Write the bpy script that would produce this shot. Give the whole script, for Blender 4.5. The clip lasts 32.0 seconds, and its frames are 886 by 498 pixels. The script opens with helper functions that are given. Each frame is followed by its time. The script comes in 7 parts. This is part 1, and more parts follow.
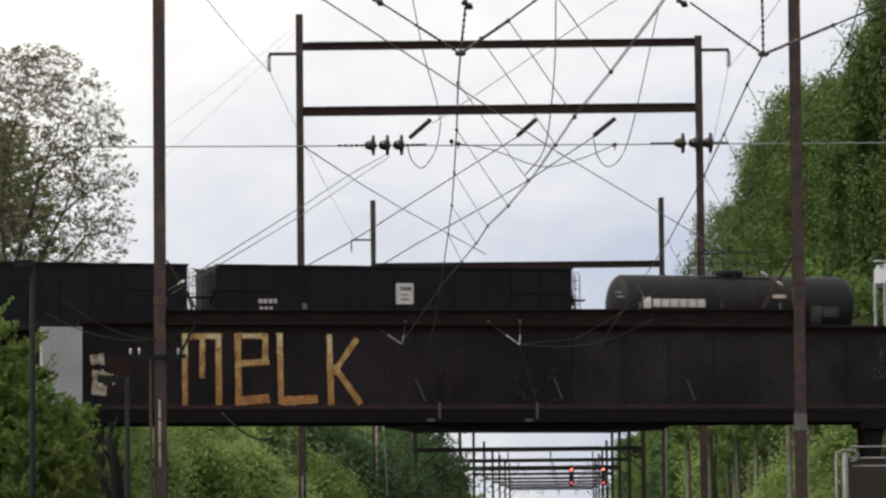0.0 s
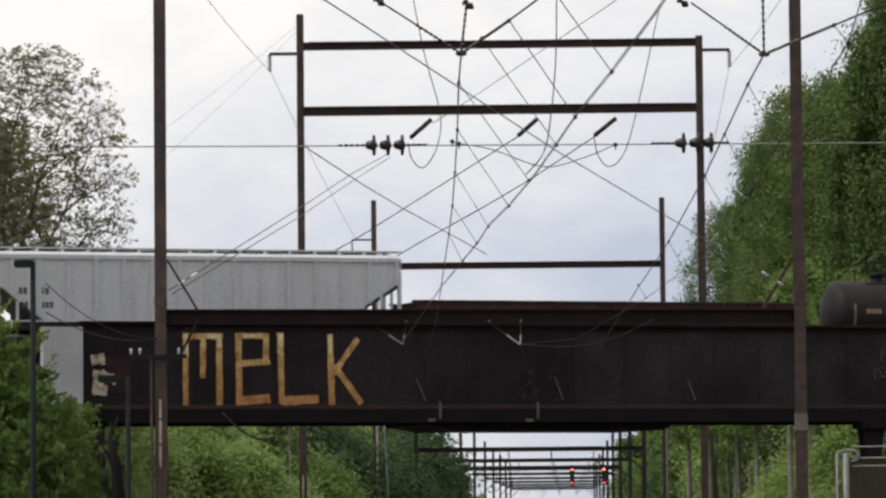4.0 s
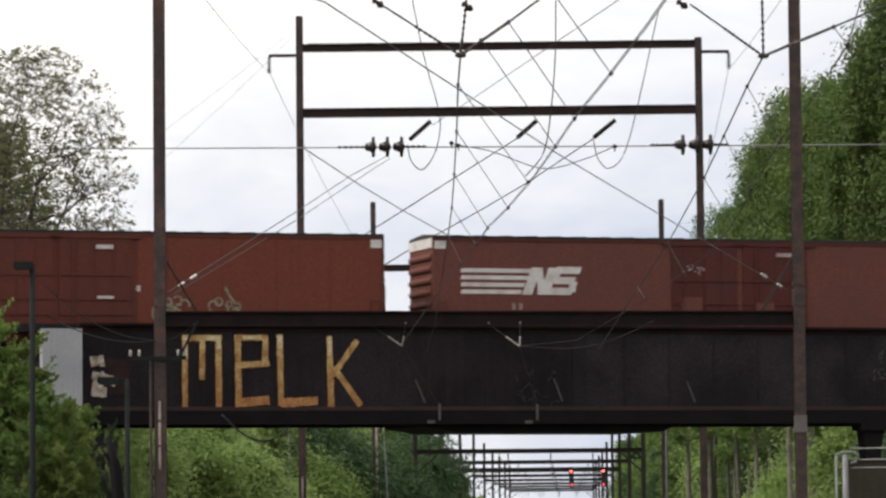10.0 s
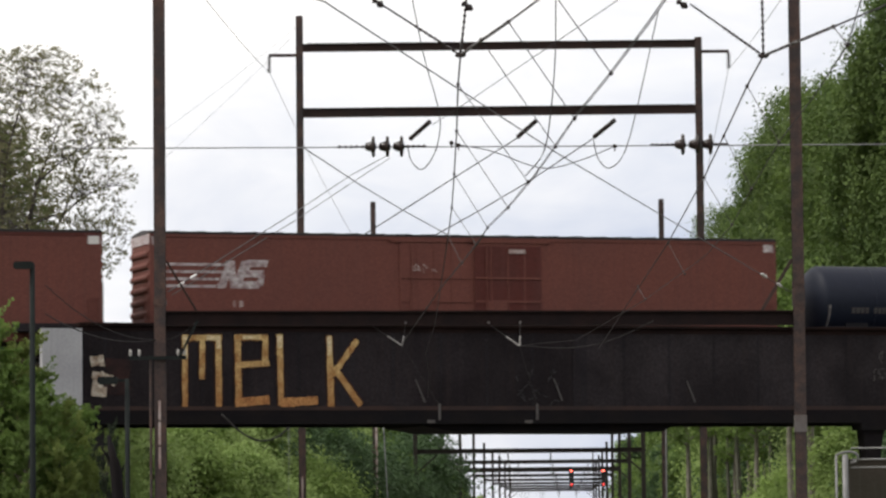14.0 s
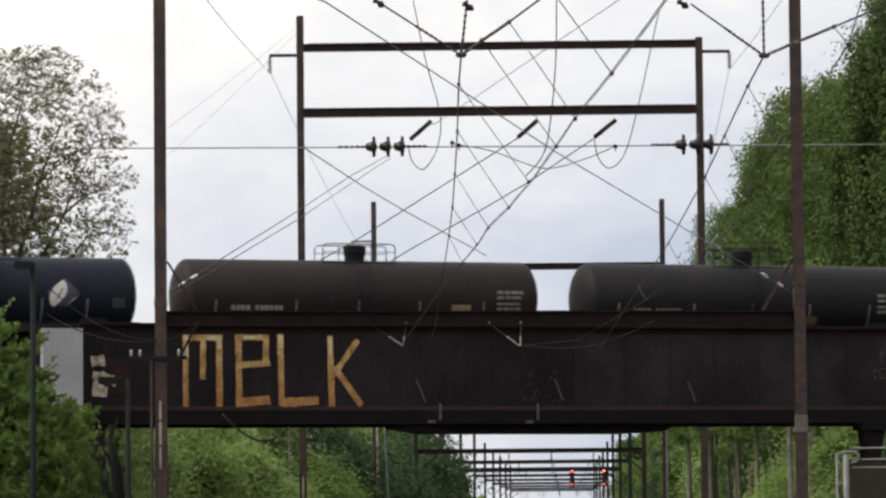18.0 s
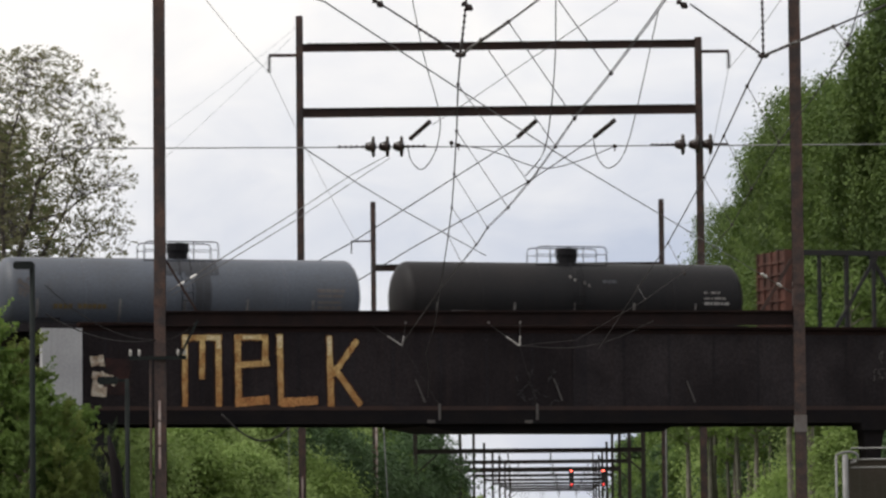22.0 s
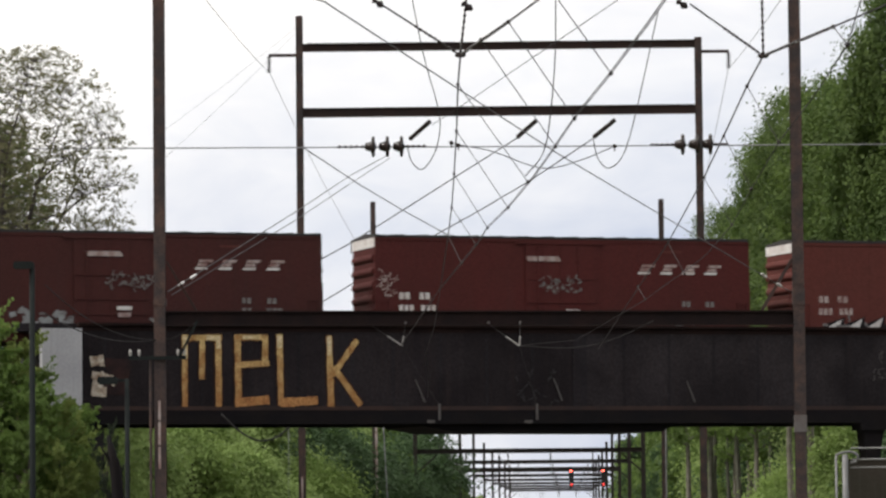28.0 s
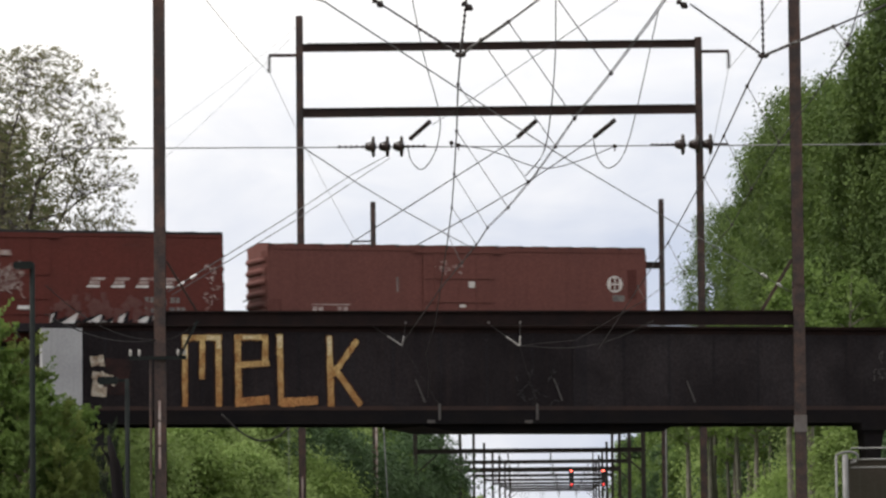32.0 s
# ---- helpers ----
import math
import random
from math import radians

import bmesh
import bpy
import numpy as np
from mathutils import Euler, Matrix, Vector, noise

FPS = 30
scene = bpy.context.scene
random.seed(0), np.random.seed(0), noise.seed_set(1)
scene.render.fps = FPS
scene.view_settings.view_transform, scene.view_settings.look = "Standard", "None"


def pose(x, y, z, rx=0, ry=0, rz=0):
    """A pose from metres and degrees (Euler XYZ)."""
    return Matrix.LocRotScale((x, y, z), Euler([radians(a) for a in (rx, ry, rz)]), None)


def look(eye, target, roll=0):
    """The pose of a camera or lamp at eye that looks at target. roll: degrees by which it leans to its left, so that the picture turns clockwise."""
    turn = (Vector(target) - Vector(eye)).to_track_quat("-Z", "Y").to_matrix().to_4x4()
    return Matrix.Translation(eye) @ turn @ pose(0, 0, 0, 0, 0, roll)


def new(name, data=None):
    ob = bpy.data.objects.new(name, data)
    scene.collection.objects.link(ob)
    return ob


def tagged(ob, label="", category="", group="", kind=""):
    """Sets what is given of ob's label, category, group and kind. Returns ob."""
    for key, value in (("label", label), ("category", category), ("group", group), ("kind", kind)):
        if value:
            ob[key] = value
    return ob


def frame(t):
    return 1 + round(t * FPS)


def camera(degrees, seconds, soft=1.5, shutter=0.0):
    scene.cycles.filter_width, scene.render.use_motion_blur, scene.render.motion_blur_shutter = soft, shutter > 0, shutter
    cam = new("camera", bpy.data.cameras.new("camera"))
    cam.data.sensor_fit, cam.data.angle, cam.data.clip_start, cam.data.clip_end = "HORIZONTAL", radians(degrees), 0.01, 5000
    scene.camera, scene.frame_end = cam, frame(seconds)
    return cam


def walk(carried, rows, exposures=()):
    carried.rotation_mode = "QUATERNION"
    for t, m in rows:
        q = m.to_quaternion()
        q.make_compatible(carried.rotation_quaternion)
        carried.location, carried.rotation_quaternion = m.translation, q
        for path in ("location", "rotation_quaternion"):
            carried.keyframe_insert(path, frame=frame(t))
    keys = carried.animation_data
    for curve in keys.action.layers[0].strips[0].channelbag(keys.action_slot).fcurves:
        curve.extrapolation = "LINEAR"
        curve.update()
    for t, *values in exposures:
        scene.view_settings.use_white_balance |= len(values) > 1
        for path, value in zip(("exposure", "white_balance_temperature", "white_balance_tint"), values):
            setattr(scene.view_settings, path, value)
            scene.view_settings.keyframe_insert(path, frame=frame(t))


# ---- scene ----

# ---------------------------------------------------------------- camera
LENS = 6881.2          # focal length in units of the picture
EYE = Vector((0.0, 0.0, 2.2))
RISE = 470.0 / LENS    # the camera looks up by this slope


def aim(dx, dy):
    """Camera pose whose picture is shifted by (dx, dy)."""
    return look(EYE, (-dx * 100 / LENS, 100.0, EYE.z + 100 * (RISE + dy / LENS)), -0.55)


cam = camera(13.0, 32.0, soft=2.5, shutter=0.25)
walk(cam, [(t, aim(dx, dy)) for t, dx, dy in (
    (0, 0, -2.5), (2, 0, -2.5), (2.8, 1.4, -3.0), (3.5, 1.4, -3.0), (5.5, 0.2, -0.3), (6.6, 0, -0.2), (7.6, -1, 0),
    (9.2, -1, 0), (10, 0, 0.5), (11, 1.3, 0), (11.6, 1.8, 0), (12, 0.6, 0.6), (12.6, 1.4, 0), (13.2, 1.4, 0.2),
    (14, 0, 0), (14.5, 0, 0.8), (16.5, 0, 0.8), (17, 0.2, 0.2), (17.6, 1.3, 0.2), (18.1, 1.1, 0.1), (18.6, 0, 0.4),
    (20, 0.3, 0.2), (22, 0, 0), (25, 0, 0), (28, -0.2, 0), (32, 0, 0))],
    exposures=[(0, 0.02), (3, -0.01), (5.5, -0.15), (6.5, -0.17), (8.5, 0.06), (11, 0.16), (13, 0.18), (16.5, 0.05), (19, 0.01),
               (24, -0.04), (25, -0.12), (26, -0.08), (28, 0.12), (30, 0.17), (32, 0.16)])

# ---------------------------------------------------------------- sky and sun
SUN_AZ, SUN_EL = radians(-102), radians(50)     # behind thin cloud, to one side
world = bpy.data.worlds.new("overcast_sky")
scene.world = world
world.use_nodes = True
wt = world.node_tree
wt.nodes.clear()


def wn(kind, **kw):
    n = wt.nodes.new(kind)
    for k, v in kw.items():
        n.inputs[k].default_value = v
    return n


w_out = wn("ShaderNodeOutputWorld")
w_co = wn("ShaderNodeTexCoord")
w_sky = wn("ShaderNodeTexSky")
w_sky.sky_type, w_sky.sun_disc = "NISHITA", False
w_sky.sun_elevation, w_sky.sun_rotation = SUN_EL, SUN_AZ
w_map = wn("ShaderNodeMapping", Location=(0.35, 0.1, 0.2), Scale=(1.0, 1.0, 1.6))
w_noise = wn("ShaderNodeTexNoise", Scale=8.0, Detail=5.0, Roughness=0.5, Distortion=0.3)
w_sep = wn("ShaderNodeSeparateXYZ")
w_grad = wn("ShaderNodeMath")
w_grad.operation = "MULTIPLY_ADD"
w_grad.inputs[1].default_value, w_grad.inputs[2].default_value = -3.9, -0.57
w_add = wn("ShaderNodeMath")
w_add.operation = "ADD"
w_hgt = wn("ShaderNodeMath")
w_hgt.operation = "MULTIPLY_ADD"
w_hgt.inputs[1].default_value = 12.5
w_ramp = wn("ShaderNodeValToRGB")
w_ramp.color_ramp.elements[0].position, w_ramp.color_ramp.elements[0].color = 0.0, (0.575, 0.625, 0.755, 1)
w_ramp.color_ramp.elements[1].position, w_ramp.color_ramp.elements[1].color = 1.0, (1.10, 1.065, 1.03, 1)
w_bg1 = wn("ShaderNodeBackground", Strength=0.10)
w_bg2 = wn("ShaderNodeBackground", Strength=1.0)
w_mix = wn("ShaderNodeMixShader", Fac=0.93)
wl = wt.links.new
wl(w_co.outputs["Generated"], w_map.inputs["Vector"])
wl(w_map.outputs[0], w_noise.inputs["Vector"])
wl(w_co.outputs["Generated"], w_sep.inputs[0])
wl(w_sep.outputs["X"], w_grad.inputs[0])
w_amp = wn("ShaderNodeMath")
w_amp.operation = "MULTIPLY"
w_amp.inputs[1].default_value = 1.3
wl(w_noise.outputs[0], w_amp.inputs[0])
w_map2 = wn("ShaderNodeMapping", Location=(0.7, 0.4, 0.1), Scale=(1.0, 1.0, 2.2))
w_small = wn("ShaderNodeTexNoise", Scale=22.0, Detail=5.0, Roughness=0.55, Distortion=0.6)
w_both = wn("ShaderNodeMath")
w_both.operation = "MULTIPLY_ADD"
w_both.inputs[1].default_value = 0.75
w_base = wn("ShaderNodeMath")
w_base.operation = "SUBTRACT"
w_base.inputs[1].default_value = 0.30
wl(w_co.outputs["Generated"], w_map2.inputs["Vector"])
wl(w_map2.outputs[0], w_small.inputs["Vector"])
wl(w_amp.outputs[0], w_base.inputs[0])
wl(w_small.outputs[0], w_both.inputs[0])
wl(w_base.outputs[0], w_both.inputs[2])
wl(w_both.outputs[0], w_add.inputs[0])
wl(w_grad.outputs[0], w_add.inputs[1])
w_low = wn("ShaderNodeMath")
w_low.operation = "SUBTRACT"
w_low.inputs[1].default_value = 0.066
w_neg = wn("ShaderNodeMath")
w_neg.operation = "MULTIPLY"
w_neg.inputs[1].default_value = -0.42
w_abs = wn("ShaderNodeMath")
w_abs.operation = "MAXIMUM"
wl(w_sep.outputs["Z"], w_low.inputs[0])
wl(w_low.outputs[0], w_neg.inputs[0])
wl(w_low.outputs[0], w_abs.inputs[0])
wl(w_neg.outputs[0], w_abs.inputs[1])
wl(w_abs.outputs[0], w_hgt.inputs[0])
wl(w_add.outputs[0], w_hgt.inputs[2])
wl(w_hgt.outputs[0], w_ramp.inputs[0])
wl(w_sky.outputs[0], w_bg1.inputs["Color"])
wl(w_ramp.outputs[0], w_bg2.inputs["Color"])
wl(w_bg1.outputs[0], w_mix.inputs[1])
wl(w_bg2.outputs[0], w_mix.inputs[2])
wl(w_mix.outputs[0], w_out.inputs["Surface"])

sun_data = bpy.data.lights.new("sun", "SUN")
sun_data.energy, sun_data.angle, sun_data.color = 2.6, radians(14), (1.0, 0.96, 0.90)
sun = new("sun", sun_data)
sun_from = Vector((math.sin(SUN_AZ) * math.cos(SUN_EL), math.cos(SUN_AZ) * math.cos(SUN_EL), math.sin(SUN_EL)))
sun.matrix_world = look(sun_from * 400, (0, 0, 0))


# ---------------------------------------------------------------- materials
def paint(name, base, dark, rough=0.6, metal=0.0, scale=1.2, fine=14.0, amount=0.55, bump=0.15, streak=0.0, streak_col=None,
          island=0.0, per_object=0.0, stretch=(1, 1, 1), spec=None, speckle=0.18, foot=None, foot_z=(0, 1)):
    """Weathered surface: a broad stain noise and a fine grain, vertical streaks, bump."""
    m = bpy.data.materials.new(name)
    m.use_nodes = True
    t = m.node_tree
    nd, lk = t.nodes, t.links.new
    bsdf = nd["Principled BSDF"]
    co = nd.new("ShaderNodeTexCoord")
    mp = nd.new("ShaderNodeMapping")
    mp.inputs["Scale"].default_value = stretch
    lk(co.outputs["Object"], mp.inputs["Vector"])
    n1 = nd.new("ShaderNodeTexNoise")
    n1.inputs["Scale"].default_value, n1.inputs["Detail"].default_value = scale, 6
    n2 = nd.new("ShaderNodeTexNoise")
    n2.inputs["Scale"].default_value, n2.inputs["Detail"].default_value = fine, 4
    lk(mp.outputs[0], n1.inputs["Vector"])
    lk(mp.outputs[0], n2.inputs["Vector"])
    r1 = nd.new("ShaderNodeValToRGB")
    r1.color_ramp.elements[0].position, r1.color_ramp.elements[0].color = 0.38, (0, 0, 0, 1)
    r1.color_ramp.elements[1].position, r1.color_ramp.elements[1].color = 0.66, (1, 1, 1, 1)
    lk(n1.outputs[0], r1.inputs[0])
    sc = nd.new("ShaderNodeMath")
    sc.operation = "MULTIPLY"
    sc.inputs[1].default_value = amount
    lk(r1.outputs[0], sc.inputs[0])
    mix = nd.new("ShaderNodeMix")
    mix.data_type = "RGBA"
    mix.inputs["A"].default_value, mix.inputs["B"].default_value = (*base, 1), (*dark, 1)
    lk(sc.outputs[0], mix.inputs["Factor"])
    colour = mix.outputs["Result"]
    if streak:
        ms = nd.new("ShaderNodeMapping")
        ms.inputs["Scale"].default_value = (5.0, 5.0, 0.16)
        lk(co.outputs["Object"], ms.inputs["Vector"])
        n3 = nd.new("ShaderNodeTexNoise")
        n3.inputs["Scale"].default_value, n3.inputs["Detail"].default_value = 1.4, 4
        lk(ms.outputs[0], n3.inputs["Vector"])
        r3 = nd.new("ShaderNodeValToRGB")
        r3.color_ramp.elements[0].position, r3.color_ramp.elements[0].color = 0.5, (0, 0, 0, 1)
        r3.color_ramp.elements[1].position, r3.color_ramp.elements[1].color = 0.75, (streak, streak, streak, 1)
        lk(n3.outputs[0], r3.inputs[0])
        mx = nd.new("ShaderNodeMix")
        mx.data_type = "RGBA"
        lk(r3.outputs[0], mx.inputs["Factor"])
        lk(colour, mx.inputs["A"])
        mx.inputs["B"].default_value = (*(streak_col or dark), 1)
        colour = mx.outputs["Result"]
    if foot:
        # the spray can was changed on the way down: a redder paint towards the foot
        sx = nd.new("ShaderNodeSeparateXYZ")
        lk(co.outputs["Object"], sx.inputs[0])
        rz = nd.new("ShaderNodeMapRange")
        rz.inputs["From Min"].default_value, rz.inputs["From Max"].default_value = foot_z
        rz.inputs["To Max"].default_value = 0.8
        lk(sx.outputs["Z"], rz.inputs["Value"])
        mf = nd.new("ShaderNodeMix")
        mf.data_type = "RGBA"
        lk(rz.outputs[0], mf.inputs["Factor"])
        lk(colour, mf.inputs["A"])
        mf.inputs["B"].default_value = (*foot, 1)
        colour = mf.outputs["Result"]
    grain = nd.new("ShaderNodeMapRange")
    grain.inputs["From Min"].default_value, grain.inputs["From Max"].default_value = 0.25, 0.75
    grain.inputs["To Min"].default_value, grain.inputs["To Max"].default_value = 1 - speckle, 1 + speckle
    lk(n2.outputs[0], grain.inputs["Value"])
    value = grain.outputs[0]
    for amt, node, socket in ((island, "ShaderNodeNewGeometry", "Random Per Island"), (per_object, "ShaderNodeObjectInfo", "Random")):
        if amt:
            g = nd.new(node)
            rg = nd.new("ShaderNodeMapRange")
            rg.inputs["To Min"].default_value, rg.inputs["To Max"].default_value = 1 - amt, 1 + amt
            lk(g.outputs[socket], rg.inputs["Value"])
            mu = nd.new("ShaderNodeMath")
            mu.operation = "MULTIPLY"
            lk(value, mu.inputs[0])
            lk(rg.outputs[0], mu.inputs[1])
            value = mu.outputs[0]
    hsv = nd.new("ShaderNodeHueSaturation")
    lk(value, hsv.inputs["Value"])
    lk(colour, hsv.inputs["Color"])
    lk(hsv.outputs[0], bsdf.inputs["Base Color"])
    rr = nd.new("ShaderNodeMapRange")
    rr.inputs["To Min"].default_value, rr.inputs["To Max"].default_value = max(rough - 0.12, 0.05), min(rough + 0.12, 1)
    lk(n1.outputs[0], rr.inputs["Value"])
    lk(rr.outputs[0], bsdf.inputs["Roughness"])
    bsdf.inputs["Metallic"].default_value = metal
    bsdf.inputs["Specular IOR Level"].default_value = spec if spec is not None else (0.2 if rough > 0.6 else 0.32)
    if bump:
        bp = nd.new("ShaderNodeBump")
        bp.inputs["Strength"].default_value, bp.inputs["Distance"].default_value = bump, 0.03
        lk(n2.outputs[0], bp.inputs["Height"])
        lk(bp.outputs[0], bsdf.inputs["Normal"])
    return m


def leafy(name, col_a, col_b, through_light=0.35):
    """Leaves: colour varies leaf by leaf and clump by clump, and light shines through."""
    m = bpy.data.materials.new(name)
    m.use_nodes = True
    t = m.node_tree
    nd, lk = t.nodes, t.links.new
    nd.clear()
    out = nd.new("ShaderNodeOutputMaterial")
    geo = nd.new("ShaderNodeNewGeometry")
    co = nd.new("ShaderNodeTexCoord")
    n1 = nd.new("ShaderNodeTexNoise")
    n1.inputs["Scale"].default_value, n1.inputs["Detail"].default_value = 0.5, 3
    lk(co.outputs["Object"], n1.inputs["Vector"])
    ad = nd.new("ShaderNodeMath")
    ad.operation = "MULTIPLY_ADD"
    ad.inputs[1].default_value, ad.inputs[2].default_value = 0.15, 0.155
    lk(geo.outputs["Random Per Island"], ad.inputs[0])
    sm = nd.new("ShaderNodeMath")
    sm.operation = "ADD"
    lk(ad.outputs[0], sm.inputs[0])
    lk(n1.outputs[0], sm.inputs[1])
    ramp = nd.new("ShaderNodeValToRGB")
    ramp.color_ramp.elements[0].position, ramp.color_ramp.elements[0].color = 0.35, (*col_a, 1)
    ramp.color_ramp.elements[1].position, ramp.color_ramp.elements[1].color = 1.0, (*col_b, 1)
    lk(sm.outputs[0], ramp.inputs[0])
    info = nd.new("ShaderNodeObjectInfo")
    rg = nd.new("ShaderNodeMapRange")
    rg.inputs["To Min"].default_value, rg.inputs["To Max"].default_value = 0.8, 1.2
    lk(info.outputs["Random"], rg.inputs["Value"])
    hsv = nd.new("ShaderNodeHueSaturation")
    lk(ramp.outputs[0], hsv.inputs["Color"])
    lk(rg.outputs[0], hsv.inputs["Value"])
    dif = nd.new("ShaderNodeBsdfPrincipled")
    dif.inputs["Roughness"].default_value = 0.6
    dif.inputs["Specular IOR Level"].default_value = 0.25
    tr = nd.new("ShaderNodeBsdfTranslucent")
    lk(hsv.outputs[0], dif.inputs["Base Color"])
    lk(hsv.outputs[0], tr.inputs["Color"])
    mx = nd.new("ShaderNodeMixShader")
    mx.inputs[0].default_value = through_light
    lk(dif.outputs[0], mx.inputs[1])
    lk(tr.outputs[0], mx.inputs[2])
    lk(mx.outputs[0], out.inputs["Surface"])
    return m


def glow(name, col, strength):
    m = bpy.data.materials.new(name)
    m.use_nodes = True
    b = m.node_tree.nodes["Principled BSDF"]
    b.inputs["Base Color"].default_value = (*col, 1)
    b.inputs["Emission Color"].default_value = (*col, 1)
    b.inputs["Emission Strength"].default_value = strength
    return m


BRIDGE_STEEL = paint("weathered_girder_steel", (0.0120, 0.0102, 0.0122), (0.0265, 0.0230, 0.0260), 0.75, 0, 0.42, 9, 0.85, 0.3, 0.35, (0.027, 0.019, 0.018), spec=0.10, speckle=0.3)
WEB_STEEL = paint("weathered_web_plate", (0.0112, 0.0086, 0.0100), (0.0228, 0.0188, 0.0206), 0.75, 0, 0.42, 9, 0.85, 0.3, 0.35, (0.027, 0.019, 0.018), per_object=0.22, spec=0.10, speckle=0.3)
WEB_DUSTY = paint("dusty_web_plate", (0.0142, 0.0116, 0.0132), (0.0338, 0.0284, 0.0310), 0.75, 0, 0.42, 9, 0.85, 0.3, 0.35, (0.027, 0.019, 0.018), per_object=0.22, spec=0.10, speckle=0.3)
FLANGE_RUST = paint("rusty_top_flange_steel", (0.0135, 0.0086, 0.0086), (0.024, 0.0135, 0.0118), 0.8, 0, 0.7, 9, 0.8, 0.3, spec=0.08)
# darker than the web: shade below the girders put into the colour; also coal
BRIDGE_DARK = paint("shade_and_coal_black", (0.0088, 0.0080, 0.0092), (0.0165, 0.0128, 0.0120), 0.85, 0, 0.8, 10, spec=0.08)
POLE_RUST = paint("rusty_column_steel", (0.038, 0.031, 0.031), (0.094, 0.056, 0.045), 0.75, 0.05, 2.2, 16, 0.75, 0.3, 0.7, (0.036, 0.032, 0.034), per_object=0.12, speckle=0.34)
BEAM_RUST = paint("rusty_beam_steel", (0.028, 0.018, 0.0165), (0.052, 0.029, 0.023), 0.7, 0.05, 1.0, 14, 0.7, 0.25)
NEAR_BEAM = paint("dark_rusty_beam_steel", (0.0155, 0.0108, 0.0110), (0.026, 0.0152, 0.0138), 0.8, 0, 1.4, 14, 0.7, 0.25, spec=0.10)
BAND_GREY = paint("galvanised_band", (0.13, 0.118, 0.115), (0.09, 0.07, 0.065), 0.6, 0.2, 3, 20)
FAR_STEEL = paint("dark_portal_steel", (0.020, 0.017, 0.015), (0.034, 0.026, 0.021), 0.75, 0.1, 1, 10)
WIRE = paint("oxidised_wire", (0.022, 0.020, 0.020), (0.034, 0.030, 0.028), 0.7, 0.0, 2, 20, 0.5, 0)
WIRE_MID = paint("dull_grey_wire", (0.070, 0.066, 0.066), (0.052, 0.049, 0.048), 0.6, 0.0, 2, 20, 0.5, 0)
WIRE_PALE = paint("pale_aluminium_wire", (0.24, 0.24, 0.25), (0.18, 0.18, 0.19), 0.45, 0.5, 2, 20, 0.5, 0)
INSUL_DARK = paint("brown_glazed_porcelain", (0.022, 0.016, 0.015), (0.035, 0.022, 0.018), 0.25, 0, 6, 30, 0.5, 0)
INSUL_PALE = paint("white_porcelain", (0.62, 0.60, 0.58), (0.42, 0.40, 0.38), 0.3, 0, 6, 30, 0.5, 0)
INSUL_GREY = paint("grimy_porcelain", (0.40, 0.385, 0.37), (0.25, 0.235, 0.22), 0.4, 0, 6, 30, 0.6, 0)
CONCRETE = paint("pale_concrete", (0.40, 0.40, 0.415), (0.34, 0.34, 0.355), 0.85, 0, 0.6, 12, 0.8, 0.3, 0.2, (0.20, 0.20, 0.19), speckle=0.1)
OLD_WALL = paint("brown_grey_concrete", (0.046, 0.038, 0.030), (0.032, 0.030, 0.022), 0.9, 0, 0.8, 12, 0.9, 0.4, 0.6, (0.06, 0.055, 0.045))
# concrete darkened to carry the shade on the abutment's side and seat
DARK_WALL = paint("shade_dark_concrete", (0.022, 0.021, 0.020), (0.035, 0.032, 0.028), 0.9, 0, 0.8, 12, 0.9, 0.4)
YELLOW_PAINT = paint("faded_yellow_paint", (0.52, 0.365, 0.155), (0.27, 0.130, 0.044), 0.8, 0, 2.6, 12, 0.95, 0.1, 0.6, (0.20, 0.09, 0.035), speckle=0.42, foot=(0.27, 0.110, 0.034), foot_z=(8.4, 6.3))
CREAM_PAINT = paint("chalky_cream_paint", (0.66, 0.56, 0.36), (0.46, 0.34, 0.16), 0.8, 0, 3.2, 14, 0.9, 0.1, speckle=0.4)
RUST_EDGE = paint("dark_red_spray", (0.046, 0.020, 0.013), (0.022, 0.013, 0.012), 0.85, 0, 3.0, 14, 0.9, 0.05, speckle=0.4)
ORANGE_PAINT = paint("faded_orange_paint", (0.40, 0.20, 0.075), (0.22, 0.085, 0.032), 0.8, 0, 2.6, 18, 0.8, 0.1, speckle=0.5)
RUST_PATCH = paint("dark_red_rust_bloom", (0.030, 0.0135, 0.0125), (0.016, 0.0115, 0.0120), 0.85, 0, 1.8, 12, 0.95, 0.2, speckle=0.3)
TAN_PAINT = paint("flaking_tan_paint", (0.46, 0.41, 0.34), (0.17, 0.10, 0.06), 0.8, 0, 3.2, 14, 0.9, 0.1, speckle=0.4)
GREY_PAINT = paint("old_grey_scrawl", (0.036, 0.034, 0.036), (0.022, 0.020, 0.020), 0.85, 0, 4, 14, 0.8, 0)
TAG_PAINT = paint("pale_yellow_spray", (0.27, 0.25, 0.17), (0.13, 0.10, 0.07), 0.8, 0, 4, 14, 0.8, 0)
WHITE_PAINT = paint("chalky_white_paint", (0.62, 0.60, 0.58), (0.42, 0.36, 0.33), 0.7, 0, 2.0, 16, 0.7, 0.05)
FADED_PAINT = paint("worn_white_paint", (0.38, 0.32, 0.30), (0.20, 0.11, 0.10), 0.75, 0, 3.0, 16, 0.9, 0.05)
WORN_MARK = paint("patchy_worn_white_paint", (0.44, 0.40, 0.40), (0.20, 0.13, 0.13), 0.75, 0, 4.5, 12, 0.9, 0.05, speckle=0.4)
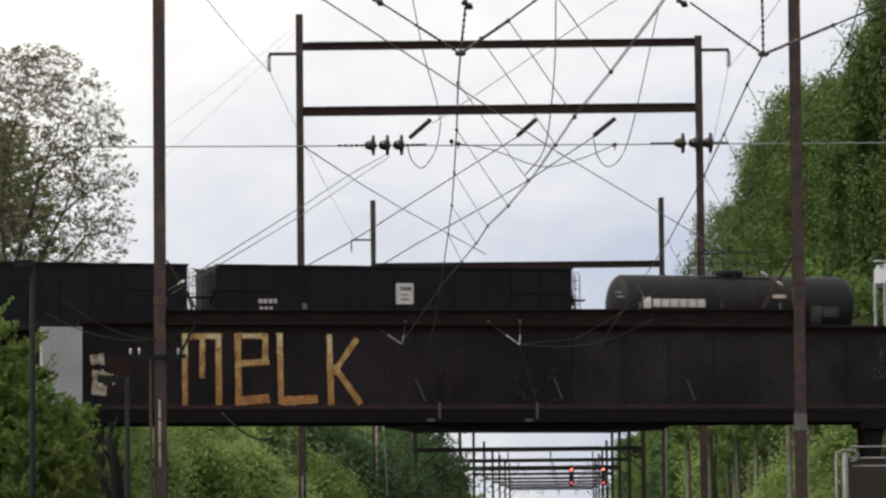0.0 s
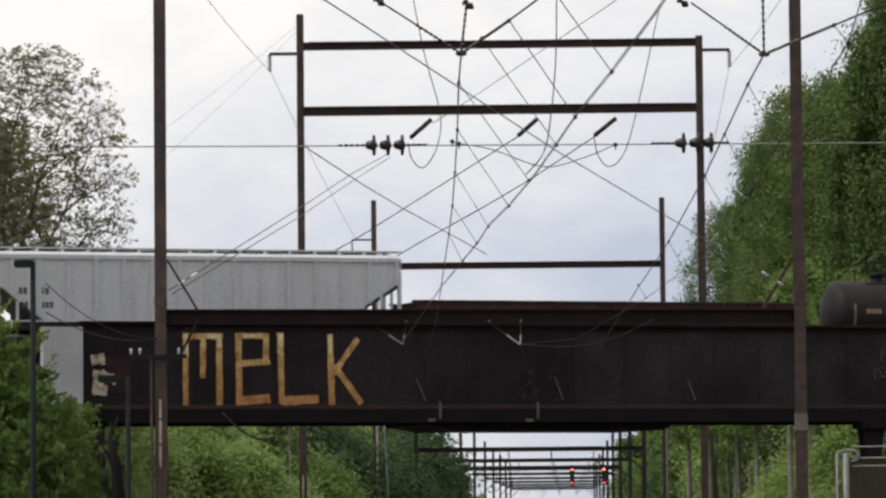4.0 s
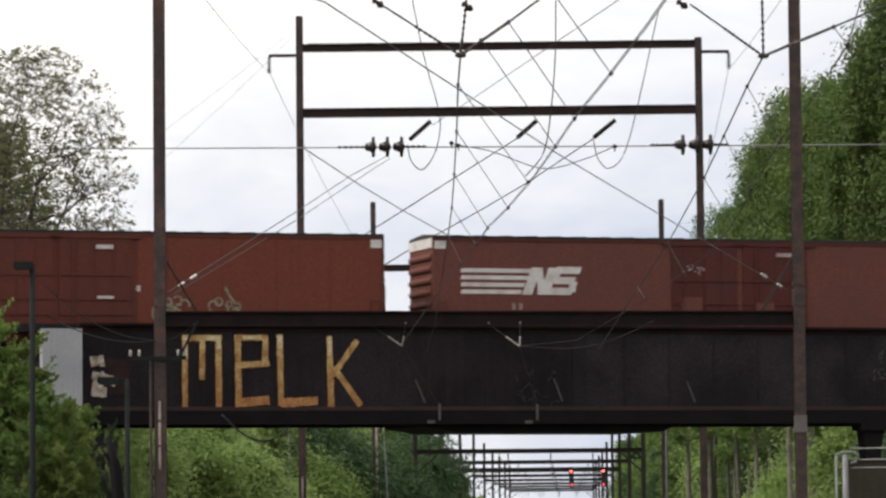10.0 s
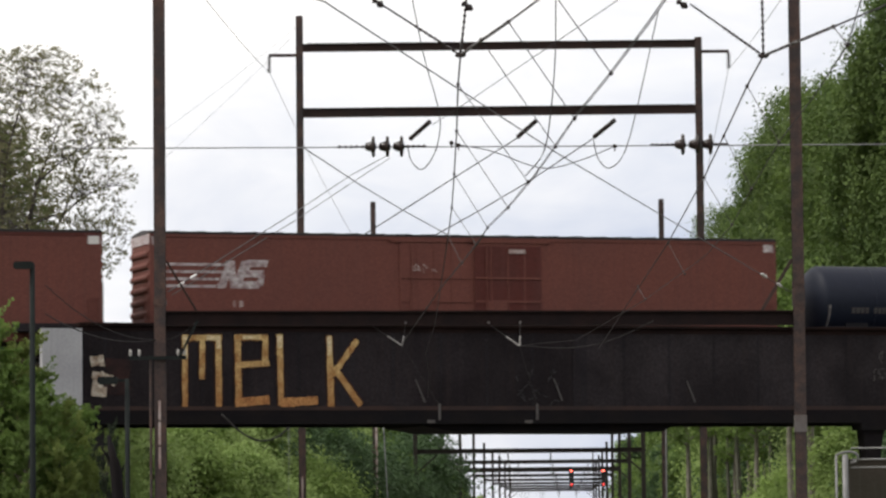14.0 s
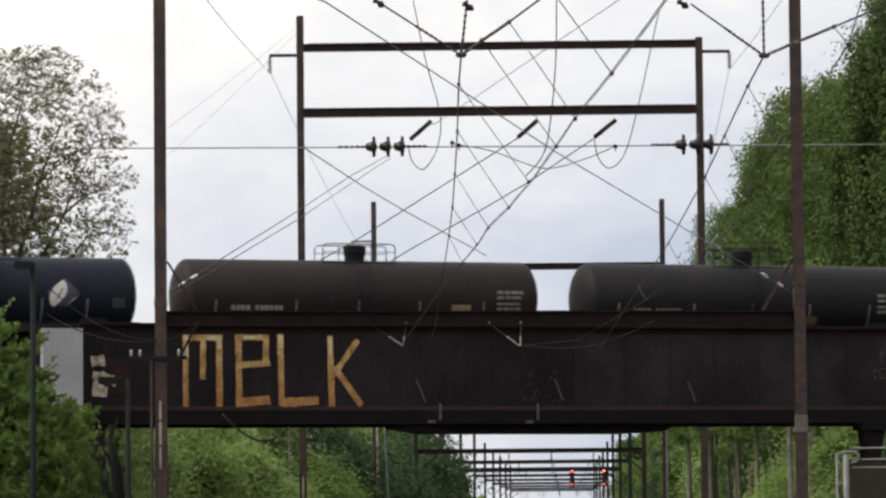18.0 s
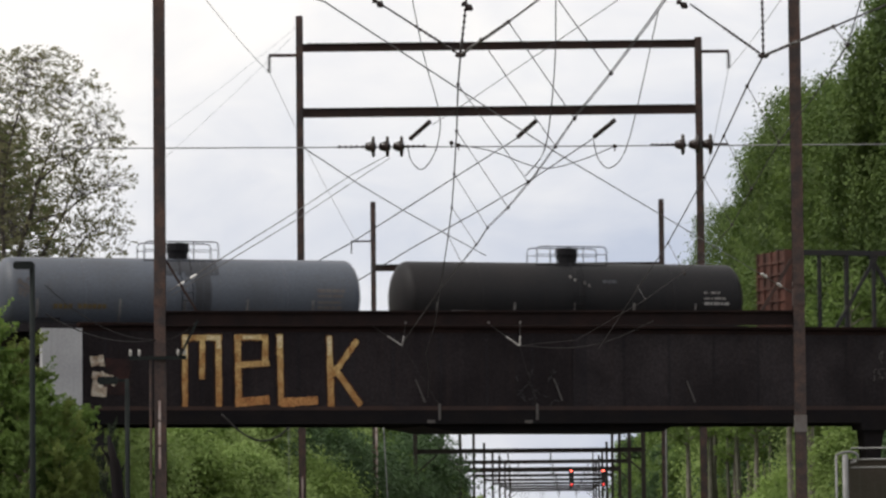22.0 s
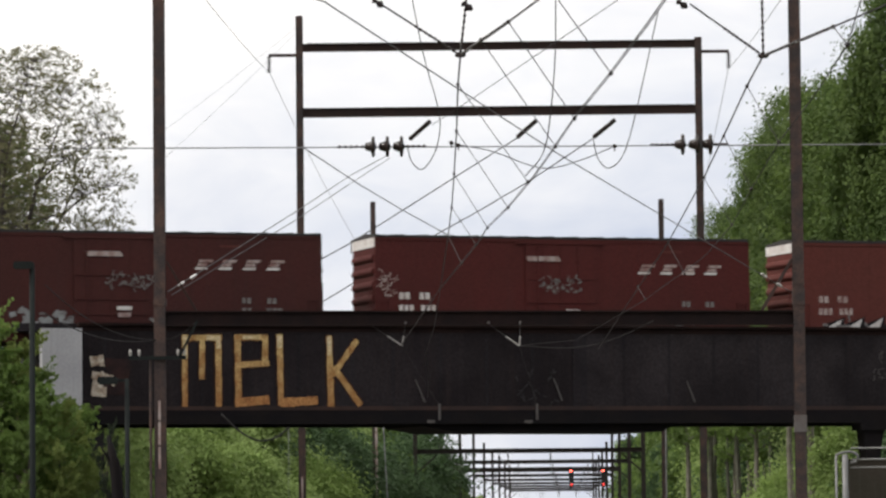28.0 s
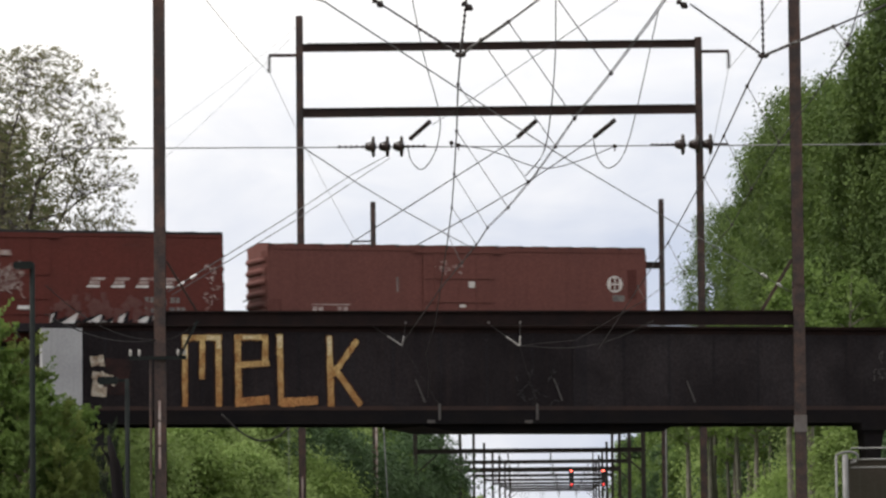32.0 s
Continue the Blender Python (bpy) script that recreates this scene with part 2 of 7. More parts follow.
DIM_PAINT = paint("dirty_white_stencil", (0.20, 0.19, 0.18), (0.10, 0.09, 0.09), 0.8, 0, 4.0, 20, 0.9, 0)
YELLOW_BRIGHT = paint("strong_yellow_notice", (0.48, 0.34, 0.06), (0.30, 0.20, 0.05), 0.75, 0, 4.0, 20, 0.6, 0)
YELLOW_DIM = paint("grimy_yellow_stencil", (0.13, 0.095, 0.04), (0.07, 0.05, 0.03), 0.8, 0, 4.0, 20, 0.8, 0)
LEAF_BLUE = paint("dull_blue_mark", (0.045, 0.055, 0.085), (0.030, 0.036, 0.055), 0.6, 0, 3, 14)
STENCIL_GREY = paint("grey_white_stencil", (0.30, 0.29, 0.285), (0.19, 0.18, 0.175), 0.8, 0, 4.0, 20, 0.8, 0)
YELLOW_PALE = paint("pale_yellow_notice", (0.27, 0.21, 0.12), (0.15, 0.11, 0.06), 0.8, 0, 4.0, 20, 0.8, 0)
HANGER_GREY = paint("dull_hanger_steel", (0.075, 0.070, 0.068), (0.05, 0.042, 0.04), 0.7, 0.1, 3, 20)
PALE_RUST = paint("chalky_pink_bulkhead_paint", (0.20, 0.125, 0.115), (0.085, 0.040, 0.034), 0.8, 0, 2.2, 14, 0.9, 0.2)
BOX_WINE = paint("dark_wine_brown_paint", (0.060, 0.0195, 0.0175), (0.048, 0.0200, 0.0185), 0.68, 0, 0.35, 14, 0.7, 0.06, 0.4, (0.045, 0.024, 0.022), spec=0.10)
BALLAST = paint("grey_ballast", (0.16, 0.15, 0.14), (0.08, 0.07, 0.065), 0.95, 0, 3, 25, 0.8, 0.8)
EARTH = paint("grassy_earth", (0.055, 0.075, 0.025), (0.10, 0.075, 0.045), 0.95, 0, 0.15, 3, 0.9, 0.6)
RAIL = paint("rail_steel", (0.13, 0.09, 0.07), (0.20, 0.17, 0.15), 0.5, 0.5, 2, 20)
TIE = paint("creosoted_timber", (0.035, 0.028, 0.022), (0.06, 0.05, 0.04), 0.9, 0, 2, 12, island=0.3)
BARK = paint("grey_brown_bark", (0.085, 0.072, 0.058), (0.05, 0.04, 0.034), 0.9, 0, 2, 14, 0.8, 0.6)
TWIG_BARK = paint("dull_purple_grey_bark", (0.088, 0.076, 0.074), (0.058, 0.049, 0.047), 0.9, 0, 2, 14, 0.8, 0.4)
GREY_BARK = paint("mossy_grey_bark", (0.105, 0.102, 0.080), (0.072, 0.072, 0.052), 0.9, 0, 2, 14, 0.8, 0.5)
PALE_BARK = paint("pale_trunk_bark", (0.19, 0.175, 0.145), (0.10, 0.09, 0.07), 0.9, 0, 3, 14, 0.8, 0.5)
LEAF_DEEP = leafy("deep_green_leaves", (0.066, 0.120, 0.028), (0.158, 0.236, 0.060), 0.48)
LEAF_WOOD = leafy("dark_wood_leaves", (0.019, 0.043, 0.010), (0.110, 0.168, 0.040), 0.36)
LEAF_WOOD_B = leafy("mid_wood_leaves", (0.028, 0.056, 0.012), (0.132, 0.190, 0.046), 0.36)
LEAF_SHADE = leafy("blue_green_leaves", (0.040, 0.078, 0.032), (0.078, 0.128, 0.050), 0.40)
LEAF_MID = leafy("mid_green_leaves", (0.080, 0.138, 0.032), (0.182, 0.264, 0.068), 0.48)
LEAF_SHRUB = leafy("shrub_leaves", (0.145, 0.216, 0.060), (0.258, 0.348, 0.104), 0.48)
LEAF_EDGE_SHADE = leafy("near_black_shade_leaves", (0.010, 0.017, 0.008), (0.026, 0.040, 0.018), 0.2)
LEAF_NEAR = leafy("soft_green_shrub_leaves", (0.156, 0.204, 0.056), (0.246, 0.304, 0.086), 0.55)
LEAF_LIGHT = leafy("fresh_green_leaves", (0.172, 0.240, 0.080), (0.312, 0.410, 0.140), 0.48)
LEAF_PALE = leafy("haze_pale_leaves", (0.205, 0.275, 0.095), (0.345, 0.430, 0.160), 0.5)
LEAF_BUD = leafy("young_olive_leaves", (0.098, 0.098, 0.052), (0.205, 0.196, 0.104), 0.42)
LEAF_OLIVE = leafy("olive_green_leaves", (0.060, 0.080, 0.026), (0.150, 0.180, 0.060), 0.40)
LAMP_STEEL = paint("dark_painted_lamp_steel", (0.013, 0.016, 0.016), (0.022, 0.024, 0.023), 0.8, 0.0, 3, 18, spec=0.08)
GALV = paint("galvanised_fence_steel", (0.20, 0.20, 0.20), (0.13, 0.125, 0.12), 0.55, 0.3, 3, 18)
BLACK_CAR = paint("sooty_black_car_paint", (0.0085, 0.0085, 0.011), (0.016, 0.0145, 0.0155), 0.6, 0, 0.6, 12, 0.7, 0.15, 0.5, (0.018, 0.015, 0.015), spec=0.12)
TANK_BLACK = paint("satin_black_tank_paint", (0.0098, 0.0098, 0.0114), (0.0185, 0.0164, 0.0168), 0.58, 0, 0.35, 12, 0.7, 0.05, 0.3, (0.020, 0.016, 0.0155), spec=0.15)
TANK_BROWNED = paint("rust_hazed_tank_paint", (0.0155, 0.0130, 0.0136), (0.029, 0.0215, 0.0195), 0.60, 0, 0.35, 12, 0.7, 0.05, 0.3, (0.031, 0.0225, 0.0195), spec=0.15)
TANK_BLUE = paint("blue_black_tank_paint", (0.0085, 0.0110, 0.0205), (0.013, 0.0155, 0.025), 0.55, 0, 0.35, 12, 0.7, 0.05, spec=0.15)
TANK_GREY = paint("blue_grey_tank_paint", (0.076, 0.087, 0.110), (0.062, 0.068, 0.082), 0.5, 0, 0.3, 12, 0.8, 0.05, 0.3, (0.07, 0.065, 0.062))
TANK_STAIN = paint("leaked_tar_stain", (0.030, 0.032, 0.039), (0.048, 0.051, 0.060), 0.6, 0, 2, 12)
LOW_RUST = paint("dark_rusty_gondola_paint", (0.034, 0.020, 0.018), (0.058, 0.030, 0.024), 0.8, 0, 1.2, 14, 0.9, 0.2)
HOPPER_GREY = paint("light_grey_hopper_paint", (0.48, 0.49, 0.515), (0.41, 0.415, 0.43), 0.6, 0, 0.4, 12, 0.6, 0.05, 0.4, (0.30, 0.28, 0.26))
HOPPER_DARK = paint("shadowed_hopper_steel", (0.05, 0.048, 0.046), (0.08, 0.07, 0.06), 0.8, 0, 1, 12)
BOX_BROWN = paint("oxide_brown_box_car_paint", (0.116, 0.036, 0.026), (0.095, 0.036, 0.029), 0.68, 0, 0.35, 14, 0.7, 0.06, 0.35, (0.070, 0.030, 0.026), spec=0.10)
BOX_FADED = paint("faded_brown_box_car_paint", (0.142, 0.053, 0.042), (0.120, 0.050, 0.042), 0.72, 0, 0.35, 14, 0.7, 0.06, 0.35, (0.09, 0.044, 0.038), spec=0.10)
BOX_DOOR = paint("dark_red_door_paint", (0.088, 0.026, 0.022), (0.075, 0.032, 0.028), 0.68, 0, 0.6, 14, 0.7, 0.06, 0.3, (0.12, 0.05, 0.045), spec=0.10)
BOX_RED = paint("mineral_red_box_car_paint", (0.076, 0.0180, 0.0165), (0.062, 0.019, 0.017), 0.66, 0, 0.35, 14, 0.7, 0.06, 0.35, (0.058, 0.022, 0.020), spec=0.10)
BOX_ORANGE = paint("sun_bleached_red_paint", (0.140, 0.056, 0.048), (0.118, 0.050, 0.044), 0.68, 0, 0.35, 14, 0.7, 0.06, 0.3, (0.09, 0.035, 0.028), spec=0.10)
BOX_FRESH = paint("fresher_orange_brown_paint", (0.158, 0.046, 0.030), (0.132, 0.044, 0.031), 0.66, 0, 0.35, 14, 0.7, 0.06, 0.35, (0.10, 0.038, 0.027), spec=0.10)
BOX_BRIGHT = paint("brighter_mineral_red_paint", (0.108, 0.0300, 0.0245), (0.090, 0.0310, 0.0260), 0.66, 0, 0.35, 14, 0.7, 0.06, 0.35, (0.078, 0.026, 0.020), spec=0.10)
ROOF_GALV = paint("weathered_car_roof", (0.020, 0.018, 0.018), (0.035, 0.030, 0.029), 0.6, 0.2, 0.8, 12, 0.8, 0.1)
RUST_FRAME = paint("rusted_bulkhead_paint", (0.095, 0.040, 0.030), (0.045, 0.026, 0.022), 0.8, 0, 1.6, 14, 0.9, 0.2)
DARK_FRAME = paint("dark_truss_steel", (0.022, 0.022, 0.024), (0.035, 0.028, 0.026), 0.7, 0, 1.6, 14)
TRUCK_STEEL = paint("grimy_truck_steel", (0.045, 0.036, 0.030), (0.07, 0.055, 0.045), 0.8, 0.1, 2, 14)
RED_GLOW = glow("red_signal_lamp", (1.0, 0.10, 0.06), 9.0)
RED_DIM = glow("dim_red_signal_lamp", (1.0, 0.07, 0.06), 2.2)
SIGNAL_BLACK = paint("black_signal_board", (0.015, 0.015, 0.015), (0.025, 0.022, 0.02), 0.7)


# ---------------------------------------------------------------- mesh building
class Shape:
    """Vertices and faces of one mesh, built up from simple solids."""

    def __init__(self):
        self.v, self.f = [], []

    def add(self, verts, faces):
        n = len(self.v)
        self.v.extend([tuple(p) for p in verts])
        self.f.extend([tuple(i + n for i in q) for q in faces])
        return self

    def box(self, x0, x1, y0, y1, z0, z1, c=0.0):
        """A box; c is the chamfer of its upright and long edges in x-z."""
        if c:
            ring = [(x0 + c, z0), (x1 - c, z0), (x1, z0 + c), (x1, z1 - c), (x1 - c, z1), (x0 + c, z1), (x0, z1 - c), (x0, z0 + c)]
            return self.prism([(x, z) for x, z in ring], y0, y1)
        p = [(x, y, z) for x in (x0, x1) for y in (y0, y1) for z in (z0, z1)]
        return self.add(p, [(0, 1, 3, 2), (4, 6, 7, 5), (0, 4, 5, 1), (2, 3, 7, 6), (0, 2, 6, 4), (1, 5, 7, 3)])

    def prism(self, ring, y0, y1):
        """A ring of (x, z), counter-clockwise seen from -y, swept from y0 to y1."""
        n = len(ring)
        p = [(x, y0, z) for x, z in ring] + [(x, y1, z) for x, z in ring]
        fc = [tuple(range(n)), tuple(range(2 * n - 1, n - 1, -1))]
        fc += [(i, i + n, (i + 1) % n + n, (i + 1) % n) for i in range(n)]
        return self.add(p, fc)

    def prism_x(self, ring, x0, x1):
        """A ring of (y, z) swept along x."""
        n = len(ring)
        p = [(x0, y, z) for y, z in ring] + [(x1, y, z) for y, z in ring]
        fc = [tuple(range(n - 1, -1, -1)), tuple(range(n, 2 * n))]
        fc += [(i, (i + 1) % n, (i + 1) % n + n, i + n) for i in range(n)]
        return self.add(p, fc)

    def tube(self, pts, radii, sides=6, cap=True):
        """A round bar through the points."""
        pts = [Vector(p) for p in pts]
        if not hasattr(radii, "__len__"):
            radii = [radii] * len(pts)
        v, n = [], len(pts)
        for i, p in enumerate(pts):
            d = (pts[min(i + 1, n - 1)] - pts[max(i - 1, 0)]).normalized()
            a = d.cross(Vector((0, 0, 1)) if abs(d.z) < 0.9 else Vector((1, 0, 0))).normalized()
            b = d.cross(a)
            for k in range(sides):
                w = 2 * math.pi * k / sides
                v.append(p + (a * math.cos(w) + b * math.sin(w)) * radii[i])
        fc = [(i * sides + k, i * sides + (k + 1) % sides, (i + 1) * sides + (k + 1) % sides, (i + 1) * sides + k)
              for i in range(n - 1) for k in range(sides)]
        if cap:
            fc += [tuple(range(sides - 1, -1, -1)), tuple((n - 1) * sides + k for k in range(sides))]
        return self.add(v, fc)

    def spin(self, a, b, profile, sides=10):
        """Turned solid on the axis a-b: profile of (distance from a along the axis, radius)."""
        a, b = Vector(a), Vector(b)
        d = (b - a).normalized()
        return self.tube_at([a + d * s for s, _ in profile], [r for _, r in profile], d, sides)

    def tube_at(self, pts, radii, d, sides):
        a = d.cross(Vector((0, 0, 1)) if abs(d.z) < 0.9 else Vector((1, 0, 0))).normalized()
        b = d.cross(a)
        v = []
        for p, r in zip(pts, radii):
            for k in range(sides):
                w = 2 * math.pi * k / sides
                v.append(p + (a * math.cos(w) + b * math.sin(w)) * r)
        n = len(pts)
        fc = [(i * sides + k, i * sides + (k + 1) % sides, (i + 1) * sides + (k + 1) % sides, (i + 1) * sides + k)
              for i in range(n - 1) for k in range(sides)]
        fc += [tuple(range(sides - 1, -1, -1)), tuple((n - 1) * sides + k for k in range(sides))]
        return self.add(v, fc)

    def bar(self, a, b, w, h=None):
        """A square bar from a to b."""
        a, b = Vector(a), Vector(b)
        d = (b - a).normalized()
        s = d.cross(Vector((0, 1, 0)) if abs(d.y) < 0.9 else Vector((1, 0, 0))).normalized() * (w / 2)
        u = d.cross(s).normalized() * ((h or w) / 2)
        p = [q + i * s + j * u for q in (a, b) for i, j in ((-1, -1), (1, -1), (1, 1), (-1, 1))]
        return self.add(p, [(3, 2, 1, 0), (4, 5, 6, 7), (0, 1, 5, 4), (1, 2, 6, 5), (2, 3, 7, 6), (3, 0, 4, 7)])


CACHE = {}


def part(name, shape, material, parent=None, label="", smooth=False, at=None):
    """One mesh object under a thing or a part."""
    if isinstance(shape, bpy.types.Mesh):
        me = shape
    else:
        me = bpy.data.meshes.new(name)
        me.from_pydata(shape.v, [], shape.f)
        if smooth:
            me.polygons.foreach_set("use_smooth", [True] * len(me.polygons))
        me.materials.append(material)
        me.update()
    ob = new(name, me)
    ob.parent = parent
    if at is not None:
        ob.matrix_basis = at
    if label:
        ob["label"] = label
    return ob


def thing(name, m, label, category, group="", kind=""):
    ob = new(name)
    ob.empty_display_size = 0.3
    ob.matrix_basis = m
    return tagged(ob, label, category, group, kind)


def sagging(a, b, drop, n=10):
    a, b = Vector(a), Vector(b)
    return [a.lerp(b, i / n) - Vector((0, 0, drop * 4 * (i / n) * (1 - i / n))) for i in range(n + 1)]


def flowing(ctrl, n=5):
    """A smooth line through control points."""
    c = [Vector(p) for p in ctrl]
    c = [c[0] * 2 - c[1]] + c + [c[-1] * 2 - c[-2]]
    out = []
    for i in range(1, len(c) - 2):
        p0, p1, p2, p3 = c[i - 1:i + 3]
        for k in range(n):
            t = k / n
            out.append(0.5 * (2 * p1 + (p2 - p0) * t + (2 * p0 - 5 * p1 + 4 * p2 - p3) * t * t + (3 * p1 - p0 - 3 * p2 + p3) * t ** 3))
    out.append(c[-2])
    return out


def discs(a, b, n, r, core=0.02, sides=10):
    """A string of n insulator discs between a and b."""
    length = (Vector(b) - Vector(a)).length
    step = length / n
    prof = [(0, core)]
    for i in range(n):
        s = i * step
        prof += [(s + step * 0.25, core), (s + step * 0.35, r), (s + step * 0.55, r * 0.92), (s + step * 0.7, core * 1.5)]
    prof.append((length, core))
    return Shape().spin(a, b, prof, sides)


# ---------------------------------------------------------------- ground and tracks
TURN = 18.0                       # the freight line crosses the view at this angle


def corridor(y):
    """Middle of the electric line at the distance y."""
    return 1.25 + (y - 127.9) * 0.029


def bank(x, y):
    """Ground height: level along the electric line, banks on both sides."""
    d = abs(x - corridor(max(y, -200.0)))
    t = min(max((d - 12.4) / 5.0, 0.0), 1.0)
    t = t * t * (3 - 2 * t)
    return -0.35 + t * (2.2 + 0.5 * noise.noise(Vector((x * 0.05, y * 0.05, 0.3))))


def ground():
    xs = [-3000, -1500, -700, -300, -150, -90, -60] + [-48 + i * 2.0 for i in range(61)] + [90, 130, 200, 400, 800, 1600, 3000]
    ys = [-600, -250, -100] + [-60 + i * 8.0 for i in range(130)] + [1050, 1200, 1500, 2000, 3000, 4600]
    s = Shape()
    n = len(ys)
    s.v = [(x, y, bank(x, y)) for x in xs for y in ys]
    s.f = [(i * n + j, (i + 1) * n + j, (i + 1) * n + j + 1, i * n + j + 1) for i in range(len(xs) - 1) for j in range(n - 1)]
    tagged(part("ground", s, EARTH, smooth=True), "grassy earth banks beside the railway", "ground", kind="structure")


ground()


def electric_tracks():
    y0, y1 = -120.0, 980.0
    s = Shape()
    for a, b in ((y0, 430.0), (430.0, y1)):
        ring = []
        for y in (a, b):
            c = corridor(y)
            ring.append([(c + dx, y, z) for dx, z in ((-10.6, -0.4), (-9.4, 0.0), (9.4, 0.0), (10.6, -0.4))])
        s.add(ring[0] + ring[1], [(0, 1, 5, 4), (1, 2, 6, 5), (2, 3, 7, 6)])
    tagged(part("ballast_bed", s, BALLAST), "grey stone ballast under the electric tracks", "track bed", kind="structure")
    for k in range(4):
        off = -5.85 + 3.9 * k
        tr = thing("railway_track", Matrix(), "steel railway track on ballast below the bridge", "track", "electric tracks", "structure")
        for side in (-0.755, 0.755):
            r = Shape()
            a, b = Vector((corridor(y0) + off + side, y0, 0.25)), Vector((corridor(y1) + off + side, y1, 0.25))
            r.bar(a, b, 0.09, 0.14)
            part("rail", r, RAIL, tr)
        ties = Shape()
        for i in range(560):
            y = 20 + i * 0.62
            c = corridor(y) + off
            ties.box(c - 1.3, c + 1.3, y - 0.12, y + 0.12, -0.02, 0.17)
        tagged(part("ties", ties, TIE, tr), kind="stuff")


electric_tracks()


# ---------------------------------------------------------------- the bridge
# Bridge space: x along the freight line, y away from the camera, z up; y = 0 is the near side of the cars.
BRIDGE = pose(0, 156, 0, 0, 0, TURN)
RAIL_TOP = 8.2


def bridge():
    br = thing("railway_bridge", BRIDGE, "dark rusty steel plate girder railway bridge with yellow graffiti", "bridge", kind="structure")
    x0, x1 = -15.15, 27.0
    for near, y in ((True, -1.2), (False, 4.6)):
        edges = (x0, x0 + 5.4, x0 + 10.75, x0 + 15.6, x0 + 20.5, x0 + 25.4, x0 + 30.25, x0 + 36.0, x1)
        g = part("girder_web", Shape().box(edges[0], edges[1], y, y + 0.05, 6.15, 9.62), WEB_STEEL, br, "dark rust-streaked steel web plate")
        for xa, xb in zip(edges[1:-1], edges[2:]):
            part("web_plate", Shape().box(xa, xb, y, y + 0.05, 6.15, 9.62), WEB_DUSTY if xa > 2 else WEB_STEEL, g, "dustier steel web plate" if xa > 2 else "")
        fl = Shape().prism_x([(y - 0.026, 9.42), (y + 0.076, 9.42), (y + 0.076, 9.62), (y + 0.27, 9.62), (y + 0.27, 9.66), (y + 0.31, 9.66), (y + 0.31, 9.74), (y - 0.26, 9.74), (y - 0.26, 9.66), (y - 0.22, 9.66), (y - 0.22, 9.62), (y - 0.026, 9.62)], x0 - 0.1, x1)
        part("top_flange", fl, FLANGE_RUST, g, "rusty brown top flange")
        fl = Shape().prism_x([(y - 0.28, 5.80), (y + 0.33, 5.80), (y + 0.33, 6.10), (y + 0.27, 6.10), (y + 0.27, 6.15), (y + 0.076, 6.15), (y + 0.076, 6.34), (y - 0.026, 6.34), (y - 0.026, 6.15), (y - 0.22, 6.15), (y - 0.22, 6.10), (y - 0.28, 6.10)], x0, x1)
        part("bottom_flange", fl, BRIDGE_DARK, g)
        x = x0 + 1.0
        while x < x1:
            st = Shape().box(x - 0.012, x + 0.012, y - 0.024 if near else y + 0.05, y if near else y + 0.074, 6.15, 9.62)
            st.box(x - 0.10, x + 0.012, y - 0.014 if near else y + 0.05, y - 0.002 if near else y + 0.064, 6.35, 9.42)
            part("stiffener", st, BRIDGE_STEEL, g)
            x += 1.95
        part("flange_angle", Shape().box(x0, x1, y - 0.036 if near else y + 0.079, y - 0.0265 if near else y + 0.088, 6.345, 6.50), BEAM_RUST, g, "rusty lower flange angle")
        # splice plates
        for xs in (x0 + 10.75, x0 + 20.5, x0 + 30.25):
            part("splice_plate", Shape().box(xs - 0.3, xs + 0.3, y - 0.028 if near else y + 0.052, y - 0.003 if near else y + 0.078, 6.36, 9.40), BRIDGE_STEEL, g)
    for i in range(15):
        x = x0 + 1.2 + i * 2.92
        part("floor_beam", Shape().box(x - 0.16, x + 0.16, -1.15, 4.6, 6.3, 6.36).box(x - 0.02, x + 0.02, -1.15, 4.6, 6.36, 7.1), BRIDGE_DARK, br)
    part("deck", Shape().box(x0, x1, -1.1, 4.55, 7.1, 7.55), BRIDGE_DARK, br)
    for y in (0.85, 2.35):
        part("rail", Shape().box(-420, 420, y - 0.04, y + 0.04, 8.05, 8.2).box(-420, 420, y - 0.07, y + 0.07, 8.02, 8.06), RAIL, br)
    part("track_bed", Shape().box(x0, x1, -0.4, 3.6, 7.55, 8.02), BALLAST, br)
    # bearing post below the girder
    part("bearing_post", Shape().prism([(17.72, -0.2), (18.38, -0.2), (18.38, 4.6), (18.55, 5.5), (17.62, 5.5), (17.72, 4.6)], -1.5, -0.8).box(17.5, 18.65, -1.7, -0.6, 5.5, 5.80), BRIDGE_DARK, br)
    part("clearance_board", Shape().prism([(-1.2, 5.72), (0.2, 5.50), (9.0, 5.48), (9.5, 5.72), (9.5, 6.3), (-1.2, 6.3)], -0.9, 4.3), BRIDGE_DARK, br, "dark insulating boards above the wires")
    return br


the_bridge = bridge()


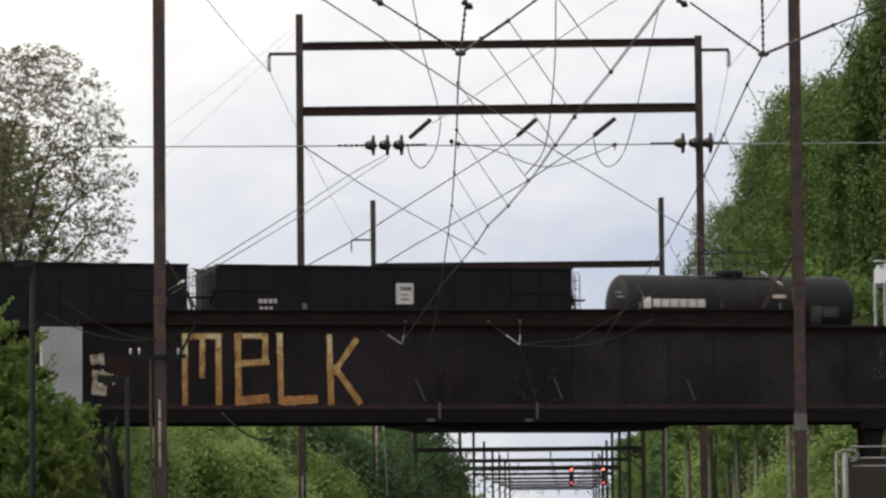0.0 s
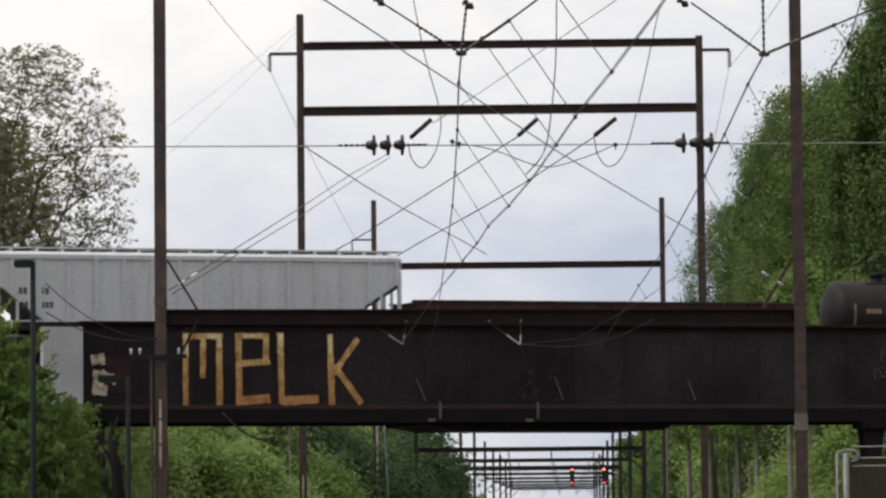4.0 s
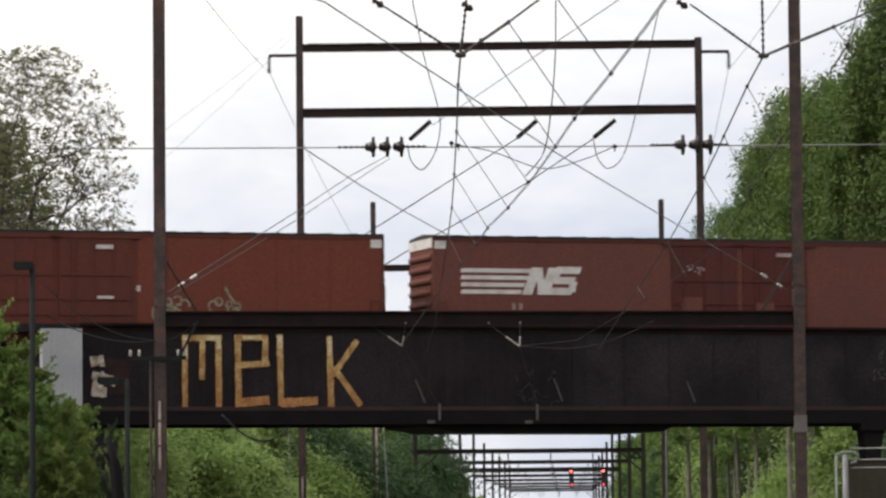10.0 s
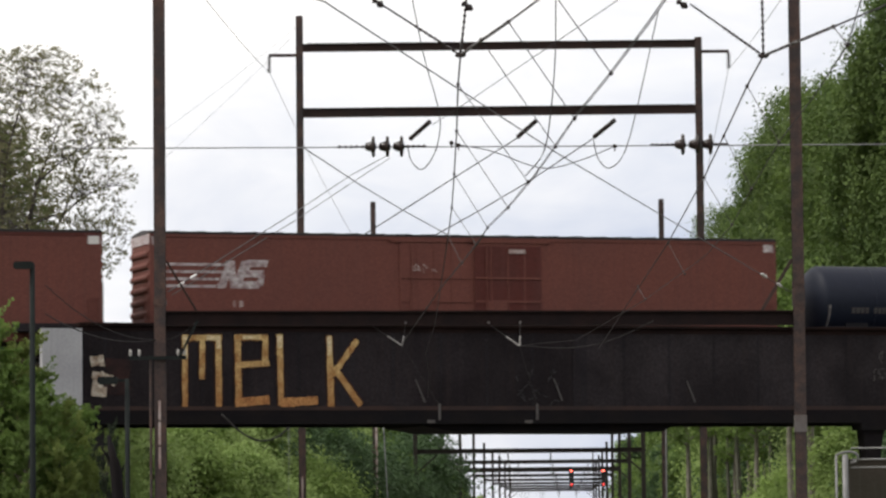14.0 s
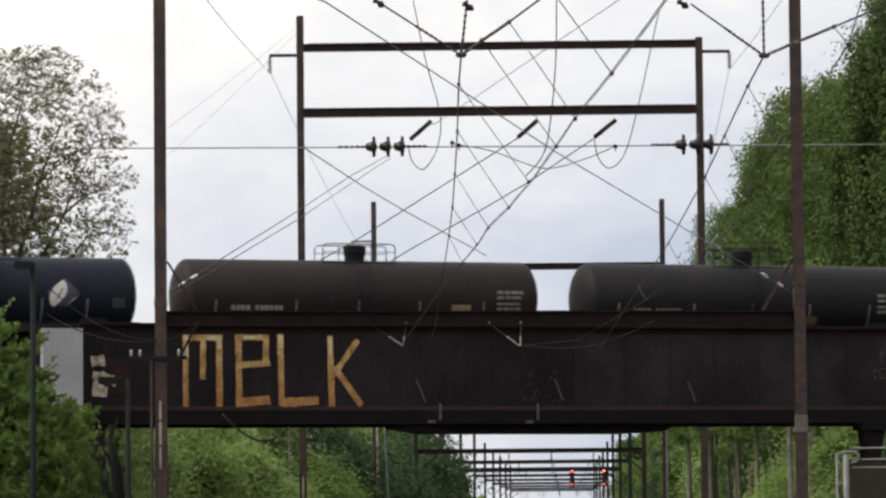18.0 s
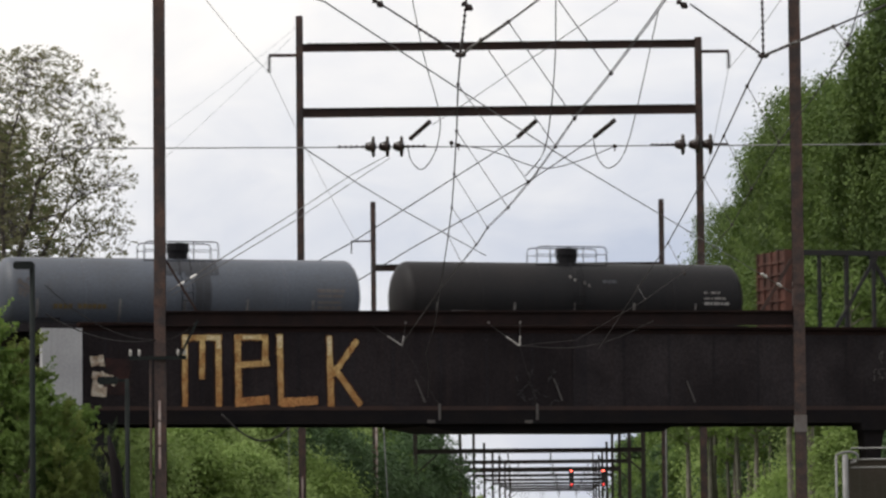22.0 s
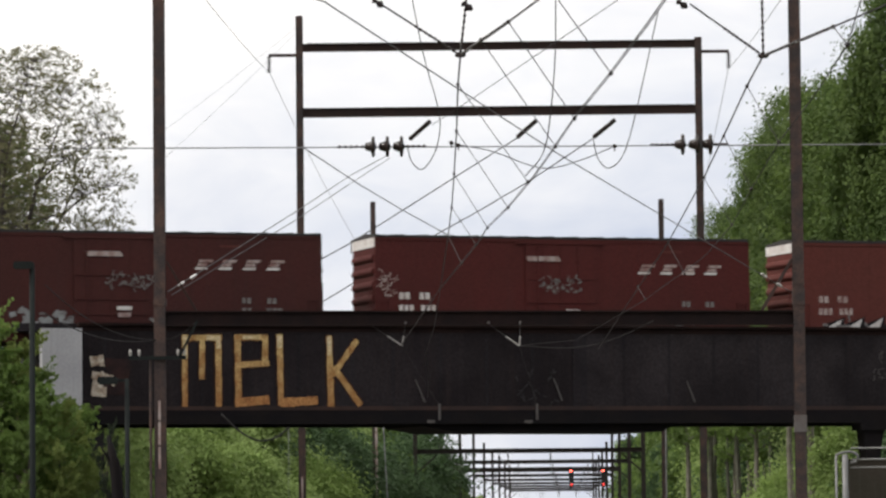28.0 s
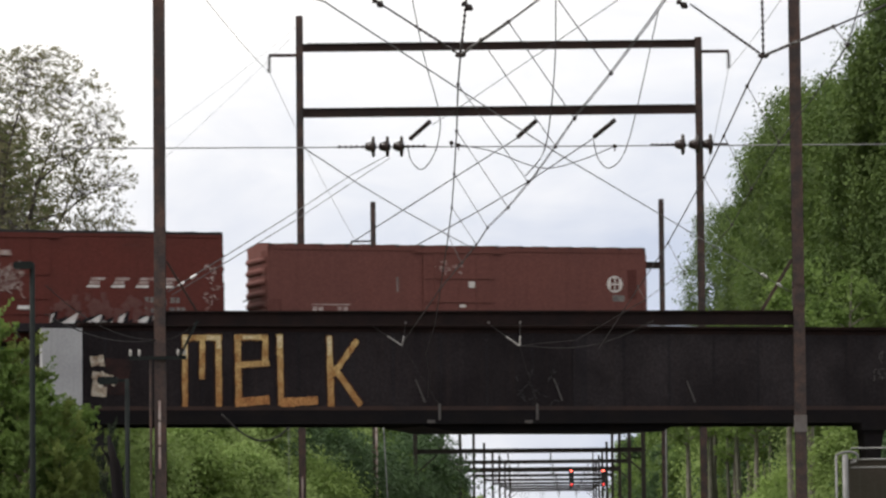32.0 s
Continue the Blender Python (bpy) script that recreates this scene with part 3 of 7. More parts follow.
def stroke(s, a, b, w, y=-1.236):
    """A band of paint from a to b (x, z) on the near girder."""
    a, b = Vector((a[0] - 0.39, 0, a[1])), Vector((b[0] - 0.39, 0, b[1]))
    d = (b - a).normalized()
    n = Vector((-d.z, 0, d.x)) * (w / 2)
    n_seg = max(7, int((b - a).length / 0.06))
    left, right = [], []
    for i in range(n_seg + 1):
        p = a.lerp(b, i / n_seg)
        j = 1 + 0.16 * noise.noise(p * 2.3) + 0.26 * noise.noise(p * 13.0)
        k = 1 + 0.16 * noise.noise(p * 2.7 + Vector((5, 3, 1))) + 0.26 * noise.noise(p * 12.5 + Vector((2, 8, 4)))
        left.append(p + n * j)
        right.append(p - n * k)
    v = [(p.x, y, p.z) for p in left + right]
    v += [(p.x, y + 0.030, p.z) for p in left + right]
    m = n_seg + 1
    fc = [(m + i, m + i + 1, i + 1, i) for i in range(n_seg)]
    fc += [(i, i + 1, 2 * m + i + 1, 2 * m + i) for i in range(n_seg)]
    fc += [(m + i + 1, m + i, 3 * m + i, 3 * m + i + 1) for i in range(n_seg)]
    s.add(v, fc)


def graffiti():
    letters = (
        ("M", (((-10.62, 9.29), (-10.63, 6.49), 0.24), ((-10.73, 9.17), (-9.12, 9.18), 0.26), ((-9.92, 9.13), (-9.95, 7.55), 0.25), ((-9.28, 9.18), (-9.27, 6.49), 0.27))),
        ("E", (((-8.50, 9.27), (-8.47, 6.53), 0.27), ((-8.64, 9.19), (-7.26, 9.21), 0.26), ((-7.38, 9.19), (-7.39, 8.08), 0.26), ((-8.51, 8.12), (-7.22, 8.19), 0.26))),
        ("L", (((-6.80, 9.33), (-6.75, 6.53), 0.26),)),
        ("K", (((-4.77, 9.29), (-4.70, 6.49), 0.27), ((-3.61, 9.12), (-4.64, 7.71), 0.25), ((-4.59, 8.05), (-3.49, 6.53), 0.27))))
    for ch, strokes in letters:
        edge = Shape()
        for i, (a, b, w) in enumerate(strokes):
            stroke(edge, a, b, w * 1.38, -1.2335 - 0.001 * i)
        part("painted_edge", edge, RUST_EDGE, the_bridge, "dark red outline of a painted letter")
        s = Shape()
        for i, (a, b, w) in enumerate(strokes):
            stroke(s, a, b, w * 0.90, -1.240 - 0.002 * i)
        part("painted_letter", s, YELLOW_PAINT, the_bridge, "hand-painted yellow letter " + ch)
    for a, b, w in (((-10.62, 9.25), (-10.62, 8.35), 0.16), ((-9.75, 9.17), (-9.2, 9.17), 0.18), ((-9.27, 9.15), (-9.27, 8.75), 0.17), ((-8.3, 9.2), (-7.6, 9.21), 0.14), ((-6.80, 9.28), (-6.79, 8.8), 0.18), ((-4.77, 9.25), (-4.76, 8.5), 0.18)):
        s = Shape()
        stroke(s, a, b, w, -1.252)
        part("pale_paint", s, CREAM_PAINT, the_bridge, "paler cream paint at the head of a letter")
    for a, b in (((-8.61, 6.64), (-7.23, 6.76)), ((-6.78, 6.64), (-5.25, 6.73))):
        s = Shape()
        stroke(s, a, b, 0.34, -1.250)
        part("painted_bar", s, ORANGE_PAINT, the_bridge, "orange foot of a painted letter")
    s = Shape()
    stroke(s, (-13.30, 8.35), (-13.36, 6.95), 1.0, -1.2325)
    part("rust_patch", s, RUST_PATCH, the_bridge, "dark red rusted patch on the web plate")
    # flaking tan scrawl beside the abutment, and grey scratches
    s = Shape()
    for a, b, w in (((-14.38, 8.22), (-13.85, 8.3), 0.42), ((-14.33, 7.72), (-13.5, 7.55), 0.3), ((-14.0, 7.8), (-13.4, 7.35), 0.22), ((-14.35, 7.1), (-13.75, 7.05), 0.4), ((-14.3, 7.45), (-13.9, 7.3), 0.25)):
        stroke(s, a, b, w, -1.236 - 0.002 * len(s.v) / 36)
    part("painted_scrawl", s, TAN_PAINT, the_bridge, "flaking tan painted scrawl")
    for a, b in (((-1.21, 7.56), (-0.82, 6.66)), ((4.62, 7.61), (4.97, 6.71)), ((10.35, 7.51), (10.7, 6.66))):
        s = Shape()
        stroke(s, a, b, 0.07)
        part("scratch", s, HANGER_GREY, the_bridge, "pale scratched line")
    rng = random.Random(4)
    for cx, cz, w, h, n in ((3.9, 7.3, 1.8, 1.5, 22), (19.2, 8.1, 1.2, 1.0, 18)):
        s = Shape()
        for i in range(n):
            x, z = cx + (rng.random() - 0.5) * w, cz + (rng.random() - 0.5) * h
            ang, bend = rng.random() * 6.28, rng.uniform(-1.1, 1.1)
            for k in range(3):
                e = (x + 0.08 * math.cos(ang), z + 0.08 * math.sin(ang))
                stroke(s, (x, z), e, 0.04, -1.233 - 0.0006 * i)
                (x, z), ang = e, ang + bend
        part("scrawl", s, GREY_PAINT if cx < 10 else HANGER_GREY, the_bridge, "faint grey scribble")


graffiti()


def abutments():
    s = Shape().box(-16.75, -15.18, -1.6, -1.15, -0.5, 9.5)
    ab = thing("abutment", BRIDGE, "pale grey concrete bridge abutment beside the girder end", "abutment", "abutments", "structure")
    part("wall", s, CONCRETE, ab)
    # side wall and seat: their shade is in the colour
    part("back_wall", Shape().box(-16.1, -15.18, -1.15, 6.0, -0.5, 9.3), DARK_WALL, ab, "abutment side with shade put into its dark colour")
    part("cap", Shape().box(-17.6, -13.4, -0.95, 5.2, 9.40, 9.72), BRIDGE_STEEL, ab, "dark steel deck edge over the abutment")
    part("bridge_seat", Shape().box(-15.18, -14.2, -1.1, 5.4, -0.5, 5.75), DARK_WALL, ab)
    ab = thing("abutment", BRIDGE, "concrete abutment at the far end of the bridge", "abutment", "abutments", "structure")
    part("wall", Shape().box(27.05, 28.6, -1.75, 6.0, -0.5, 9.4), CONCRETE, ab)
    part("bridge_seat", Shape().box(26.0, 27.05, -1.4, 5.4, -0.5, 5.9), CONCRETE, ab)
    for a, b in ((-420, -16.9), (28.7, 420)):
        s = Shape().prism_x([(-9.5, -0.6), (12.5, -0.6), (4.6, 8.0), (-1.2, 8.0)], a, b)
        em = part("embankment", s, EARTH, at=BRIDGE)
        tagged(em, "grassy earth embankment carrying the freight line", "embankment", kind="structure")


abutments()


def retaining_wall():
    w = thing("retaining_wall", Matrix(), "low brown-grey concrete retaining wall on the bank", "wall", kind="structure")
    part("wall", Shape().box(15.62, 24.5, 151.0, 151.4, 0.5, 4.12), OLD_WALL, w)
    part("coping", Shape().box(15.58, 24.5, 150.95, 151.45, 4.12, 4.20, 0.02), OLD_WALL, w, "pale worn coping")


retaining_wall()


# ---------------------------------------------------------------- portals of the electric line
def i_ring(w, d, tf, tw):
    """Outline of an I-section, w wide and d deep."""
    h, k, g = w / 2, d / 2, tw / 2
    return [(-h, -k), (h, -k), (h, -k + tf), (g, -k + tf), (g, k - tf), (h, k - tf), (h, k), (-h, k), (-h, k - tf), (-g, k - tf), (-g, -k + tf), (-h, -k + tf)]


def column(s, x, y, z0, z1, w=0.37):
    """An H-section column."""
    ring = i_ring(w, w, 0.035, 0.04)
    n = len(ring)
    v = [(x + a, y + b, z0) for a, b in ring] + [(x + a, y + b, z1) for a, b in ring]
    s.add(v, [tuple(range(n - 1, -1, -1)), tuple(range(n, 2 * n))] + [(i, (i + 1) % n, (i + 1) % n + n, i + n) for i in range(n)])


def girder_beam(s, a, b, depth, width=0.34):
    """An I-section beam whose axis runs from a to b."""
    a, b = Vector(a), Vector(b)
    side = (b - a).normalized().cross(Vector((0, 0, 1))).normalized()
    ring = i_ring(width, depth, depth * 0.1, 0.035)
    n = len(ring)
    v = [p + side * q + Vector((0, 0, z)) for p in (a, b) for q, z in ring]
    s.add(v, [tuple(range(n - 1, -1, -1)), tuple(range(n, 2 * n))] + [(i, (i + 1) % n, (i + 1) % n + n, i + n) for i in range(n)])


def portal(left, right, top_l, top_r, beams, depth, mat_pole, mat_beam, label, z0=-0.4, w=0.37):
    p = thing("catenary_portal", Matrix(), label, "portal frame", "portals over the electric line")
    (xl, yl), (xr, yr) = left, right
    for x, y, top in ((xl, yl, top_l), (xr, yr, top_r)):
        s = Shape()
        column(s, x, y, z0, top, w)
        part("pole", s, mat_pole, p)
        part("foot", Shape().box(x - w * 0.75, x + w * 0.75, y - w * 0.75, y + w * 0.75, z0 - 0.1, z0 + 0.15), mat_pole, p)
    for k, (za, zb) in enumerate(beams):
        s = Shape()
        girder_beam(s, (xl + w / 2, yl, za), (xr - w / 2, yr, zb), depth * (0.84 if len(beams) > 1 and k == 0 else 1.0))
        part("beam", s, mat_beam, p)
    return p


# the near portal before the bridge
p1 = portal((-9.22, 126.3), (11.86, 129.7), 22.0, 22.0, ((8.645, 8.645),), 0.49, POLE_RUST, NEAR_BEAM, "rusty steel portal frame spanning the tracks before the bridge")
part("knee_brace", Shape().bar((-9.0, 126.3, 10.5), (-8.05, 126.45, 8.9), 0.07), BEAM_RUST, p1)
part("knee_brace", Shape().bar((11.66, 129.7, 10.6), (10.62, 129.5, 8.9), 0.11), BEAM_RUST, p1)
for x, y, z0, z1, mat in ((-9.22, 126.3, 9.05, 9.28, POLE_RUST), (11.86, 129.7, 9.05, 9.62, POLE_RUST), (11.86, 129.7, 4.83, 5.4, BAND_GREY), (11.86, 129.7, 9.75, 9.85, POLE_RUST)):
    part("band", Shape().box(x - 0.2, x + 0.2, y - 0.2, y + 0.2, z0, z1), mat, p1, "steel band round the pole")
part("crossarm", Shape().box(-10.22, -8.36, 126.0, 126.11, 7.30, 7.42), LAMP_STEEL, p1)
for x in (-10.17, -9.88, -8.62, -8.42):
    part("pin_insulator", Shape().spin((x, 126.05, 7.42), (x, 126.05, 7.72), [(0, 0.02), (0.05, 0.05), (0.1, 0.035), (0.14, 0.055), (0.2, 0.035), (0.22, 0.01)], 8), INSUL_GREY, p1, "white porcelain insulator", True)
for z0, z1 in ((5.35, 5.97), (4.55, 5.28), (3.77, 4.47)):
    part("number_plate_strip", Shape().box(-9.275, -9.20, 126.08, 126.11, z0, z1), FADED_PAINT, p1, "white marker strip on the pole")
part("strut", Shape().bar((-8.55, 125.95, 7.42), (-7.98, 125.95, 8.55), 0.075), LAMP_STEEL, p1)
part("pipe", Shape().tube([(-9.52, 126.1, -0.3), (-9.52, 126.1, 7.3)], 0.05, 6), POLE_RUST, p1)

# the tall portal beyond the bridge, two beams
p2 = portal((-7.48, 204.1), (13.57, 204.1), 28.5, 27.17, ((26.85, 26.89), (23.40, 23.42)), 0.48, POLE_RUST, BEAM_RUST, "tall rusty steel portal frame with two cross beams behind the bridge")
for x, sg in ((-7.48, -1), (13.57, 1)):
    part("bracket_arm", Shape().box(min(x, x + sg * 1.62), max(x, x + sg * 1.62), 204.02, 204.12, 26.38, 26.54), BEAM_RUST, p2)
    part("suspension_insulator", discs((x + sg * 1.6, 204.07, 26.4), (x + sg * 1.6, 204.07, 25.52), 7, 0.14, 0.03), INSUL_DARK, p2, "brown porcelain insulator string", True)
    part("pole_cap", Shape().box(x - 0.17, x + 0.17, 203.93, 204.27, 28.5 if sg < 0 else 27.17, 28.55 if sg < 0 else 27.22), BEAM_RUST, p2)
part("marker_strip", Shape().box(-7.52, -7.43, 203.88, 203.905, 2.4, 4.3), FADED_PAINT, p2, "white marker strip on the pole")
for i in range(46):
    part("bolt_clip", Shape().box(-7.0 + i * 0.17, -6.9 + i * 0.17, 203.86, 203.93, 27.03, 27.085), BEAM_RUST, p2)

p3 = portal((-5.1, 283.9), (16.0, 283.9), 25.1, 25.1, ((20.25, 20.25),), 0.48, POLE_RUST, BEAM_RUST, "steel portal frame farther down the electric line")
for x, sg in ((-5.1, -1), (16.0, 1)):
    if sg < 0:
        part("bracket_arm", Shape().box(x - 1.65, x, 283.84, 283.94, 22.15, 22.27), BEAM_RUST, p3)
        part("suspension_insulator", discs((x - 1.6, 283.9, 22.15), (x - 1.6, 283.9, 21.3), 6, 0.1), INSUL_DARK, p3, "brown porcelain insulator string", True)
    part("pipe", Shape().tube([(x + 0.11, 283.6, -0.3), (x + 0.14, 283.6, 12.0)], 0.10 if sg < 0 else 0.07, 6), FADED_PAINT if sg < 0 else GALV, p3, "pale conduit up the pole" if sg < 0 else "")
part("guy_cable", Shape().tube([(-4.15, 280, 3.4), (-4.39, 280, 8.3), (-4.7, 283.6, 13.0)], 0.05, 5), WIRE_PALE, p3, "pale cable slanting from the pole")

# the long row beyond, low beams
for k in range(9):
    y = 358.6 + k * 77.2
    xl = -2.73 + (y - 358.6) * 0.0306
    pt = portal((xl, y), (xl + 21.0, y), 14.4, 14.4, ((8.0, 8.0),), 0.42 if k != 2 else 0.62, FAR_STEEL, FAR_STEEL, "distant dark steel portal frame over the electric line", w=0.4)
    for sg, x in ((1, xl), (-1, xl + 21.0)):
        part("knee_brace", Shape().bar((x, y, 5.9), (x + sg * 2.0, y, 7.7), 0.14), FAR_STEEL, pt)
    for j in range(4):
        xx = xl + 10.5 - 5.85 + 3.9 * j
        part("suspension_insulator", discs((xx, y, 7.75), (xx, y, 6.9), 5, 0.12, 0.03, 6), INSUL_DARK, pt)
    if k % 2 == 0:
        for sg, x in ((-1, xl), (1, xl + 21.0)):
            part("bracket_arm", Shape().box(min(x, x + sg * 1.5), max(x, x + sg * 1.5), y - 0.06, y + 0.06, 12.8, 12.95), FAR_STEEL, pt)

# portal over the camera's own stretch, from which the near line hangs
p0 = portal((-11.2, 48.0), (9.8, 48.0), 22.0, 22.0, ((9.5, 9.5),), 0.5, POLE_RUST, BEAM_RUST, "rusty steel portal frame carrying the near overhead wires")


# signals on the third far portal
def signal(x, y):
    s = thing("railway_signal", Matrix(), "black railway signal head showing two red lights", "signal", "red signals")
    part("backboard", Shape().box(x - 0.3, x + 0.3, y - 0.1, y, 5.6, 8.3, 0.12), SIGNAL_BLACK, s)
    for z in (7.76, 6.0):
        part("hood", Shape().spin((x, y - 0.1, z), (x, y - 0.5, z), [(0, 0.26), (0.4, 0.24), (0.4, 0.2), (0.05, 0.2)], 10), SIGNAL_BLACK, s)
        part("lens", Shape().spin((x, y - 0.2, z), (x, y - 0.26, z), [(0, 0.13), (0.04, 0.12), (0.06, 0.06)], 12), RED_GLOW if z > 7 else RED_DIM, s, "glowing red lens")
    part("mast", Shape().box(x - 0.06, x + 0.06, y, y + 0.12, 5.4, 8.4), SIGNAL_BLACK, s)


signal(16.62, 512.72)
signal(20.82, 512.72)


# ---------------------------------------------------------------- wires
def cable(name, pts, r, label, mat=None, group="overhead wires", category="wire"):
    s = Shape().tube(pts, r, 5)
    return tagged(part(name, s, mat or WIRE, smooth=True), label, category, group)


def catenary(messenger, contact, drops, label, double=True):
    """Messenger and contact wire of one track, with droppers between them."""
    c = thing("overhead_line", Matrix(), label, "overhead line", "near overhead lines")
    part("messenger_wire", Shape().tube(messenger, 0.012, 5), WIRE, c)
    part("contact_wire", Shape().tube(contact, 0.007, 5), WIRE, c)
    if double:
        part("auxiliary_wire", Shape().tube([(x, y, z + 0.030) for x, y, z in contact], 0.006, 5), WIRE, c)
    for a, b in drops:
        part("dropper", Shape().tube([a, b], 0.007, 4), WIRE, c)
        for p in (Vector(a), Vector(b)):
            part("clamp", Shape().spin(p - Vector((0, 0.05, 0)), p + Vector((0, 0.05, 0)), [(0, 0.012), (0.02, 0.027), (0.08, 0.027), (0.1, 0.012)], 6), INSUL_DARK, c)
    return c


MESSENGER = [(2.6, 20.0, 6.95), (1.8, 33.0, 7.3), (1.02, 41.0, 7.63), (0.77, 44.0, 7.79), (0.52, 46.0, 7.86), (0.24, 48.0, 7.89), (0.22, 51.4, 7.9), (0.22, 57.7, 7.9), (0.2, 65.0, 7.9), (0.17, 72.1, 7.9), (0.11, 79.5, 7.91), (-0.26, 115.0, 7.81), (-0.6, 128.0, 7.5), (-0.537, 136, 7.056), (-0.609, 142, 6.445)]
CONTACT = [(2.5, 12.0, 7.03), (2.38, 30.6, 7.03), (2.13, 36.4, 7.03), (2.06, 38.3, 7.03), (1.85, 43.1, 7.03), (1.63, 47.5, 7.03), (1.5, 51.1, 7.03), (1.32, 55.8, 7.03), (1.04, 61.3, 7.03), (0.76, 65.6, 7.03), (0.62, 69.5, 7.03), (0.36, 74.8, 7.03), (-0.06, 83.4, 7.04), (-1.30, 118.0, 7.33), (-1.37, 127.5, 7.74)]
catenary(MESSENGER, CONTACT,
         [((0.77, 44.0, 7.79), (1.63, 47.5, 7.03)), ((0.48, 46.3, 7.87), (1.5, 51.1, 7.03)), ((0.22, 51.4, 7.9), (1.25, 56.5, 7.03)), ((0.22, 57.7, 7.9), (1.04, 61.3, 7.03)),
          ((0.2, 65.0, 7.9), (0.76, 65.6, 7.03)), ((0.17, 72.1, 7.9), (0.60, 69.8, 7.04)), ((0.11, 79.5, 7.9), (0.36, 74.8, 7.03)), ((1.15, 39.8, 7.57), (1.87, 42.6, 7.03))],
         "grey overhead catenary wires descending over the track")
catenary([(5.9, 20.0, 6.4), (4.8, 40.0, 7.5), (4.47, 44.0, 7.70), (4.21, 46.5, 7.82), (4.00, 48.0, 7.845), (4.07, 51.5, 7.855), (4.26, 58.5, 7.87), (4.43, 65.6, 7.85), (4.73, 81.5, 7.85), (5.04, 110.0, 7.84), (5.1, 128.0, 7.6)],
         [(3.67, 32.09, 7.0), (4.2, 39.93, 7.0), (4.32, 44.84, 7.0), (4.39, 50.46, 7.0), (4.61, 57.81, 7.0), (4.85, 64.98, 7.0), (4.93, 72.67, 7.0), (4.55, 88.0, 7.0), (4.02, 118.0, 7.45), (2.49, 127.5, 7.71)],
         [((4.47, 44.0, 7.70), (4.2, 39.93, 7.0)), ((4.07, 51.5, 7.855), (4.39, 50.46, 7.0)), ((4.26, 58.5, 7.87), (4.61, 57.81, 7.0)), ((4.43, 65.6, 7.85), (4.85, 64.98, 7.0)), ((4.73, 81.5, 7.85), (4.87, 78.3, 7.0)), ((4.85, 97.0, 7.85), (4.57, 88.0, 7.02))],
         "grey overhead catenary wires descending over the second track", False)


def cross_chain(node, ends, label):
    c = thing("insulator_chain", Matrix(), label, "insulator", "chains of the near portal")
    node = Vector(node)
    for e, n, whole in ends:
        e = Vector(e)
        part("chain", discs(e.lerp(node, 0.0 if whole else 0.45), node, n, 0.022, 0.010, 8), INSUL_DARK, c, "string of small dark insulators", True)
        if not whole:
            part("rod", Shape().tube([e, e.lerp(node, 0.45)], 0.012, 5), WIRE, c)
    part("clamp", Shape().spin(node - Vector((0.07, 0, 0)), node + Vector((0.07, 0, 0)), [(0, 0.012), (0.03, 0.032), (0.11, 0.032), (0.14, 0.012)], 8), INSUL_DARK, c)


cross_chain((0.24, 48.0, 7.89), (((-0.81, 48.0, 8.58), 10, False), ((0.40, 48.0, 9.25), 18, True), ((0.77, 44.0, 7.79), 20, True)), "dark insulator chains meeting above the track")
cross_chain((4.00, 48.0, 7.845), (((3.1, 48.0, 8.50), 10, False), ((3.99, 48.0, 9.25), 18, True), ((4.47, 44.0, 7.70), 20, True)), "dark insulator chains meeting above the second track")

for x, z in ((-0.771, 8.548), (0.338, 8.495), (3.006, 8.497)):
    ob = part("turnbuckle", Shape().spin((x - 0.07, 48.0, z + 0.05), (x + 0.07, 48.0, z - 0.05), [(0, 0.015), (0.02, 0.045), (0.06, 0.02), (0.11, 0.05), (0.16, 0.015)], 8), INSUL_DARK, smooth=True)
    tagged(ob, "dark turnbuckle at an insulator chain's end", "turnbuckle", "chain turnbuckles")

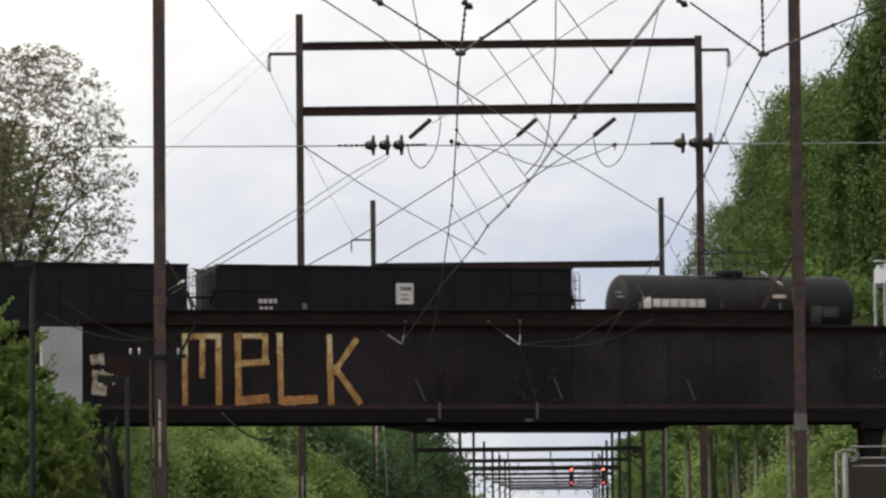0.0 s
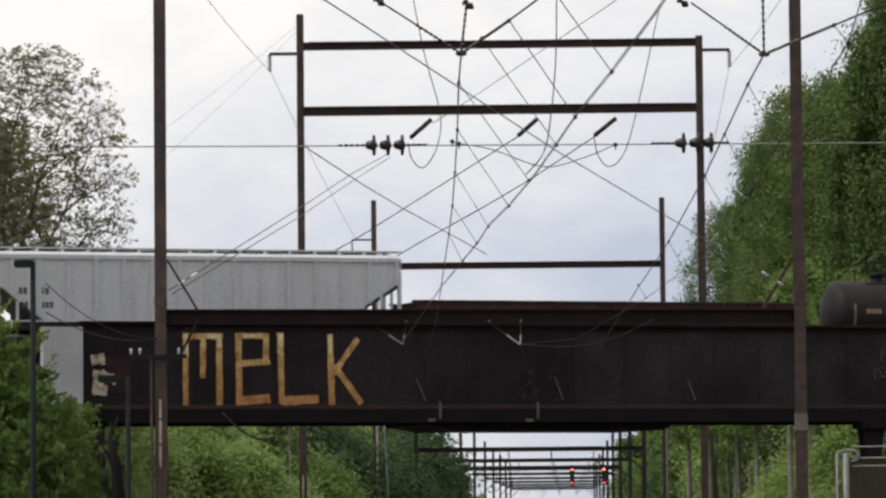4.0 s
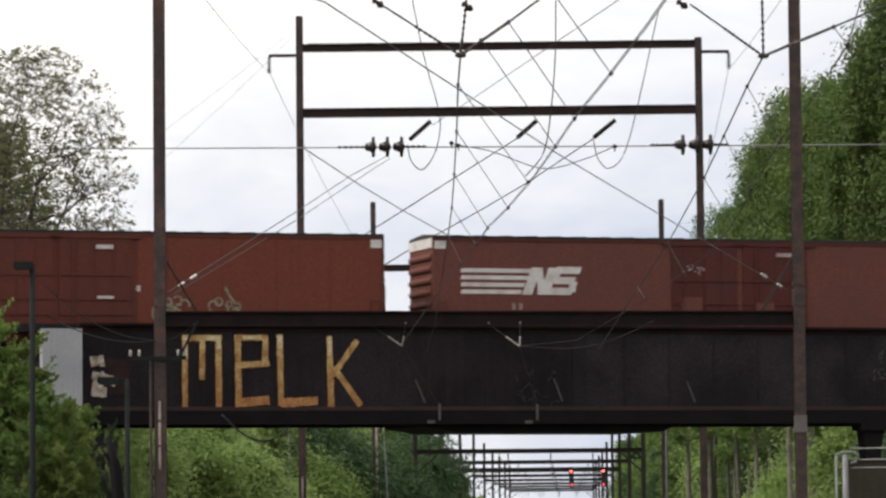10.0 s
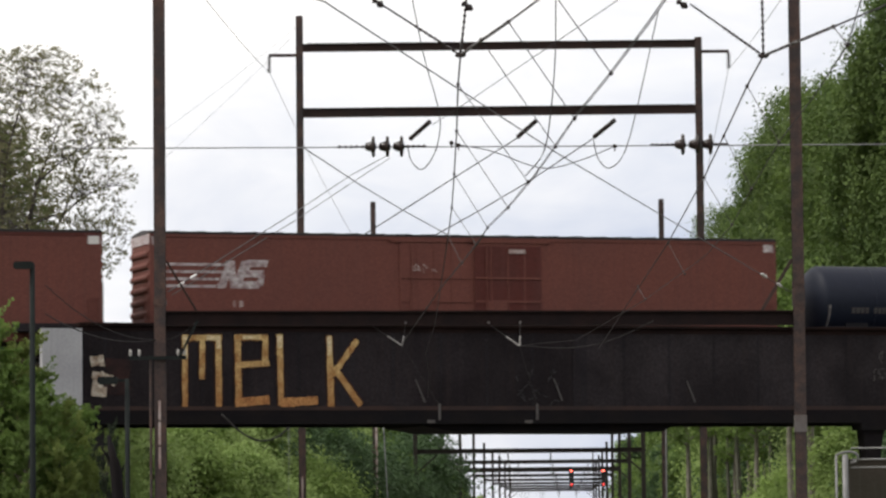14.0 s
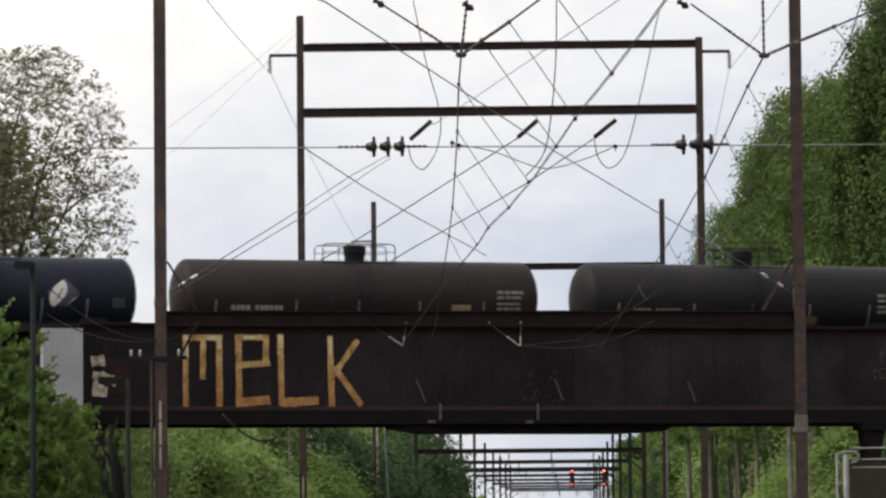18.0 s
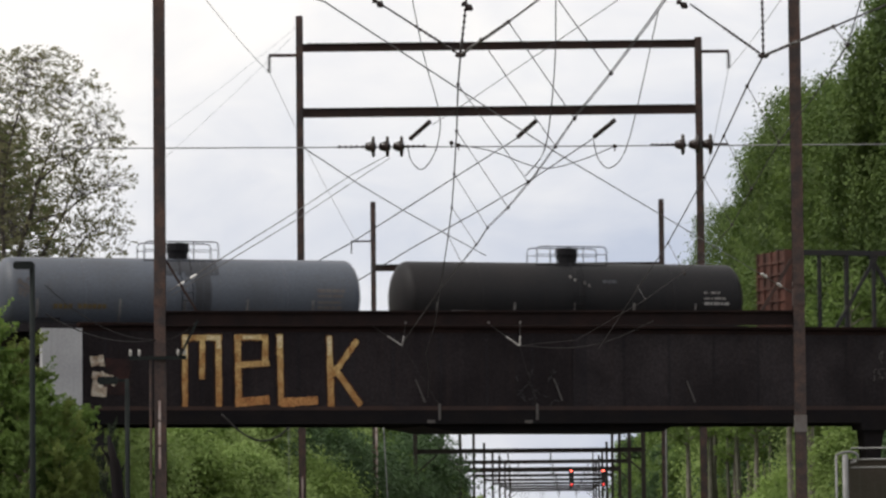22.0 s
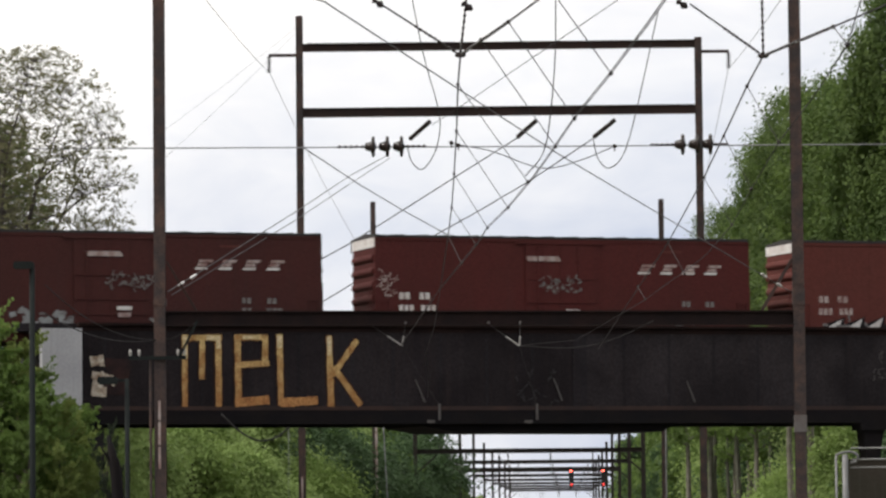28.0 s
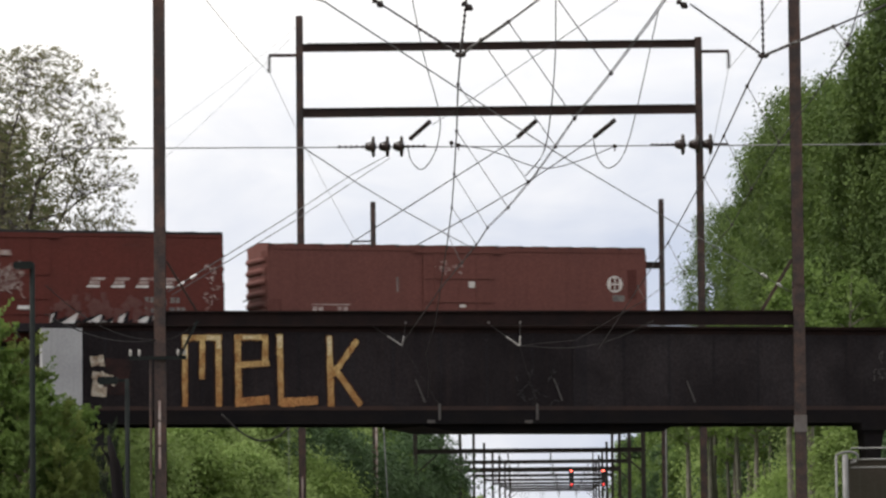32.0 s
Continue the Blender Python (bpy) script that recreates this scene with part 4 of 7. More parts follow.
GUYS = (
    ("cross-span guy wire rising from the near pole", [(11.60, 129.6, 9.5), (2.51, 85.0, 10.10), (-1.86, 62.0, 10.43), (-8.0, 48.0, 10.9)], 0.013),
    ("cross-span guy wire rising from the near pole", [(-8.97, 126.4, 9.52), (-6.213, 165, 15.145), (-4.391, 185, 18.394), (-2.872, 200, 20.714)], 0.020),
    ("cross-span guy wire rising from the near pole", [(-8.84, 126.4, 9.42), (-6.216, 165, 14.783), (-4.394, 185, 18.015), (-2.698, 200, 20.595)], 0.018),
    ("feeder wire passing the tall portal", [(-0.5, 203.0, 22.6), (1.68, 203.0, 24.0), (7.03, 150.0, 22.17), (8.4, 110.0, 19.02)], 0.018),
    ("diagonal feeder wire behind the freight line", [(-11.05, 214.0, 13.99), (-4.93, 209.0, 16.86), (3.96, 204.0, 21.95)], 0.032),
    ("diagonal feeder wire behind the freight line", [(-6.69, 214.0, 13.95), (-1.53, 214.0, 16.99), (2.02, 208.0, 18.48), (4.55, 205.0, 19.72), (7.98, 204.0, 21.9)], 0.032),
    ("diagonal feeder wire behind the freight line", [(-7.4, 204.0, 21.62), (-4.9, 235.0, 22.14), (-2.54, 255.0, 22.15), (0.25, 270.0, 21.68), (3.13, 283.6, 21.05)], 0.032),
    ("jumper wire looping below its insulator", flowing([(-1.48, 203.0, 29.21), (-0.9, 203.0, 26.2), (-0.28, 203.0, 23.9), (-0.08, 203.0, 22.6), (-0.35, 203.0, 21.2), (-1.03, 203.0, 20.26), (-1.61, 203.0, 20.71), (-1.81, 203.0, 21.52)]), 0.028),
    ("jumper wire looping below its insulator", flowing([(11.43, 203.0, 28.49), (10.33, 203.0, 23.72), (9.56, 203.0, 21.05), (8.75, 203.0, 20.23), (8.16, 203.0, 20.77), (7.94, 203.0, 21.75)]), 0.028),
    ("jumper wire hanging to the contact wire", flowing([(1.79, 60.0, 10.16), (1.77, 60.0, 9.28), (1.69, 60.0, 8.4), (1.57, 60.0, 7.78), (1.29, 60.0, 7.42)]), 0.010),
    ("slack jumper wire between two feeders", flowing([(0.53, 203.0, 21.58), (2.6, 203.0, 21.18), (5.25, 203.0, 20.26), (7.33, 203.0, 20.69), (9.12, 203.0, 21.41)]), 0.026),
)
for label, pts, r in GUYS:
    cable("guy_wire" if "guy" in label else "cable", pts, r, label, WIRE_MID if "guy" in label else WIRE)


def guy_insulators(a, b, spots):
    a, b = Vector(a), Vector(b)
    for t0, t1 in spots:
        ob = part("guy_insulator", discs(a.lerp(b, t0), a.lerp(b, t1), 4, 0.052, 0.03, 8), INSUL_PALE, smooth=True)
        tagged(ob, "pale porcelain insulator in a guy wire", "insulator", "guy wire insulators")


guy_insulators((-8.97, 126.4, 9.52), (-2.39, 204.0, 21.22), ((0.030, 0.044), (0.064, 0.080)))
guy_insulators((11.60, 129.6, 9.5), (2.51, 85.0, 10.21), ((0.060, 0.085), (0.150, 0.180)))

for label, pts in (
        ("thin transmission line between the portals", sagging((-9.04, 204.1, 25.52), (-6.445, 283.9, 22.358), 0.3)),
        ("thin transmission line between the portals", sagging((-9.04, 204.1, 25.52), (-8.6, 60.0, 17.5), 0.62)),
        ("thin transmission line between the portals", sagging((15.15, 204.1, 25.52), (9.5, 60.0, 17.0), 0.6)),
        ("thin transmission line between the portals", sagging((15.15, 204.1, 25.52), (17.9, 283.9, 21.3), 0.4)),
        ("thin pole-top line beside the tracks", sagging((-7.7, 204.0, 27.9), (-13.454, 180.0, 19.759), 0.1)),
        ("thin pole-top line beside the tracks", sagging((-7.7, 204.0, 27.6), (-13.46, 180.0, 18.361), 0.1))):
    cable("transmission_line", pts, 0.015 if "portals" in label else 0.008, label, WIRE_PALE, "transmission lines")

# strain insulators: the dark rods and the dead-end clusters on the cross wire
for a, b, r in (((-1.7, 204.0, 21.94), (-0.59, 203.4, 22.84), 0.13), ((3.96, 204.0, 21.98), (4.98, 203.6, 22.84), 0.13), ((7.98, 204.0, 21.95), (9.13, 203.6, 22.84), 0.13)):
    ob = part("strain_insulator", discs(a, b, 9, r, r * 0.7), INSUL_DARK, smooth=True)
    tagged(ob, "dark ribbed rod insulator in a feeder wire", "insulator", "rod insulators")

cable("cross_wire", sagging((-30.0, 203.0, 21.60), (45.0, 203.0, 21.30), 0.05), 0.036, "pale grey horizontal cross wire behind the freight line", WIRE_PALE, "cross wire")


def dead_end(x0, x1, clusters, z):
    d = thing("dead_end_insulator", Matrix(), "cluster of dark disc insulators on the cross wire", "insulator", "cross wire insulators")
    part("small_discs", discs((x0, 202.9, z), (clusters[0] - 0.3, 202.9, z), 5, 0.09, 0.03, 8), INSUL_DARK, d, "row of small dark discs", True)
    part("small_discs", discs((clusters[-1] + 0.3, 202.9, z), (x1, 202.9, z), 4, 0.09, 0.03, 8), INSUL_DARK, d, "row of small dark discs", True)
    for x in clusters:
        part("bell", Shape().spin((x - 0.34, 202.9, z), (x + 0.3, 202.9, z), [(0, 0.05), (0.05, 0.18), (0.28, 0.26), (0.36, 0.28), (0.38, 0.52), (0.48, 0.56), (0.54, 0.5), (0.56, 0.26), (0.6, 0.14), (0.64, 0.05)], 12), INSUL_DARK, d, "large dark bell insulator", True)


dead_end(-5.5, -0.8, (-3.72, -2.98, -2.24), 21.47)
dead_end(10.9, 15.0, (12.5, 13.25, 13.95), 21.43)


for x, z in ((0.498, 21.634), (0.852, 21.511), (9.052, 21.373)):
    ob = part("wire_clamp", Shape().spin((x - 0.12, 202.9, z), (x + 0.12, 202.9, z), [(0, 0.03), (0.05, 0.11), (0.17, 0.11), (0.24, 0.03)], 8).box(x - 0.03, x + 0.03, 202.87, 202.93, z - 0.28, z), INSUL_DARK)
    tagged(ob, "dark clamp on the cross wire", "clamp", "cross wire clamps")


def pull_off(top_a, top_b, mid, low, label):
    p = thing("pull_off_insulator", Matrix(), label, "insulator", "pull-offs below the near beam")
    for a in (top_a, top_b):
        part("rod", Shape().tube([a, mid], 0.010, 5), WIRE_MID, p)
        b = Vector(a).lerp(Vector(mid), 0.55)
        part("ceramic", discs(b, Vector(mid), 4, 0.032, 0.014, 8), INSUL_GREY, p, "pale ceramic insulator", True)
        part("cap", Shape().spin(a, Vector(a) + Vector((0, 0, 0.1)), [(0, 0.03), (0.04, 0.045), (0.08, 0.025)], 8), BAND_GREY, p)
    x, y, z = low
    part("hanger", Shape().box(x + 0.21, x + 0.29, y - 0.03, y + 0.03, z + 0.05, z + 0.58), HANGER_GREY, p)
    part("clip", Shape().box(x - 0.16, x + 0.1, y - 0.04, y + 0.04, z - 0.05, z + 0.05, 0.02), HANGER_GREY, p)
    part("hanger_rod", Shape().tube([mid, (x + 0.26, y, z + 0.5)], 0.007, 4), WIRE, p)


pull_off((-2.42, 127.5, 8.45), (-1.25, 127.5, 8.45), (-1.37, 127.5, 7.74), (-0.41, 127.5, 5.25), "pale insulators pulling off the overhead wire below the beam")
pull_off((1.48, 127.9, 8.45), (2.52, 127.9, 8.45), (2.49, 127.9, 7.71), (2.80, 127.9, 5.22), "pale insulators pulling off the overhead wire below the beam")
cable("cable", flowing([(2.49, 127.9, 7.71), (4.2, 127.6, 7.62), (5.6, 127.6, 7.9), (6.9, 127.8, 8.5)]), 0.016, "slack span wire below the near beam")
cable("cable", sagging((-12.3, 120.0, 8.5), (-9.3, 126.2, 7.95), 0.35), 0.02, "slack span wire between lamp post and portal")
cable("cable", sagging((-12.3, 120.0, 9.4), (-9.3, 126.2, 7.95), 0.45), 0.016, "slack span wire between lamp post and portal")
cable("cable", sagging((-9.2, 126.2, 7.95), (-8.1, 126.4, 8.5), 0.15), 0.02, "slack span wire below the near beam")

cable("cable", flowing([(-7.311, 127.5, 5.558), (-6.703, 127.5, 4.979), (-6.094, 127.5, 4.677), (-5.501, 127.5, 4.783), (-5.092, 127.5, 5.112)]), 0.03, "dark slack cable looping below the girder")
cable("guy_wire", [(-8.416, 210, 7.118), (-8.447, 210, 0.2)], 0.012, "pale guy wire dropping to the bank behind the bridge", WIRE_PALE)
# wires of the far stretch, one pair for each track
for j in range(4):
    for z0, drop, r in ((6.9, 0.55, 0.03), (5.9, 0.0, 0.022)):
        pts = []
        for k in range(9):
            ya, yb = 283.9 + k * 77.2, 283.9 + (k + 1) * 77.2
            fa = corridor(ya) if k == 0 else -2.73 + (ya - 358.6) * 0.0306 + 10.5
            fb = -2.73 + (yb - 358.6) * 0.0306 + 10.5
            o = -5.85 + 3.9 * j
            pts += sagging((fa + o, ya, z0), (fb + o, yb, z0), drop, 6)[:-1]
        cable("far_overhead_wire", pts, r, "far overhead wire running down the line", WIRE, "far overhead wires")


# ---------------------------------------------------------------- lamps and fence
def lamp(x, y, top, arm, w):
    l = thing("street_lamp", Matrix(), "dark slender lamp post with a flat head beside the tracks", "lamp", "lamp posts")
    zg = bank(x, y)
    part("post", Shape().tube([(x, y, zg - 0.1), (x, y, zg + 1.0), (x, y, top)], [w * 0.62, w * 0.5, w * 0.42], 8), LAMP_STEEL, l, smooth=True)
    part("base", Shape().spin((x, y, zg - 0.1), (x, y, zg + 0.4), [(0, w), (0.3, w * 0.9), (0.5, w * 0.6)], 8), LAMP_STEEL, l)
    part("arm", Shape().bar((x + w * 0.4, y, top - 0.05), (x - arm, y, top - 0.05), 0.08), LAMP_STEEL, l)
    part("head", Shape().box(x - arm - 0.25, x - arm + 0.35, y - 0.16, y + 0.16, top - 0.16, top + 0.06, 0.05), LAMP_STEEL, l)


lamp(-12.18, 115.0, 9.74, 0.3, 0.19)
lamp(-9.38, 115.0, 6.3, 0.62, 0.16)


def fence():
    f = thing("metal_fence", Matrix(), "galvanised steel fence with a rounded rail end on the bank", "fence")
    x, y = 15.05, 150.0
    zg = bank(x, y) - 0.1
    for px, top, r in ((x + 0.02, 4.34, 0.05), (x + 0.36, 4.36, 0.12), (x + 2.6, 4.2, 0.05), (x + 4.7, 4.2, 0.05), (x + 6.8, 4.2, 0.05)):
        part("post", Shape().tube([(px, y, zg), (px, y, top)], r, 8), GALV, f, smooth=True)
    part("hoop", Shape().tube(flowing([(x + 0.02, y, 4.34), (x + 0.3, y, 4.44), (x + 0.62, y, 4.46), (x + 0.84, y, 4.34), (x + 0.82, y, 4.12), (x + 0.55, y, 4.04)], 4), 0.05, 7), GALV, f, smooth=True)
    for z in (4.62, 4.17, 3.86):
        part("rail", Shape().tube([(x + 0.6, y, z if z < 4.6 else 4.6), (x + 7.0, y, z)], 0.032, 6), GALV, f, smooth=True)


fence()


# ---------------------------------------------------------------- trees
def tree_meshes(seed, height, radius, clear, leaves, leaf, gap, bark, leafmat, limbs=9, lean=0.0, spread=1.0, cluster=0.8, stems=1, profile="oval", frond=0.0, droop=0.0):
    """Trunk with limbs, and a crown of single leaves set in clusters round the twigs."""
    rng = random.Random(seed)
    wood = Shape()
    tips = []
    for st in range(stems):
        off = Vector((rng.uniform(-0.5, 0.5), rng.uniform(-0.5, 0.5), 0)) * (stems > 1) * radius * 0.25
        tilt = Vector((rng.uniform(-1, 1), rng.uniform(-1, 1), 0)) * (0.10 if stems == 1 else 0.28) * spread + Vector((lean, 0, 0))
        n = 9
        pts, rad = [], []
        r0 = 0.012 * height / math.sqrt(stems) + 0.05
        for i in range(n + 1):
            t = i / n
            p = off + Vector((0, 0, height * 0.96 * t)) + tilt * height * t * t * 0.5
            p += Vector((noise.noise(Vector((seed, st, t * 3))), noise.noise(Vector((seed + 9, st, t * 3))), 0)) * 0.35 * t
            pts.append(p)
            rad.append(r0 * (1 - t) ** 0.9 + 0.02)
        wood.tube(pts, rad, 7)
        for k in range(limbs):
            t = clear + (0.96 - clear) * (k + rng.random()) / limbs
            i = min(int(t * n), n - 1)
            base = pts[i].lerp(pts[i + 1], t * n - i)
            ang = rng.uniform(0, 6.283)
            u = (t - clear) / (1 - clear)
            if profile == "oval":
                reach = radius * (0.35 + 0.75 * math.sin(math.pi * min(u * 0.85 + 0.18, 1)))
            elif profile == "column":
                reach = radius * (0.95 - 0.50 * u ** 3.5)
            else:
                reach = radius * (1.0 - 0.5 * u)
            reach *= rng.uniform(0.65, 1.1)
            rise = reach * rng.uniform(0.25, 0.8)
            d = Vector((math.cos(ang), math.sin(ang), 0))
            side = Vector((-d.y, d.x, 0))
            limb = [base, base + d * reach * 0.4 + Vector((0, 0, rise * 0.5)) + side * rng.uniform(-.12, .12) * reach, base + d * reach * 0.75 + Vector((0, 0, rise * 0.8)), base + d * reach + Vector((0, 0, rise))]
            r1 = rad[i] * 0.45 + 0.015
            wood.tube(limb, [r1, r1 * 0.6, r1 * 0.35, 0.012], 5, False)
            tips += [limb[3], limb[2], limb[1].lerp(limb[2], 0.5)]
            for q in range(5):
                b2 = limb[1].lerp(limb[3], rng.uniform(0.0, 0.95))
                e2 = b2 + Vector((rng.uniform(-1, 1), rng.uniform(-1, 1), rng.uniform(-0.2, 1.0))) * reach * 0.36
                wood.tube([b2, b2.lerp(e2, 0.5) + Vector((0, 0, 0.06)), e2], [r1 * 0.25, r1 * 0.16, 0.008], 4, False)
                tips += [e2, b2.lerp(e2, 0.6)]
        tips.append(pts[-1])
    nrng = np.random.RandomState(seed)
    tips = np.array([tuple(p) for p in tips])
    keep = nrng.rand(len(tips)) > gap
    tips = tips[keep]
    pick = nrng.randint(0, len(tips), leaves)
    size_c = cluster * (0.6 + 0.8 * nrng.rand(len(tips)))
    pos = tips[pick] + np.clip(nrng.normal(0, 1, (leaves, 3)), -1.7, 1.7) * size_c[pick][:, None] * np.array([0.55, 0.55, 0.42])
    if frond:
        heading = tips * np.array([1.0, 1.0, 0.0])
        heading /= np.linalg.norm(heading, axis=1)[:, None] + 0.2
        heading += nrng.normal(0, 0.3, heading.shape) + np.array([0, 0, droop])
        along = nrng.rand(leaves)
        reach = frond * (0.6 + 0.8 * nrng.rand(len(tips)))[pick]
        pos = tips[pick] + heading[pick] * (reach * (along - 0.35))[:, None]
        pos += np.clip(nrng.normal(0, 1, (leaves, 3)), -1.7, 1.7) * (cluster * (1.1 - 0.8 * along))[:, None] * np.array([0.5, 0.5, 0.36])
    outward = pos * np.array([1.0, 1.0, 0.0])
    outward /= np.linalg.norm(outward, axis=1)[:, None] + 0.3
    nrm = nrng.normal(0, 0.55, (leaves, 3)) + outward * 0.8 + np.array([0, 0, 0.55])
    nrm /= np.linalg.norm(nrm, axis=1)[:, None]
    tan = np.cross(nrm, nrng.normal(0, 1, (leaves, 3)))
    tan /= np.linalg.norm(tan, axis=1)[:, None]
    bit = np.cross(nrm, tan)
    sz = leaf * (0.6 + 0.8 * nrng.rand(leaves))[:, None]
    tip_a, tip_b = pos + tan * sz * 0.62, pos - tan * sz * 0.62
    sa = pos + bit * sz * 0.36 + nrm * sz * 0.14
    sb = pos - bit * sz * 0.36 + nrm * sz * 0.14
    verts = np.stack([tip_a, sa, tip_b, sb], 1).reshape(-1, 3)
    idx = np.arange(leaves) * 4
    faces = np.stack([np.stack([idx, idx + 1, idx + 2], 1), np.stack([idx, idx + 2, idx + 3], 1)], 1).reshape(-1, 3)
    crown = bpy.data.meshes.new("crown")
    crown.from_pydata(verts.tolist(), [], faces.tolist())
    crown.materials.append(leafmat)
    crown.update()
    trunk = bpy.data.meshes.new("trunk")
    trunk.from_pydata(wood.v, [], wood.f)
    trunk.polygons.foreach_set("use_smooth", [True] * len(trunk.polygons))
    trunk.materials.append(bark)
    trunk.update()
    return trunk, crown


def leaf_mesh(pos, nrm, nr, leaf, leafmat):
    """Single folded leaves at the given places, facing the given ways."""
    n = len(pos)
    nrm = nrm / np.linalg.norm(nrm, axis=1)[:, None]
    tan = np.cross(nrm, nr.normal(0, 1, (n, 3)))
    tan /= np.linalg.norm(tan, axis=1)[:, None]
    bit = np.cross(nrm, tan)
    sz = leaf * (0.55 + 0.9 * nr.rand(n))[:, None]
    verts = np.stack([pos + tan * sz * 0.62, pos + bit * sz * 0.36 + nrm * sz * 0.12, pos - tan * sz * 0.62, pos - bit * sz * 0.36 + nrm * sz * 0.12], 1).reshape(-1, 3)
    idx = np.arange(n) * 4
    faces = np.stack([np.stack([idx, idx + 1, idx + 2], 1), np.stack([idx, idx + 2, idx + 3], 1)], 1).reshape(-1, 3)
    crown = bpy.data.meshes.new("crown")
    crown.from_pydata(verts.tolist(), [], faces.tolist())
    crown.materials.append(leafmat)
    return crown


def wood_mesh(wood, bark):
    trunk = bpy.data.meshes.new("trunk")
    trunk.from_pydata(wood.v, [], wood.f)
    trunk.polygons.foreach_set("use_smooth", [True] * len(trunk.polygons))
    trunk.materials.append(bark)
    return trunk


def open_tree(seed, limbs, sprays, leaf, bark, leafmat, low=12.0):
    """Thinly leaved tree: limbs along given lines (x, z), fine twigs to small flat sprays of leaves all over the crown."""
    rng = random.Random(seed)
    nr = np.random.RandomState(seed)
    wood, joints = Shape(), []
    for line, r0 in limbs:
        y0, y1 = rng.uniform(-0.2, 0.2), rng.uniform(-2.2, 2.2)
        pts = flowing([(x, y0 + (y1 - y0) * i / (len(line) - 1), z) for i, (x, z) in enumerate(line)], 6)
        n = len(pts)
        wood.tube(pts, [r0 * 1.1 * (1 - 0.97 * (i / (n - 1)) ** 0.7) + 0.006 for i in range(n)], 7)
        joints += pts[n // 3:]
    jt = np.array([tuple(p) for p in joints])
    pos, nrm = [], []
    count = 0
    while count < sprays:
        z = rng.uniform(low, 23.2)
        reach = (5.9 + 0.2 * (17.4 - z)) * max(1 - abs((z - 17.1) / 6.05) ** 2.3, 0.0) ** 0.43
        reach *= 1.0 + 0.14 * noise.noise(Vector((seed, z * 0.8, 1.7))) + 0.10 * noise.noise(Vector((seed, z * 2.6, 4.1)))
        x, y = rng.uniform(-reach, reach), rng.uniform(-2.6, 2.6)
        edge = 1 - (y / 2.9) ** 2
        if abs(x) > reach * math.sqrt(edge) or rng.random() > reach / 6.0 or noise.noise(Vector((x * 0.7, y * 0.7, z * 0.8))) < -0.22:
            continue
        count += 1
        tip = Vector((x + 0.22 * max(z - 18.0, 0.0), y, z))
        gap = np.linalg.norm(jt - np.array(tip) + np.array([0, 0, 0.4]), axis=1)
        k = int(gap.argmin())
        if gap[k] < 3.4:
            m = joints[k].lerp(tip, 0.55) + Vector((rng.uniform(-0.1, 0.1), 0, 0.10 * gap[k] * 0.4))
            wood.tube([joints[k], m, tip], [0.007 + 0.001 * gap[k], 0.004, 0.002], 3, False)
        a = rng.uniform(0, 6.283)
        d = np.array([math.cos(a), math.sin(a), rng.uniform(-0.9, 0.9)])
        n = rng.randint(5, 12)
        along = nr.uniform(-0.20, 0.20, n)[:, None]
        pos.append(np.array(tip) + d * along + nr.normal(0, 1, (n, 3)) * np.array([0.075, 0.075, 0.045]))
        nrm.append(nr.normal(0, 0.6, (n, 3)) + np.array([0, -0.35, 0.9]))
    return wood_mesh(wood, bark), leaf_mesh(np.concatenate(pos), np.concatenate(nrm), nr, leaf, leafmat)


def hedge_tree(seed, height, radius, clumps, per, leaf, bark, leafmat, clear=0.2):
    """Tall tree of a dense wood's edge: straight sides, blunt top, the foliage hanging in short curtains."""
    rng = random.Random(seed)
    nr = np.random.RandomState(seed)
    wood = Shape()
    stem = [Vector((0.3 * noise.noise(Vector((seed, 0, i * 0.7))), 0.3 * noise.noise(Vector((seed, 5, i * 0.7))), height * 0.97 * i / 9)) for i in range(10)]
    wood.tube(stem, [0.30 * (1 - i / 10) + 0.02 for i in range(10)], 7)
    pos, nrm = [], []
    for c in range(clumps):
        u = clear + (1 - clear) * ((c + rng.random()) / clumps) ** 0.92
        ang = rng.uniform(0, 6.283)
        side = radius * (1.06 - 0.55 * max((u - 0.90) / 0.10, 0.0) ** 1.6) * (0.86 if u < clear + 0.1 else 1.0)
        lump = 1 + 0.34 * noise.noise(Vector((math.cos(ang) * 1.5, math.sin(ang) * 1.5 + seed, u * 7)))
        r = side * lump * (rng.uniform(0.82, 1.04) if c % 4 else rng.uniform(0.35, 0.8))
        out = Vector((math.cos(ang), math.sin(ang), 0))
        tip = out * r + Vector((0, 0, u * height))
        if c % 9 == 0:
            k = min(int(u * 0.9 * 9), 8)
            wood.tube([stem[k], stem[k].lerp(tip, 0.5) + Vector((0, 0, 0.5)), tip], [0.07, 0.04, 0.012], 5, False)
        hang = rng.uniform(0.8, 2.0)
        f = nr.rand(per)
        w = (0.42 * (1.0 - 0.6 * f) * rng.uniform(0.7, 1.3))[:, None]
        p = np.array(tip) + nr.normal(0, 1, (per, 3)) * w * np.array([1, 1, 0.5]) + np.array([0, 0, 0.35]) - np.array([0, 0, 1.0]) * (f * hang)[:, None]
        p += np.array(out) * (0.25 * (1 - f))[:, None]
        pos.append(p)
        nrm.append(nr.normal(0, 0.5, (per, 3)) + np.array(out) * 0.7 + np.array([0, 0, 0.75]))
    return wood_mesh(wood, bark), leaf_mesh(np.concatenate(pos), np.concatenate(nrm), nr, leaf, leafmat)


